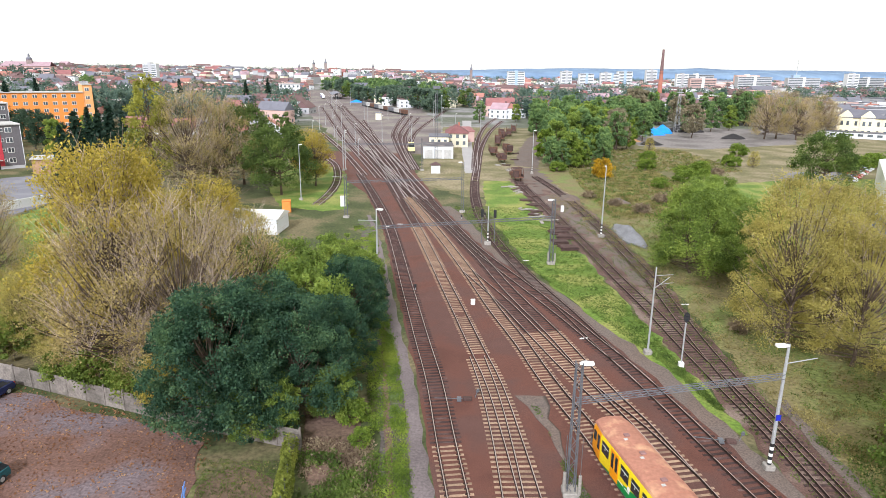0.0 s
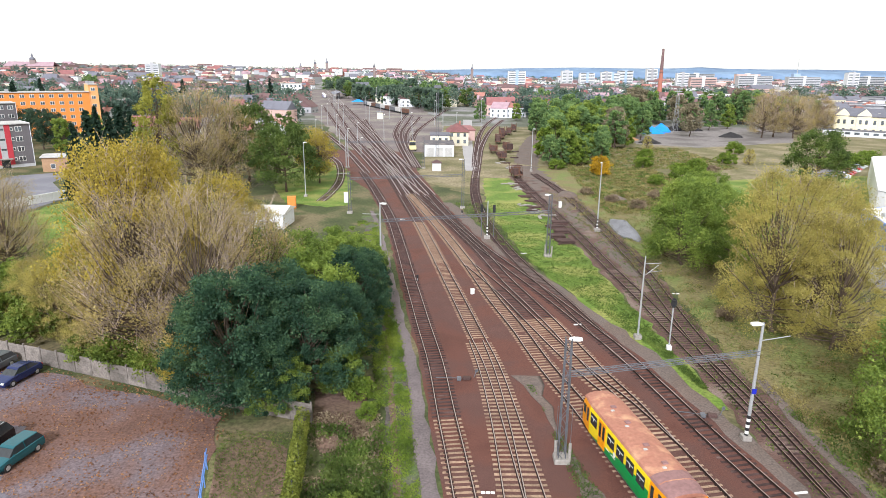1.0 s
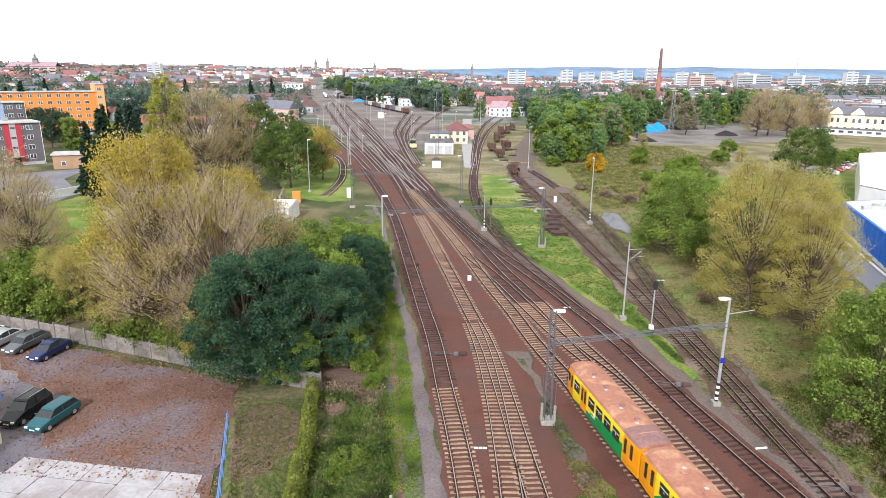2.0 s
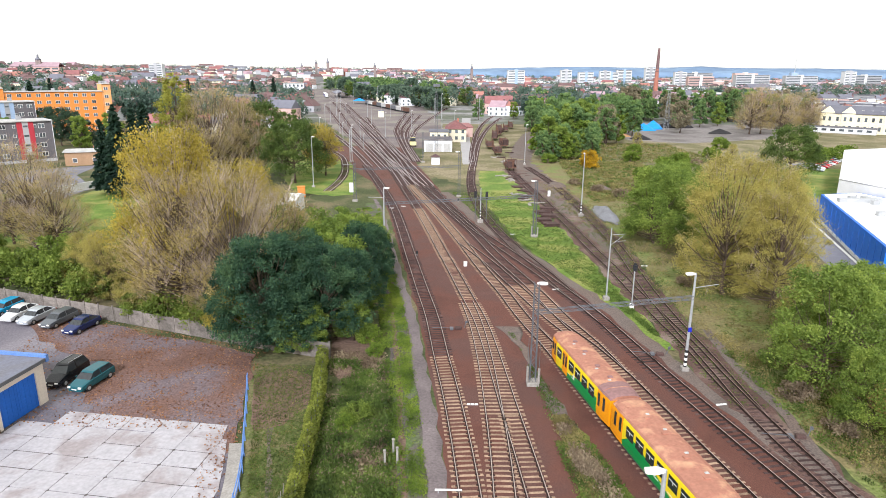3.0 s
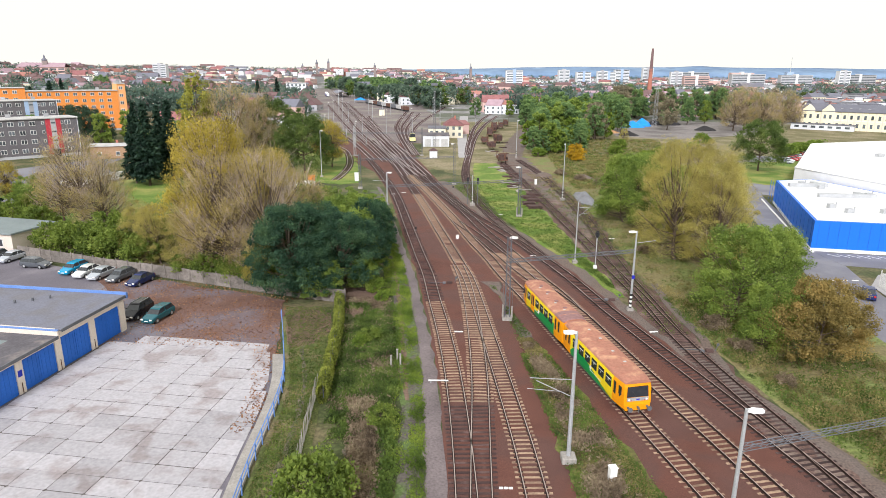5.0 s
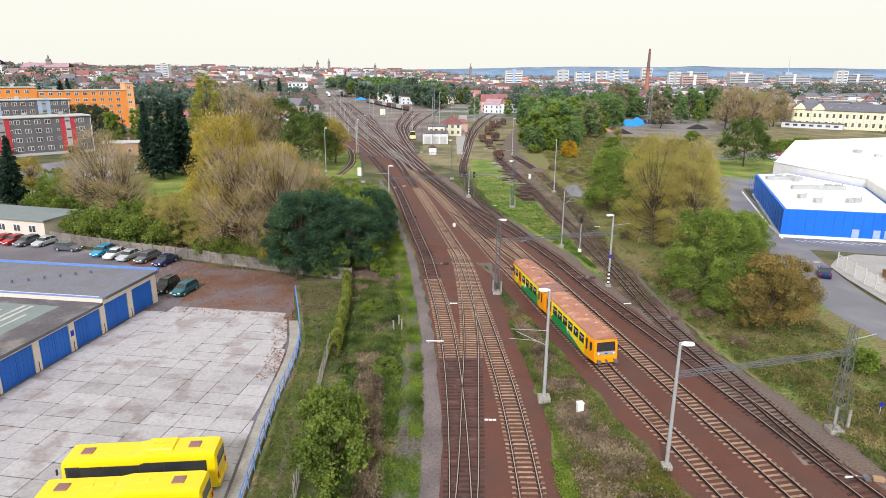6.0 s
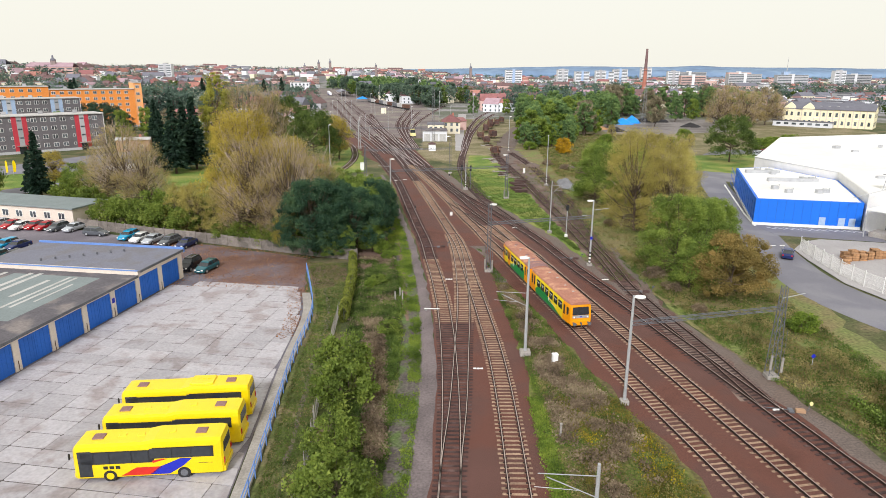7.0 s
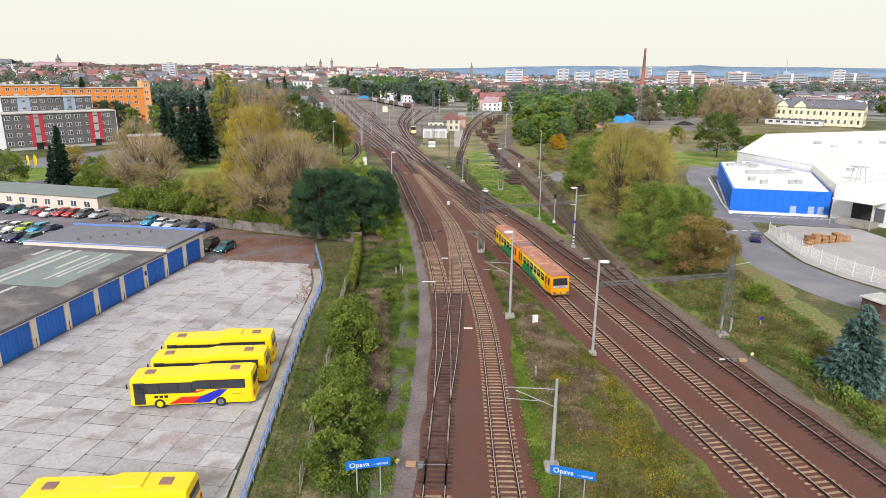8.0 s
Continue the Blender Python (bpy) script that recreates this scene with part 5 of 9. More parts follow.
for x, y, s in ((33.2, 153, 1.15), (36.8, 160, 1.1), (40.5, 150, 0.98), (44, 160, 0.9), (41, 170, 0.95), (46.5, 175, 0.8), (50, 166, 0.75), (47, 186, 0.85), (40.5, 142, 0.75), (46.5, 141, 0.7), (49, 121, 0.5), (52, 190, 0.8)):
    plant(fresh, x, y, s)
rus = tree("cherry_tree", 8.8, 4.1, L_RUSSET, h0=0.6, clumps=90, per=230, size=0.19, tight=0.22, shape=0.65, label="small tree with russet and green autumn leaves")
settle(rus, 36.3, 89.5, 1.0)
plant(rus, 40.2, 92.5, 0.85)
plant(fresh, 33.0, 92.5, 0.62)
plant(oak, 92.8, 225, 0.9, 45, label="free-standing round green tree on the lawn")
gold = tree("golden_shrub", 5.5, 2.9, L_GOLD, h0=0.4, clumps=50, per=90, size=0.36, tight=0.28, label="small golden-yellow bush in the meadow")
settle(gold, 40.2, 243.5, 1.0)
bsp = tree("blue_spruce", 8.4, 3.4, L_BLUESPRUCE, "conifer", h0=0.5, per=110, size=0.34, label="blue-green spruce in a garden")
settle(bsp, 39.0, 55.0, 1.0)
bush = tree("shrub", 2.6, 1.9, L_FRESH, h0=0.1, clumps=40, per=80, size=0.26, tight=0.3, girth=0.05, label="bright green bush in the rough grass")
settle(bush, 40.8, 78.5, 0.9, sz=0.75)
drybush = tree("dry_shrub", 1.7, 1.6, L_DRY, h0=0.05, clumps=34, per=50, size=0.22, tight=0.32, girth=0.04, label="dry brown bush on the rough verge")
settle(drybush, 29.6, 98, 0.9)
for x, y, s in ((30.2, 92, 0.8), (31, 84, 0.6), (11.8, 60.0, 0.55), (10.6, 64.4, 0.4), (12.6, 57.0, 0.5), (10.9, 67.5, 0.45), (13.6, 53.0, 0.55), (12.2, 48.5, 0.5), (9.6, 74.0, 0.4), (38, 196, 1.2), (34, 203, 1.0), (30, 212, 1.0), (46, 207, 1.3), (30.5, 130, 0.7)):
    plant(drybush, x, y, s)
# bushes along the yard fence and embankment
emb = tree("elder_bush", 4.2, 2.6, L_IVY, h0=0.3, clumps=60, per=80, size=0.27, tight=0.28, girth=0.07, label="leafy green elder bush by the boundary fence")
settle(emb, -8.8, 60.0, 1.0)
for x, y, s, sz in ((-9.6, 64.0, 1.0, 1.15), (-8.2, 52, 0.8, 0.85), (-7.4, 46.5, 1.05, 0.9), (-7.2, 40.5, 0.8, 0.7), (-6.5, 76, 0.5, 0.4), (-9.8, 93, 0.5, 0.36)):
    plant(emb, x, y, s, sz=sz)
for x, y, s in ((-66, 127.5, 1.1), (-62, 126, 1.2), (-57, 124.5, 1.05), (-53, 122.5, 1.2), (-48, 120.5, 1.1), (-58, 130, 1.4), (-52, 128, 1.4), (-75, 138, 1.2), (-46, 125, 1.4), (-84, 146, 1.3)):
    plant(emb, x, y, s, label="leafy green bush behind the concrete wall")
for x, y, s in ((29.5, 256, 1.3), (58, 196, 1.5), (62, 238, 1.6), (66, 252, 1.3), (70, 246, 1.2), (58, 262, 1.5), (52, 228, 1.2), (120, 262, 2.0), (128, 268, 2.0), (136, 272, 2.2)):
    plant(bush, x, y, s, sz=s * 0.8)

for x, y, s in ((-19.0, 108.4, 0.7), (-24.2, 109.8, 0.8), (-27.6, 111.2, 0.95), (-31.2, 112.4, 0.9), (-35.2, 113.6, 0.95), (-39.0, 115.0, 0.8)):
    plant(emb, x, y, s, label="leafy green bush leaning over the concrete wall")
for x, y, s in ((-10.6, 91.5, 0.45), (-9.8, 105.5, 0.5), (-11.0, 109.0, 0.7)):
    plant(bush, x, y, s, label="low green bush on the railway bank")
# woodland strip beyond the sidings
lowg = tree("woodland_tree", 15, 3.9, L_WOOD, h0=1.5, clumps=64, per=62, size=0.72, tight=0.24, shape=0.7, corners=3, label="green tree in a dense woodland strip", many=0.35)
lowf = tree("woodland_tree", 14, 3.7, L_GREEN, h0=1.2, clumps=64, per=62, size=0.72, tight=0.24, shape=0.7, corners=3, label="light green tree in a woodland strip", many=0.35)
lowy = tree("woodland_tree", 12, 3.2, L_FRESH, h0=1.0, clumps=50, per=60, size=0.75, tight=0.28, shape=0.7, corners=3, label="yellow-green tree in a woodland strip", many=0.35)
lowb = tree("woodland_tree", 16, 5.0, L_AUTUMN, h0=2.0, clumps=60, per=55, size=0.75, tight=0.27, corners=3, label="brownish autumn tree beside the goods yard", many=0.6)
for x, y, s in ((-165, 276, 0.8), (-140, 300, 0.9), (-128, 286, 0.7), (-100, 290, 0.7), (-90, 300, 0.7), (-122, 268, 0.8), (-140, 278, 0.9), (-128, 262, 0.5), (-108, 250, 0.55), (-118, 276, 0.8), (-105, 268, 0.7), (-96, 246, 0.85), (-88, 262, 0.8), (-92, 226, 0.65), (-112, 300, 0.8), (-80, 284, 0.7)):
    plant((lowg, lowb, lowf)[int(-x) % 3], x, y, s, label="green tree between the apartment blocks and the railway")
for p_, x, y in ((lowg, 36, 300), (lowf, 33, 283), (lowy, 47, 290), (lowb, 62, 318)):
    settle(p_, x, y)
for i in range(124):
    y = 261 + 215 * rng.random()**0.85
    x0, x1 = np.interp(y, [258, 460, 516], [25.5, 46, 57]), np.interp(y, [258, 296, 371, 470], [41, 64, 92, 112])
    x = x0 + (x1 - x0) * rng.random()
    p_ = (lowg, lowf, lowg, lowf, lowy, lowg, lowf, lowg)[rng.integers(8)]
    if y < 290:
        p_ = (lowf, lowy, lowg, lowg)[rng.integers(4)]
    plant(p_, x, y, (0.55 if y < 292 else 0.75) + 0.42 * rng.random())
for i in range(40):
    x, y = 96 + 130 * rng.random(), 452 + 45 * rng.random()
    plant((lowg, lowg, lowf, lowb)[rng.integers(4)], x, y, 0.9 + 0.5 * rng.random())
for i in range(14):
    x, y = 48 + 62 * rng.random(), 200 + 110 * rng.random()
    if (x > 85 and y < 255) or (y > 262 and x < 62):
        continue
    plant((drybush, bush, olive)[i % 3], x, y, (1.0 + 0.9 * rng.random()) * (0.17 if i % 3 == 2 else 1), label="low straggling bush in the rough field")
for x, y, s, p_ in ((13, 452, 0.9, lowg), (36, 466, 0.8, lowf), (112, 372, 1.0, lowb), (146, 370, 1.1, brown), (153, 373, 1.2, brown), (160, 368, 1.05, brown), (174, 388, 1.0, brown), (182, 391, 1.08, brown), (189, 394, 0.9, brown), (120, 400, 0.9, lowg), (136, 410, 1.0, lowg), (150, 420, 1.0, lowf), (128, 440, 1.1, lowb), (98, 430, 1.1, lowg), (86, 425, 1.2, lowg)):
    plant(p_, x, y, s)


# ---------------------------------------------------------------- hedge and ground plants
def tufts(name, n, place, size, leaf, label, tall=0.3, category="weeds", patchy=0.0, seed=0.0):
    """Loose low plants over an area, in patches: many blades, joined."""
    p = []
    while len(p) < n:
        q = place()
        if not patchy or noise.noise(Vector((q[0] * 0.34, q[1] * 0.26, seed))) + 0.5 * noise.noise(Vector((q[0] * 1.1, q[1] * 0.9, seed + 9))) > rng.normal(patchy - 0.15, 0.12):
            p.append(q)
    p = np.array(p)
    pts = np.repeat(p, 5, axis=0)
    k = len(pts)
    pts = pts + np.c_[rng.normal(0, size * 1.1, (k, 2)), rng.random(k) * tall]
    me = leaf_mesh(name, pts, size, leaf, aim=np.tile([0, 0, 0.7], (k, 1)), corners=3)
    return tagged(new(name, me), label, category, kind="stuff")


HEDGE = spline([(-15.0, 104), (-13.6, 95), (-12.7, 85.1), (-11.4, 70), (-9.4, 50.9), (-8.2, 38), (-6.5, 20)])
hp = []
for _ in range(11000):
    y = 79 + 25 * rng.random()
    th_ = rng.random() * 2 * math.pi
    w = 0.55 + 0.25 * noise.noise(Vector((0, y * 0.5, 0)))
    hp.append((HEDGE(y) + w * math.cos(th_) + rng.normal(0, 0.05), y, 0.15 + (1.75 + 0.4 * noise.noise(Vector((5, y * 0.4, 0)))) * (0.5 + 0.5 * math.sin(th_)) + rng.normal(0, 0.06)))
hd = thing("ivy_hedge", label="ivy-covered boundary fence like a narrow yellow-green hedge", category="hedge")
part("foliage", leaf_mesh("foliage", np.array(hp), 0.17, L_HEDGE), None, hd)
g = Geo()
for i in range(12):
    y = 80 + i * 2.1
    g.tube([(HEDGE(y), y, 0), (HEDGE(y), y, 1.8)], 0.04, 5)
part("posts", g, DKSTEEL, hd, "steel posts inside the hedge")
# old board fence that carries on below the hedge
bf = thing("board_fence", label="weathered grey board fence leaning beside the path", category="fence")
bd = Geo().box(0, 0, 0, 0.13, 0.03, 1.6).mesh("board", CONCRETE)
for i in range(150):
    y = 38 + i * 0.295
    part("board", bd, None, bf, at=pose(HEDGE(y) - 0.75, y, -0.02, rng.normal(0, 2), rng.normal(0, 3), 98))


def band(lo, hi, y0, y1):
    def one():
        y = y0 + (y1 - y0) * rng.random()
        return (lo(y) + (hi(y) - lo(y)) * rng.random(), y, 0.02)
    return one


def off_dry(one):
    """Keeps clear of the dry bank."""
    def two():
        while True:
            q = one()
            if not (52 < q[1] < 80 and -6.0 - 0.14 * (q[1] - 52) < q[0] < -4.6 - 0.1 * (q[1] - 52)) or rng.random() < 0.12:
                return q
    return two


tufts("lush_weeds", 5600, band(lambda y: HEDGE(y) + 0.6, lambda y: A(y) - 5.9, 76, 99), 0.24, L_BANK, "low dark green nettles on the railway bank", 0.4, patchy=0.1, seed=2)
tufts("bank_stalks", 1800, band(lambda y: HEDGE(y) + 0.8, lambda y: A(y) - 5.9, 78, 106), 0.2, L_DRY, "dry brown stalks on the railway bank", 0.4, patchy=0.1, seed=31)
tufts("weed_growth", 9880, off_dry(band(lambda y: HEDGE(y) + 0.8, lambda y: A(y) - 4.4 - 0.012 * y, 36, 104)), 0.177, L_WEED, "tangled green weeds on the railway embankment", 0.45, patchy=0.12, seed=1)
tufts("bright_weeds", 9500, band(lambda y: A(y) - 5.4 - 0.008 * y, lambda y: A(y) - 3.0, 36, 180), 0.129, L_FRESH, "bright green weeds beside the gravel path", 0.2, patchy=0.15, seed=5)
tufts("lime_weeds", 6500, band(lambda y: A(y) - 4.0 - 0.008 * max(0, y - 60), lambda y: A(y) - 2.9 - 0.006 * max(0, y - 60), 62, 165), 0.10, L_FRESH, "bright lime-green strip of weeds along the gravel path", 0.14, patchy=-0.02, seed=21)
tufts("gravel_weeds", 420, band(lambda y: B(y) + 3.2, lambda y: C(y) - 3.4, 90, 112), 0.12, L_LUSH, "sparse weeds in the gravel between the lines", 0.2, patchy=0.2, seed=22)
tufts("dry_undergrowth", 4940, band(lambda y: -6.0 - 0.14 * (y - 52), lambda y: -4.4 - 0.11 * (y - 52), 52, 80), 0.177, L_DRY, "dry brown stalks among the weeds", 0.5, patchy=-0.2, seed=3)
tufts("verge_grass", 13000, band(lambda y: B(y) + 2.8, lambda y: C(y) - 3.2, 34, 90), 0.12, L_WEED, "patchy green weeds between the tracks", 0.22, "grass", patchy=0.0, seed=4)
tufts("golden_grass", 5000, band(lambda y: B(y) + 4.6, lambda y: C(y) - 2.9, 32, 62), 0.13, L_GOLDGRASS, "tall golden-yellow grass between the tracks", 0.34, "grass", patchy=0.02, seed=32)
tufts("verge_straw", 7000, band(lambda y: B(y) + 3.4, lambda y: C(y) - 3.6, 34, 94), 0.13, L_STRAW, "straw-coloured dry grass between the tracks", 0.25, "grass", patchy=0.1, seed=7)
tufts("verge_stalks", 4600, band(lambda y: B(y) + 3.6, lambda y: C(y) - 4.2, 46, 92), 0.18, L_DRY, "grey-brown dead stalks between the tracks", 0.65, patchy=0.28, seed=8)
tufts("yellow_flowers", 500, band(lambda y: C(y) - 9.0, lambda y: C(y) - 3.4, 36, 56), 0.13, L_FLOWER, "yellow goldenrod beside the track", 0.5, patchy=0.25, seed=6)
tufts("creeping_leaves", 2200, band(lambda y: B(y) + 2.2, lambda y: B(y) + 3.3, 34, 62), 0.17, L_FRESH, "bright green creeping leaves at the edge of the ballast", 0.2)
tufts("bright_verge_grass", 2600, band(lambda y: B(y) + 2.8, lambda y: C(y) - 3.6, 54, 66), 0.10, L_FRESH, "bright green grass patch between the tracks", 0.16, "grass", patchy=0.1, seed=14)
tufts("meadow_grass", 9000, band(lambda y: max(E_(y) + 5, F(y) + 3.4), lambda y: 44 + 0.05 * (y - 90) if y > 90 else 44, 45, 215), 0.15, L_STRAW, "tall straw-coloured meadow grass", 0.4, "grass", patchy=0.02, seed=11)
tufts("meadow_weeds", 5000, band(lambda y: max(E_(y) + 4.2, F(y) + 2.6), lambda y: 44 + 0.05 * (y - 90) if y > 90 else 44, 45, 190), 0.14, L_WEED, "green weeds in the dry meadow", 0.25, patchy=0.12, seed=12)
tufts("meadow_edge_grass", 9000, band(lambda y: max(E_(y) + 4.0, F(y) + 2.8 if y > 60 else 0), lambda y: 43.5, 46, 108), 0.15, L_WEED, "rough green grass of the meadow near the line", 0.32, "grass", patchy=0.02, seed=31)
tufts("meadow_edge_straw", 6000, band(lambda y: max(E_(y) + 4.6, F(y) + 3.2 if y > 60 else 0), lambda y: 43.5, 46, 112), 0.17, L_STRAW, "tall straw-coloured grass of the meadow near the line", 0.45, "grass", patchy=0.08, seed=32)
tufts("field_grass", 6500, band(lambda y: 30 + 0.04 * (y - 190), lambda y: 60 if y < 258 else 88, 190, 318), 0.36, L_STRAW, "rough straw-coloured grass of the goods yard field", 0.45, "grass", patchy=0.05, seed=33)
tufts("field_weeds", 4500, band(lambda y: 30 + 0.04 * (y - 190), lambda y: 60 if y < 258 else 88, 190, 318), 0.34, L_WEED, "green weeds in the goods yard field", 0.4, patchy=0.15, seed=34)
tufts("lineside_grass", 7220, band(lambda y: E_(y) + 4.2, lambda y: F(y) - 2.4, 112, 200), 0.150, L_WEED, "bright grass between the main line and the sidings", 0.15, "grass")
tufts("yard_slope_grass", 8000, band(lambda y: FENCE(y) + 0.5, lambda y: HEDGE(y) - 0.7, 36, 103), 0.09, L_WEED, "short grass between railing and hedge", 0.15, "grass")
tufts("yard_slope_straw", 2000, band(lambda y: FENCE(y) + 0.4, lambda y: HEDGE(y) - 0.6, 36, 103), 0.09, L_STRAW, "dry straw-coloured grass between railing and hedge", 0.14, "grass")
tufts("siding_weeds", 1710, band(lambda y: F(y) - 1.6, lambda y: max(F(y), G_(y)) + 1.8, 96, 200), 0.122, L_WEED, "weeds growing between siding rails", 0.2)
# fallen leaves on the asphalt
fp_ = []
for _ in range(19000):
    x, y = -17 - 31 * rng.random()**1.2, 74 + 40 * rng.random()
    wy = np.interp(x, [-43.7, -33.2, -22.5, -14.4], [114.6, 110.9, 107.0, 104.6])
    if y > wy - 0.3 or x > FENCE(min(y, 99)) - 0.3 or (y < 91 and x < FENCE(y) - 3.2) or rng.random() > 0.35 + 0.65 * (noise.noise(Vector((x * 0.25, y * 0.25, 2))) + 0.35):
        continue
    fp_.append((x, y, 0.085 if y < 93 else 0.045))
lm = leaf_mesh("fallen_leaves", np.array(fp_), 0.21, L_FALLEN, flatten=0.95)
tagged(new("fallen_leaves", lm), "scattered brown fallen leaves on the asphalt", "leaves", kind="stuff")
# garden hedge
gh = []
for _ in range(2600):
    u = rng.random()
    gh.append((36.0 + 1.0 * u + rng.normal(0, 0.35), 61.5 - 13.5 * u, 0.1 + 1.3 * rng.random()))
hg = thing("garden_hedge", label="clipped green garden hedge", category="hedge")
part("foliage", leaf_mesh("foliage", np.array(gh), 0.2, L_GREEN), None, hg)
flat("garden_lawn", [(36.6, 61), (48, 64), (52, 40), (37.8, 47)], 0.03, LAWN, "neat green garden lawn", rag=0.2)

# garden behind the hedge
gs = thing("garden_shed", 53.2, 73.6, 0, 20, "small dark garden shed with a flat roof", "shed")
part("wall", Geo().box(0, 0, 0, 3.2, 2.6, 2.2), OLDWOOD, gs)
part("roof", Geo().box(0, 0, 2.2, 3.7, 3.1, 0.16, 0, bev=0.03), FELT_WHITE, gs)
part("door", Geo().box(-0.3, -1.33, 0, 0.9, 0.06, 1.95), BARK, gs)
fb = []
for _ in range(420):
    fb.append((51.2 + rng.normal(0, 0.7), 71.0 + rng.normal(0, 0.45), 0.15 + 0.45 * rng.random()))
bed = thing("flower_bed", label="bright pink and purple flower bed in the garden", category="flowers")
part("blossom", leaf_mesh("blossom", np.array(fb), 0.2, L_PINK), None, bed)
flat("garden_path", [(43.2, 62.0), (44.0, 61.4), (49.4, 68.4), (48.6, 69.0)], 0.045, PAVE, "pale paved garden path", rag=0.1)

# ---------------------------------------------------------------- railcar
def railcar(name, yc, turned, label):
    """One car of the two-car unit, its cab towards local -y; turned: the cab looks the other way."""
    y0, y1 = yc - 6.0, yc + 6.0
    dx = C(y1) - C(y0)
    rz = -math.degrees(math.atan2(dx, y1 - y0)) + (180 if turned else 0)
    t = thing(name, (C(y0) + C(y1)) / 2, yc, 0.22, rz, label, "railcar", "two-car diesel train")
    half, W = 6.82, 1.47

    def w_at(y):
        if y < -5.0:
            return W - 0.24 * ((-5.0 - y) / 1.82)**1.2
        if y > 5.6:
            return W - 0.10 * ((y - 5.6) / 1.22)
        return W
    st = [-half, -6.3, -5.6, -5.0, -3, -1, 1, 3, 4.6, 5.6, half]
    # side walls with a slight tumblehome, coloured by zone
    g = Geo()
    rings = []
    for y in st:
        w = w_at(y)
        k = 0.12 if y == -half else 0.0
        rings.append([(-w + 0.04, y, 0.62), (-w, y, 1.1), (-w, y + k, 2.55), (-w + 0.07, y + k * 2, 2.92), (w - 0.07, y + k * 2, 2.92), (w, y + k, 2.55), (w, y, 1.1), (w - 0.04, y, 0.62)])
    g.grid(rings)
    k = 8
    for i in range(len(st) - 1):
        orange = st[i] < -5.05 or st[i] >= 4.55
        for j in range(k):
            g.m[i * k + j] = 1 if orange else 0
    g.m[-1] = g.m[-2] = 1
    part("body", g, [TRAIN_YELLOW, TRAIN_ORANGE], t, "yellow and orange car body")
    # roof: shallow arch with cross ribs
    rings = []
    ys_ = list(np.linspace(-half + 0.1, half - 0.05, 24))
    for i, y in enumerate(ys_):
        w = w_at(y)
        up = 0.0 if 0 < i < 23 else -0.08
        rings.append([(-w + 0.06, y, 2.93), (-w + 0.16, y, 3.1 + up), (-w * 0.62, y, 3.27 + up), (-w * 0.25, y, 3.34 + up), (w * 0.25, y, 3.34 + up), (w * 0.62, y, 3.27 + up), (w - 0.16, y, 3.1 + up), (w - 0.06, y, 2.93)])
    g = Geo().grid(rings)
    for i in range(len(ys_) - 1):
        if ys_[i] > 4.4 and turned:
            for j in range(8):
                g.m[i * 8 + j] = 1
    part("roof", g, [TRAIN_ROOF, TRAIN_ROOF_DARK], t, "weathered salmon-red roof", smooth=False)
    for i in range(9):
        y = -5.4 + i * 1.35
        rib = Geo().grid([[(x, y - 0.04, z), (x, y + 0.04, z), (x, y + 0.04, z + 0.02), (x, y - 0.04, z + 0.02)] for x, z in ((-1.3, 3.1), (-0.9, 3.275), (-0.36, 3.335), (0.36, 3.335), (0.9, 3.275), (1.3, 3.1))])
        part("roof_rib", rib, TRAIN_ROOF, t)
    for y, x in ((-1.6, 0.0), (1.4, 0.1), (3.6, -0.1), (-3.9, 0.05)):
        part("roof_vent", Geo().box(x, y, 3.33, 0.42, 0.34, 0.1, 0, bev=0.03), TRAIN_ROOF_DARK if turned else TRAIN_ROOF, t)
        part("roof_hatch", Geo().box(x + 0.3, y + 0.5, 3.33, 0.26, 0.2, 0.05), FELT_WHITE, t)
    # green wave along the lower side: low at the cab, high at the gangway
    for s in (-1, 1):
        g = Geo()
        rings = []
        for i in range(29):
            y = -4.7 + i * 9.25 / 28
            u = i / 28
            top = 0.72 + 1.28 * (math.sin(math.pi * min(1, u * 1.12) * 0.5)**1.6) - (0.9 * max(0, u - 0.86) / 0.14 if not turned else 0)
            w = w_at(y) + 0.012
            rings.append([(s * (w - 0.04), y, 0.64), (s * w, y, min(1.1, max(top, 0.7))), (s * w, y, max(top, 0.71))])
        g.grid(rings, closed=False, caps=False)
        part("green_wave", g, TRAIN_GREEN, t, "green curved livery panel")
        g = Geo().tube([(s * (W + 0.01), -0.4, 1.5), (s * (W + 0.03), -0.4, 1.5)], 0.2, 12)
        part("emblem", g, WHITE, t, "white round emblem")
        for q in range(3):
            part("lettering_bar", Geo().box(s * (W + 0.016), -2.4 + q * 0.9, 1.18 - q * 0.0, 0.01, 0.7, 0.07), LAMP_LENS, t)
    # windows
    wm = Geo().box(0, 0, 0, 0.04, 1.12, 0.92).mesh("window", BLACK)
    pm = Geo().box(0, 0, 0.05, 0.03, 1.0, 0.56).mesh("pane", GLASS)
    p2 = Geo().box(0, -0.25, 0, 0.03, 0.48, 0.22).box(0, 0.25, 0, 0.03, 0.48, 0.22).mesh("vent_pane", GLASS)
    fm = Geo().box(0, 0, 0, 0.035, 1.0, 0.05).box(0, 0, -0.24, 0.035, 0.05, 0.24).mesh("glazing_bar", LAMP_LENS)
    dm = Geo().box(0, 0, 0, 0.04, 0.34, 1.15).mesh("door_window", GLASS)
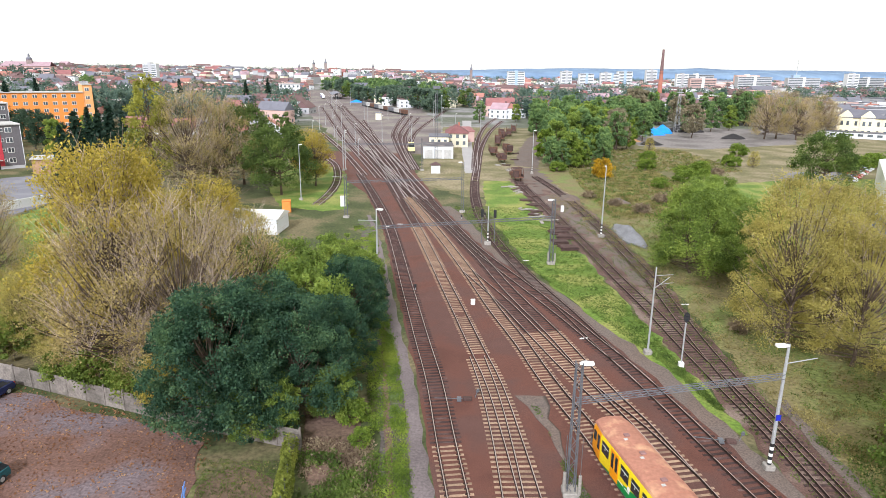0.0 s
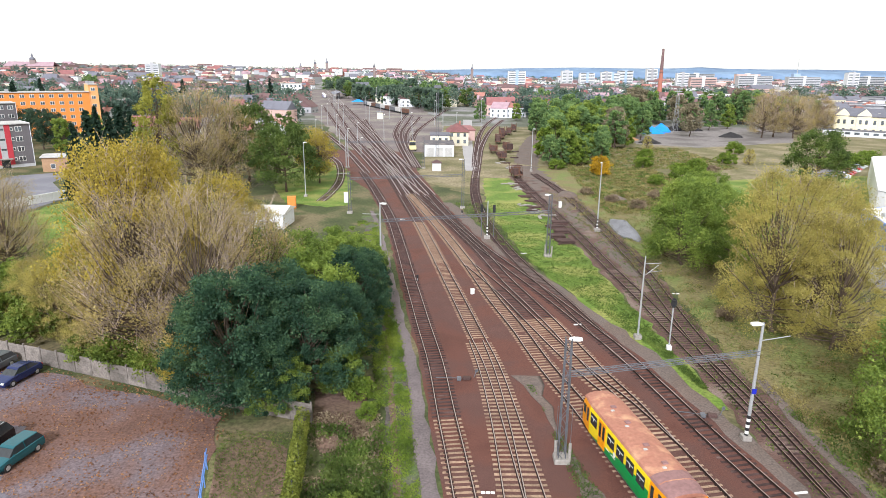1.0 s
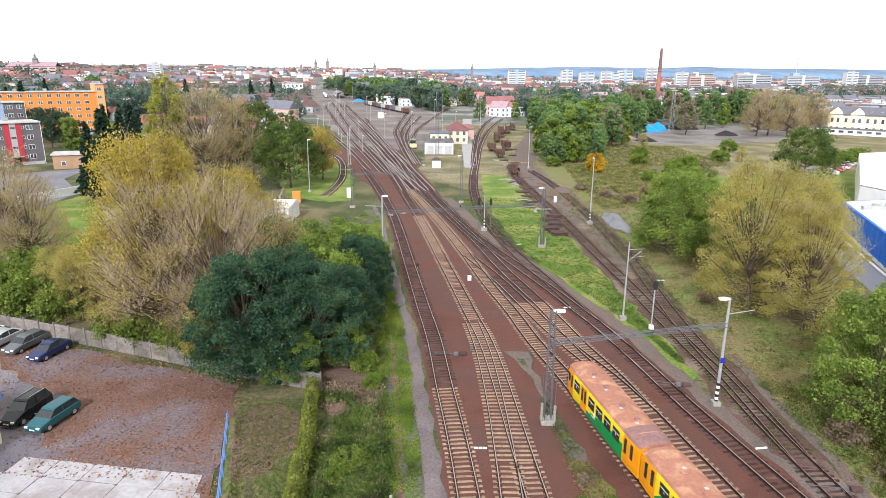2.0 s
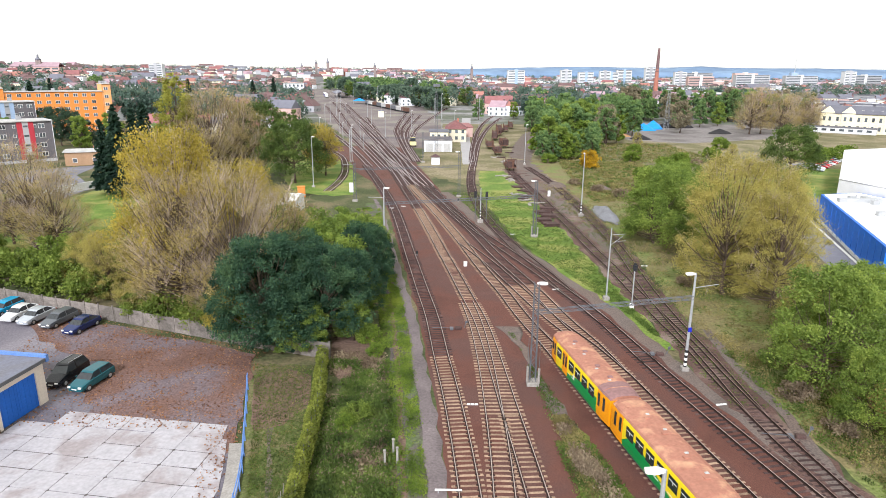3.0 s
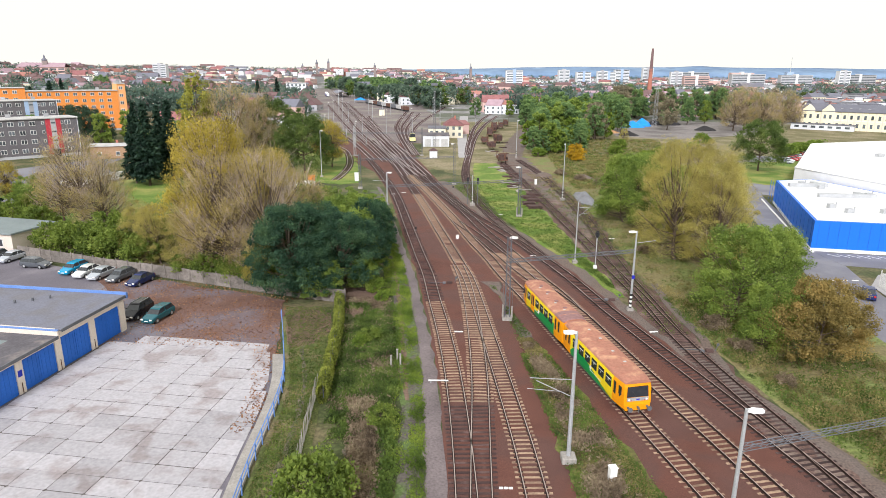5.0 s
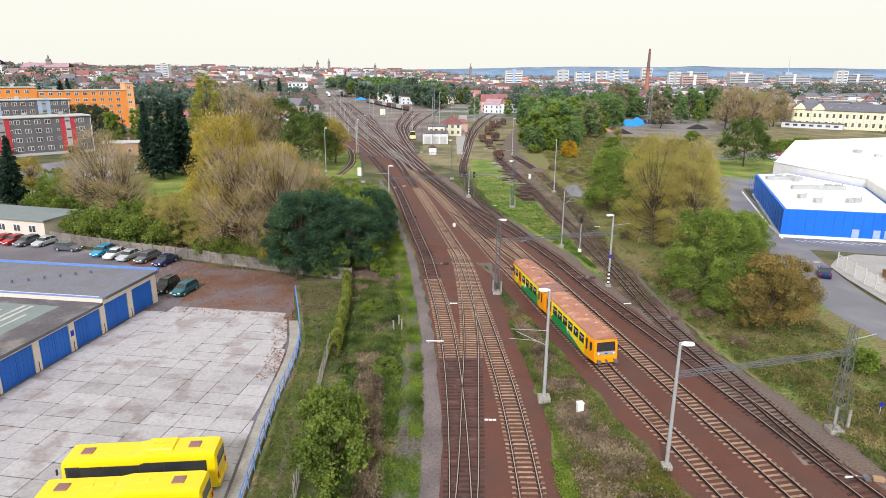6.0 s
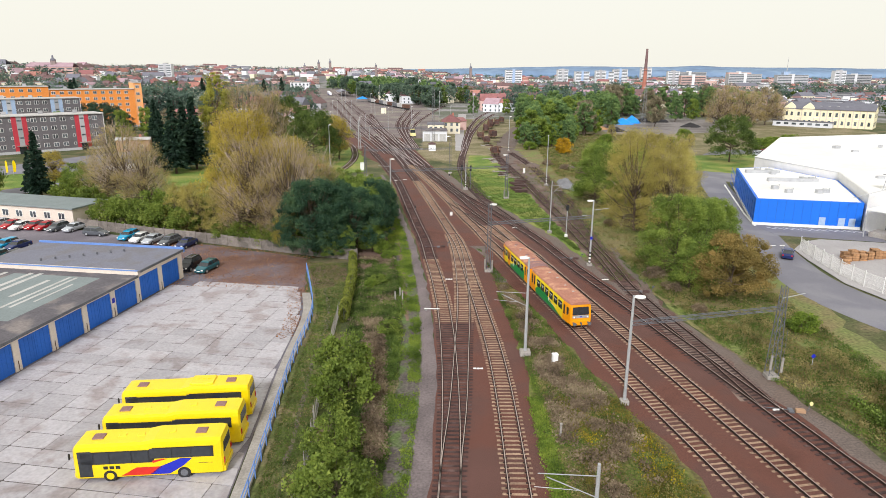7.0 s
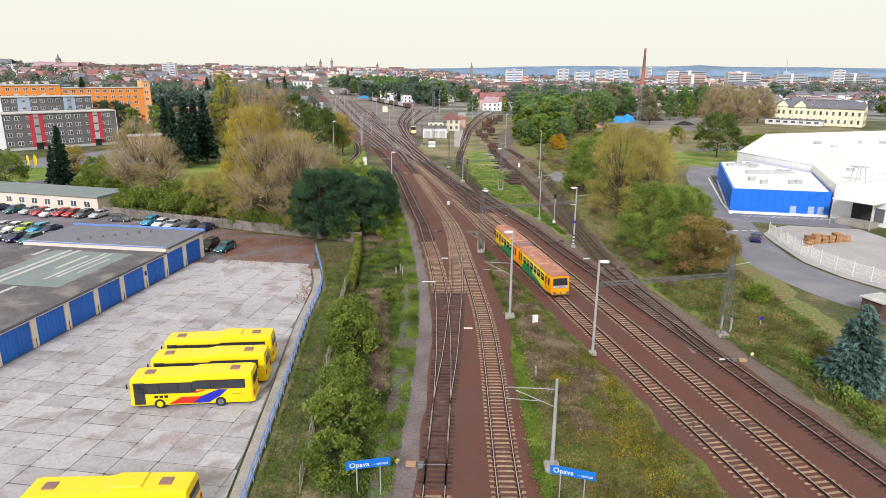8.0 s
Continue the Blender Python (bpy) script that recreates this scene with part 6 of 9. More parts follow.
    for s in (-1, 1):
        doors_mid = turned
        for i in range(6):
            y = -4.15 + i * 1.52
            if doors_mid and i in (1,):
                d_ = part("door", Geo().box(s * W, y, 0.75, 0.05, 1.2, 2.1), TRAIN_ORANGE, t, "orange folding door")
                for q in (-0.3, 0.3):
                    part("door_window", dm, None, d_, at=pose(s * (W + 0.02), y + q, 1.5))
                continue
            w_ = part("window", wm, None, t, at=pose(s * (W + 0.0), y, 1.68))
            part("pane", pm, None, w_, at=pose(s * 0.015, 0, 0))
            part("vent_pane", p2, None, w_, at=pose(s * 0.015, 0, 0.67))
            part("glazing_bar", fm, None, w_, at=pose(s * 0.02, 0, 0.62))
        for y in (5.0, 5.9):
            part("door_window", dm, None, t, at=pose(s * (w_at(y) + 0.005), y, 1.55))
        part("door_window", dm, None, t, at=pose(s * (w_at(-5.35) + 0.0), -5.35, 1.45))
        part("cab_window", Geo().box(s * (w_at(-6.1) + 0.0), -6.1, 1.75, 0.05, 0.55, 0.75), GLASS, t)
        part("mirror", Geo().box(s * 1.48, -6.4, 1.7, 0.1, 0.06, 0.3), BLACK, t)
        part("underframe", Geo().box(s * 1.0, 0, 0.28, 0.5, 10.5, 0.36), DKSTEEL, t, "dark underframe equipment")
    # cab front
    fr = Geo().grid([[(-0.98, -half - 0.015, 1.72), (0.98, -half - 0.015, 1.72), (0.94, -half + 0.10, 2.62), (-0.94, -half + 0.10, 2.62)], [(-0.98, -half + 0.06, 1.72), (0.98, -half + 0.06, 1.72), (0.94, -half + 0.2, 2.62), (-0.94, -half + 0.2, 2.62)]])
    ws = part("windscreen", fr, GLASS, t, "dark windscreen")
    part("wiper", Geo().tube([(-0.1, -half - 0.03, 1.72), (-0.55, -half + 0.04, 2.3)], 0.015, 4), BLACK, ws)
    part("front_panel", Geo().box(0, -half - 0.02, 1.36, 1.98, 0.06, 0.32, 0, bev=0.02), GALV, t, "silver-grey headlamp panel")
    part("apron", Geo().box(0, -half - 0.01, 0.5, 2.2, 0.1, 0.5), TRAIN_ORANGE, t)
    for s in (-1, 1):
        part("headlight", Geo().tube([(s * 0.8, -half - 0.05, 1.5), (s * 0.8, -half - 0.07, 1.5)], 0.1, 10), LAMP_LENS, t)
        part("tail_light", Geo().tube([(s * 0.62, -half - 0.05, 1.43), (s * 0.62, -half - 0.065, 1.43)], 0.05, 8), RED_LENS, t)
        b_ = part("buffer", Geo().tube([(s * 0.88, -half, 0.82), (s * 0.88, -half - 0.5, 0.82)], 0.1, 8), DKSTEEL, t)
        part("buffer_head", Geo().tube([(s * 0.88, -half - 0.5, 0.82), (s * 0.88, -half - 0.56, 0.82)], 0.22, 12), DKSTEEL, b_)
    part("coupling", Geo().box(0, -half - 0.2, 0.7, 0.12, 0.4, 0.2).tube([(0, -half - 0.35, 0.75), (0, -half - 0.38, 0.4)], 0.04, 5), DKSTEEL, t)
    part("emblem", Geo().box(0, -half - 0.055, 1.46, 0.3, 0.012, 0.11), BLUE_PAINT, t, "small blue emblem")
    for y in (-4.0, 4.0):
        ax = part("axle", Geo().tube([(-0.8, y, 0.26), (0.8, y, 0.26)], 0.07, 6), DKSTEEL, t)
        for s in (-1, 1):
            part("wheel", Geo().tube([(s * 0.70, y, 0.30), (s * 0.83, y, 0.30)], 0.38, 16), RUST, ax)
            part("axlebox", Geo().box(s * 1.0, y, 0.22, 0.3, 0.9, 0.3), DKSTEEL, ax)
    part("gangway", Geo().box(0, half + 0.14, 0.8, 1.3, 0.34, 2.1), BLACK, t, "dark bellows gangway")
    return t


railcar("railcar", 77.7 + 6.75, False, "yellow, orange and green diesel railcar with a salmon roof")
railcar("railcar", 77.7 + 6.75 + 13.62, True, "yellow and green trailing railcar with a sooty roof end")


# ---------------------------------------------------------------- buses
def bus(x, y, rz, label, hatch3, proto=None):
    t = thing("bus", x, y, 0.06, rz, label, "bus", "buses in the yard")
    Lh, W = 5.15, 1.24          # front towards local -x
    rings = []
    for xx, w, zt in ((-Lh, W - 0.14, 2.62), (-Lh + 0.18, W - 0.03, 2.82), (-Lh + 0.6, W, 2.86), (-0.4, W, 2.86), (0.4, W, 3.02), (Lh - 0.5, W, 3.02), (Lh - 0.12, W - 0.04, 2.96), (Lh, W - 0.16, 2.6)):
        rings.append([(xx, -w, 0.32), (xx, -w - 0.01, 1.2), (xx, -w + 0.03, zt - 0.42), (xx, -w + 0.1, zt - 0.14), (xx, -w + 0.3, zt), (xx, w - 0.3, zt), (xx, w - 0.1, zt - 0.14), (xx, w - 0.03, zt - 0.42), (xx, w + 0.01, 1.2), (xx, w, 0.32)])
    part("body", Geo().grid(rings), BUS_YELLOW, t)
    part("underbody", Geo().box(0, 0, 0.2, 2 * Lh - 0.5, 2.2, 0.2), BLACK, t)
    wins = [(-4.2, 0.85), (-3.2, 1.0), (-1.9, 1.45), (-0.55, 1.1)]
    wins2 = [(0.85, 1.5), (2.3, 1.25), (3.65, 1.35)]
    for s in (-1, 1):
        part("window_band", Geo().box(-2.2, s * (W - 0.012), 1.38, 5.1, 0.05, 0.98), BLACK, t)
        part("window_band", Geo().box(2.4, s * (W - 0.012), 1.66, 4.2, 0.05, 0.84), BLACK, t)
        for a, b in wins:
            part("window", Geo().box(a, s * (W + 0.0), 1.42, b, 0.05, 0.88), GLASS, t)
        for a, b in wins2:
            part("window", Geo().box(a, s * (W + 0.0), 1.7, b, 0.05, 0.74), GLASS, t)
        for a in (-2.75, 2.35):
            w_ = part("wheel", Geo().tube([(a, s * (W - 0.3), 0.42), (a, s * (W + 0.015), 0.42)], 0.46, 18), BLACK, t, "black tyre")
            part("rim", Geo().tube([(a, s * (W + 0.01), 0.42), (a, s * (W + 0.03), 0.42)], 0.27, 12), BUS_YELLOW if a < 0 else DKSTEEL, w_)
        # livery: red and blue slanting flashes
        yy = s * (W + 0.016)
        for pts, m_, n_ in ((((-2.0, 0.40), (0.1, 0.40), (0.9, 1.02), (-0.9, 1.02)), RED_PAINT, "red flash"), (((1.35, 0.40), (2.4, 1.05), (3.0, 1.6), (2.2, 1.62), (0.7, 1.0), (-0.05, 0.40)), BLUE_PAINT, "blue flash"), (((0.25, 1.32), (1.3, 1.62), (0.9, 1.62), (0.2, 1.5)), RED_PAINT, "red flash")):
            g = Geo().grid([[(a, yy, z) for a, z in pts], [(a, yy + s * 0.004, z) for a, z in pts]])
            part("livery_flash", g, m_, t, n_)
        for q in range(3):
            part("logo_shape", Geo().box(-3.0 + q * 0.42, s * (W + 0.02), 0.98, 0.3, 0.012, 0.24), BLACK, t)
        part("trim_line", Geo().box(3.9, s * (W + 0.012), 1.15, 1.0, 0.01, 0.03), BLACK, t)
    part("windscreen", Geo().grid([[(-Lh - 0.02, -1.0, 1.1), (-Lh - 0.02, 1.0, 1.1), (-Lh + 0.02, 0.98, 2.45), (-Lh + 0.02, -0.98, 2.45)], [(-Lh + 0.1, -1.0, 1.1), (-Lh + 0.1, 1.0, 1.1), (-Lh + 0.1, 0.98, 2.45), (-Lh + 0.1, -0.98, 2.45)]]), GLASS, t)
    part("rear_window", Geo().box(Lh - 0.03, 0, 1.75, 0.1, 1.75, 0.8), GLASS, t)
    part("rear_bumper", Geo().box(Lh + 0.03, 0, 0.34, 0.16, 2.3, 0.36, 0, bev=0.05), BUS_YELLOW, t)
    part("front_bumper", Geo().box(-Lh - 0.02, 0, 0.34, 0.12, 2.2, 0.36, 0, bev=0.04), BUS_YELLOW, t)
    for s in (-1, 1):
        part("tail_light", Geo().box(Lh + 0.02, s * 0.98, 0.95, 0.05, 0.22, 0.42), RED_LENS, t)
        part("headlight", Geo().box(-Lh - 0.02, s * 0.85, 0.75, 0.06, 0.34, 0.18), LAMP_LENS, t)
        part("mirror", Geo().box(-Lh - 0.12, s * 1.36, 2.0, 0.1, 0.16, 0.42, 0, bev=0.03), BLACK, t)
    for a, z in ((-3.7, 2.865), (3.5, 3.025)):
        part("roof_hatch", Geo().box(a, 0, z - 0.02, 0.78, 0.72, 0.09, 0, bev=0.02), TRAIN_ROOF_DARK, t, "dark brown roof hatch")
    if hatch3:
        un = part("roof_unit", Geo().box(1.2, 0.1, 3.0, 1.9, 1.5, 0.16, 0, bev=0.06), BUS_YELLOW, t, "yellow roof ventilation unit")
        for q in range(3):
            part("fan", Geo().tube([(0.75 + q * 0.45, 0.2, 3.15), (0.75 + q * 0.45, 0.2, 3.19)], 0.13, 10), BUS_YELLOW, un)
    else:
        for a in (-2.1, -0.8, 1.4):
            part("roof_bulge", Geo().box(a, 0.1, 2.85 if a < 0 else 3.0, 0.55, 0.5, 0.06, 12, bev=0.05), BUS_YELLOW, t)
    part("door", Geo().box(-4.35, -W - 0.0, 0.42, 0.9, 0.05, 2.0), GLASS, t, "glazed folding door")
    return t


bus(-21.05, 50.45, 6.5, "yellow coach with red and blue flashes parked on concrete slabs", False)
bus(-21.05, 54.3, 6.0, "yellow coach with roof hatches, parked in a row", False)
bus(-21.6, 58.3, 6.5, "yellow coach with a roof ventilation unit, parked in a row", True)
bus(-20.0, 34.6, 4.0, "yellow coach with roof fans, parked on its own", True)


# ---------------------------------------------------------------- cars
def car_paint(name, col):
    return mat(name, col, 0.22, 0.25, var=0.05, big=0.6, fine=5, bump=0, spec=0.6)


def car_proto(paint, style, label):
    """A parked car about 4.4 m long, its nose towards local -y."""
    t = thing("car", 0, 0, 0, 0, label, "car", "parked cars")
    tall = {"saloon": 1.42, "estate": 1.45, "suv": 1.75}[style]
    hood = 0.92 if style != "suv" else 1.08
    prof = [(-2.2, 0.55, 0.62), (-2.1, 0.72, 0.74), (-1.2, hood, 0.82), (-0.95, hood + 0.02, 0.83), (1.2, hood + 0.04, 0.84), (2.0 if style == "saloon" else 2.1, hood + 0.05, 0.8), (2.2, 0.7, 0.72)]
    rings = [[(-w, y, 0.28), (-w - 0.04, y, 0.5), (-w, y, z - 0.06), (-w + 0.12, y, z), (w - 0.12, y, z), (w, y, z - 0.06), (w + 0.04, y, 0.5), (w, y, 0.28)] for y, z, w in prof]
    part("body", Geo().grid(rings), paint, t, smooth=False)
    b0, b1 = (1.05, 1.75) if style == "saloon" else (1.75, 2.12)
    gh = [(-1.05, 0.76, hood), (-0.35, 0.62, tall - 0.04), (0.2, 0.62, tall), (b0, 0.6, tall - 0.05), (b1, 0.7, hood + 0.03)]
    rings = [[(-0.78, y, hood - 0.02), (-w, y, z), (w, y, z), (0.78, y, hood - 0.02)] for y, w, z in gh]
    gg = Geo().grid(rings)
    part("glasshouse", gg, GLASS, t, "dark car windows")
    rr = Geo().grid([[(-w, y, z - 0.015), (-w + 0.05, y, z + 0.03), (w - 0.05, y, z + 0.03), (w, y, z - 0.015)] for y, w, z in ((-0.5, 0.63, tall - 0.12), (-0.3, 0.64, tall - 0.02), (0.3, 0.64, tall), (b0, 0.62, tall - 0.04))])
    part("roof", rr, paint, t)
    for s in (-1, 1):
        for y in (0.4,):
            part("pillar", Geo().grid([[(s * 0.8, y - 0.04, hood), (s * 0.8, y + 0.04, hood), (s * 0.645, y + 0.04, tall - 0.03), (s * 0.645, y - 0.04, tall - 0.03)], [(s * 0.77, y - 0.04, hood), (s * 0.77, y + 0.04, hood), (s * 0.6, y + 0.04, tall - 0.03), (s * 0.6, y - 0.04, tall - 0.03)]]), paint, t)
        part("headlight", Geo().box(s * 0.56, -2.16, 0.56, 0.3, 0.12, 0.14), LAMP_LENS, t)
        part("tail_light", Geo().box(s * 0.62, 2.16, 0.62, 0.22, 0.1, 0.2), RED_LENS, t)
        part("mirror", Geo().box(s * 0.92, -0.75, hood, 0.16, 0.1, 0.12), paint, t)
        for y in (-1.35, 1.35):
            w_ = part("wheel", Geo().tube([(s * 0.66, y, 0.31), (s * 0.87, y, 0.31)], 0.32, 14), BLACK, t)
            part("rim", Geo().tube([(s * 0.865, y, 0.31), (s * 0.882, y, 0.31)], 0.19, 10), GALV, w_)
    part("number_plate", Geo().box(0, -2.225, 0.42, 0.5, 0.02, 0.11), WHITE, t)
    if style == "suv":
        for s in (-1, 1):
            part("roof_rail", Geo().tube([(s * 0.5, -0.2, tall + 0.07), (s * 0.5, 1.6, tall + 0.05)], 0.03, 5), GALV, t)
    return t


P_NAVY, P_TEAL = car_paint("car_navy", (0.018, 0.03, 0.12)), car_paint("car_teal", (0.02, 0.12, 0.15))
P_BLACK, P_SILVER = car_paint("car_black", (0.02, 0.02, 0.026)), car_paint("car_silver", (0.48, 0.51, 0.56))
P_WHITE, P_RED = car_paint("car_white", (0.74, 0.75, 0.76)), car_paint("car_red", (0.45, 0.015, 0.025))
P_SKY, P_LIME = car_paint("car_turquoise", (0.01, 0.32, 0.58)), car_paint("car_lime", (0.42, 0.55, 0.08))
P_GREY = car_paint("car_grey", (0.13, 0.14, 0.16))
CARS = {
    "navy": (P_NAVY, "saloon", "dark blue saloon car parked on the asphalt"), "teal": (P_TEAL, "estate", "dark teal estate car parked on the asphalt"),
    "black": (P_BLACK, "suv", "black off-road car with roof bars"), "silver": (P_SILVER, "saloon", "silver saloon car parked by the wall"),
    "white": (P_WHITE, "saloon", "white saloon car parked in a row"), "red": (P_RED, "saloon", "red car parked in a row"),
    "sky": (P_SKY, "estate", "turquoise estate car parked by the wall"), "lime": (P_LIME, "saloon", "lime green car parked in a row"),
    "grey": (P_GREY, "estate", "dark grey estate car parked by the wall")}
SPOTS = [("teal", -35.7, 98.6, -11), ("black", -38.5, 99.4, -7), ("navy", -44.0, 111.4, -12), ("grey", -47.6, 113.0, -12), ("silver", -50.8, 113.9, -11), ("white", -53.4, 114.8, -9), ("sky", -56.2, 116.2, -8),
         ("grey", -63.0, 118.2, 80), ("silver", -68.9, 121.6, -13), ("grey", -72.0, 121.6, -13), ("red", -74.6, 122.4, -13), ("red", -76.9, 122.9, -13), ("white", -79.2, 122.2, -13), ("red", -81.6, 123.4, -13),
         ("silver", -84.6, 124.4, -13), ("teal", -88.2, 125.0, -13), ("navy", -92.5, 126.3, -13), ("navy", -70.8, 108.9, -10), ("sky", -73.3, 109.6, -10), ("lime", -75.8, 109.9, -10), ("white", -78.3, 110.6, -10), ("silver", -80.8, 110.9, -10),
         ("teal", -70.0, 102.3, -10), ("navy", -73.0, 103.2, -10), ("silver", -75.8, 104.0, -10), ("black", -66.5, 101.5, -10),
         ("navy", 54.6, 109.6, 152), ("red", 116, 250, 30), ("white", 113, 247, 30), ("red", 119, 254, 30), ("silver", 110.5, 243, 30), ("white", 122, 257, 30), ("red", 125, 261, 30), ("silver", 128, 264.5, 30),
         ("white", 131, 268, 30), ("navy", -124, 178, 70), ("white", -131, 172, 60), ("black", -112, 196, 65)]
made_cars = {}
for kind_, x, y, rz in SPOTS:
    if kind_ in made_cars:
        copy_thing(made_cars[kind_], pose(x, y, 0.03, 0, 0, rz))
    else:
        made_cars[kind_] = car_proto(*CARS[kind_])
        made_cars[kind_].matrix_basis = pose(x, y, 0.03, 0, 0, rz)


# ---------------------------------------------------------------- masts, gantries, lamps
def lattice(h, w0, w1, n):
    """Four legs and zigzag bracing, tapering."""
    g = Geo()

    def corner(i, z):
        w = w0 + (w1 - w0) * z / h
        return Vector(((-1, 1, 1, -1)[i] * w / 2, (-1, -1, 1, 1)[i] * w / 2, z))
    for i in range(4):
        g.tube([corner(i, 0), corner(i, h)], 0.045, 4)
        for k in range(n):
            a, b = k * h / n, (k + 1) * h / n
            j = (i + 1) % 4
            g.tube([corner(i if k % 2 else j, a), corner(j if k % 2 else i, b)], 0.024, 4, caps=False)
    return g


def lamp_head(owner, x, y, z, rz, s=1.0):
    hd_ = part("lamp_head", Geo().grid([[(0.0, -0.1 * s, -0.04), (0.0, 0.1 * s, -0.04), (0.0, 0.08 * s, 0.06), (0.0, -0.08 * s, 0.06)], [(0.35 * s, -0.2 * s, -0.09), (0.35 * s, 0.2 * s, -0.09), (0.35 * s, 0.15 * s, 0.14), (0.35 * s, -0.15 * s, 0.14)], [(0.95 * s, -0.17 * s, -0.06), (0.95 * s, 0.17 * s, -0.06), (0.95 * s, 0.12 * s, 0.1), (0.95 * s, -0.12 * s, 0.1)]]), WHITE, owner, "white luminaire", at=pose(x, y, z, 0, 0, rz))
    part("lens", Geo().box(0.6 * s, 0, -0.13 * s, 0.5 * s, 0.25 * s, 0.06), LAMP_LENS, hd_)


def stripes(owner, h=2.2, r=0.13):
    for k in range(8):
        part("stripe", Geo().tube([(0, 0, k * h / 8), (0, 0, (k + 1) * h / 8)], r + 0.012, 10), BLACK if k % 2 else WHITE, owner)


def arm(owner, side_, z, ln, rz=0):
    """A contact-wire bracket: two tubes that meet, with a stay."""
    g = Geo().tube([(0, 0, z), (side_ * ln, 0, z + 0.12)], 0.03, 5).tube([(0, 0, z - 1.4), (side_ * ln * 0.85, 0, z - 0.1)], 0.03, 5).tube([(side_ * ln * 0.3, 0, z - 0.95), (side_ * ln * 1.05, 0, z - 0.75)], 0.022, 4)
    part("bracket", g, GALV, owner, at=pose(0, 0, 0, 0, 0, rz))


def footing(owner, s=0.9, h=0.5):
    part("footing", Geo().box(0, 0, -0.1, s, s, h + 0.1, 0, bev=0.06), CONCRETE, owner, "concrete footing")


def beam_between(owner, p, q, h=0.36):
    """A lattice cross-beam between two masts, in the owner's axes."""
    g = Geo()
    p, q = Vector(p), Vector(q)
    d = (q - p)
    n = int(d.length / 0.75)
    s = Vector((-d.y, d.x, 0)).normalized() * 0.13
    for a in (-1, 1):
        for z in (-h / 2, h / 2):
            g.tube([p + s * a + Vector((0, 0, z)), q + s * a + Vector((0, 0, z))], 0.032, 4)
        for k in range(n):
            u, v_ = p + d * k / n + s * a, p + d * (k + 1) / n + s * a
            up = Vector((0, 0, h / 2 * (1 if k % 2 else -1)))
            g.tube([u + up, v_ - up], 0.025, 4, caps=False)
    for k in range(n + 1):
        for z in (-h / 2, h / 2):
            u = p + d * k / n + Vector((0, 0, z))
            g.tube([u - s, u + s], 0.025, 4, caps=False)
    part("cross_beam", g, DKSTEEL, owner, "steel lattice cross-beam")


def weights(owner, spots):
    for x, y, z0 in spots:
        w_ = part("tension_weight", Geo().tube([(x, y, z0), (x, y, z0 + 1.5)], 0.12, 10), CONCRETE, owner, "grey stacked tension weight")
        part("weight_rod", Geo().tube([(x, y, z0 + 1.5), (x, y, z0 + 4.4)], 0.02, 4), DKSTEEL, w_)


def gantry(label, a, b, za, zb, ha, hb, lat_a, lat_b, stripe_b=False, weights_at=(), lamp_a=None, lamp_b=None):
    t = thing("catenary_gantry", a[0], a[1], 0, 0, label, "gantry", "catenary gantries")
    for (x, y), h, lat in ((a, ha, lat_a), (b, hb, lat_b)):
        ox, oy = x - a[0], y - a[1]
        m = part("mast", lattice(h, 0.95 if lat == 2 else 0.56, 0.42, 13) if lat else Geo().tube([(0, 0, 0), (0, 0, h * 0.5), (0, 0, h)], [0.15, 0.13, 0.10], 10), DKSTEEL if lat else GALV, t, "lattice steel mast" if lat else "tubular steel mast", at=pose(ox, oy, 0))
        part("footing", Geo().box(0, 0, -0.1, 1.15 if lat else 0.75, 1.15 if lat else 0.75, 0.5, 0, bev=0.06), CONCRETE, m)
        if stripe_b and (x, y) == b:
            stripes(m, r=0.145)
    beam_between(t, (0, 0, za), (b[0] - a[0], b[1] - a[1], zb))
    dx, dy = b[0] - a[0], b[1] - a[1]
    rz = math.degrees(math.atan2(dy, dx))
    part("end_bracket", Geo().tube([(dx, dy, zb + 1.0), (dx + 2.6 * math.cos(radians(rz)), dy + 2.6 * math.sin(radians(rz)), zb + 1.2)], 0.04, 5), GALV, t)
    weights(t, weights_at)
    if lamp_a is not None:
        lamp_head(t, 0, 0, ha - 0.1, lamp_a)
    if lamp_b is not None:
        lamp_head(t, dx, dy, hb - 0.1, lamp_b)
    return t


g1 = gantry("grey catenary gantry with a lattice mast and a striped pole", (5.8, 99.9), (21.4, 103.4), 7.3, 7.7, 10.2, 10.2, 1, 0, True, ((-0.55, -0.4, 0.5), (0.5, -0.6, 0.4)), 0, 180)
part("blue_plate", Geo().box(15.6, 3.3, 4.2, 0.35, 0.06, 0.45), BLUE_PAINT, g1, "small blue plate on the pole")
gantry("grey catenary gantry spanning the station approach tracks", (12.7, 156.4), (-13.5, 148.2), 7.5, 7.5, 10.3, 10.2, 1, 0, False, ((-0.5, -0.3, 0.6), (0.55, -0.4, 0.4)), 180, 0)
g3 = gantry("tall catenary gantry spanning the station approach tracks", (-0.7, 194.1), (-24.5, 187.5), 7.3, 7.3, 10.8, 8.8, 1, 1, False, (), 180, None)
g4 = gantry("catenary gantry with a lamp pole and a heavy lattice mast", (16.0, 61.3), (31.6, 66.8), 7.7, 7.2, 10.2, 9.4, 0, 2, False, ((15.1, 4.9, 1.1), (16.0, 4.6, 1.0)), 0, None)
gantry("far grey catenary gantry across the station tracks", (-12.2, 254), (-36.0, 252), 8.0, 8.0, 9.8, 10.5, 1, 0)


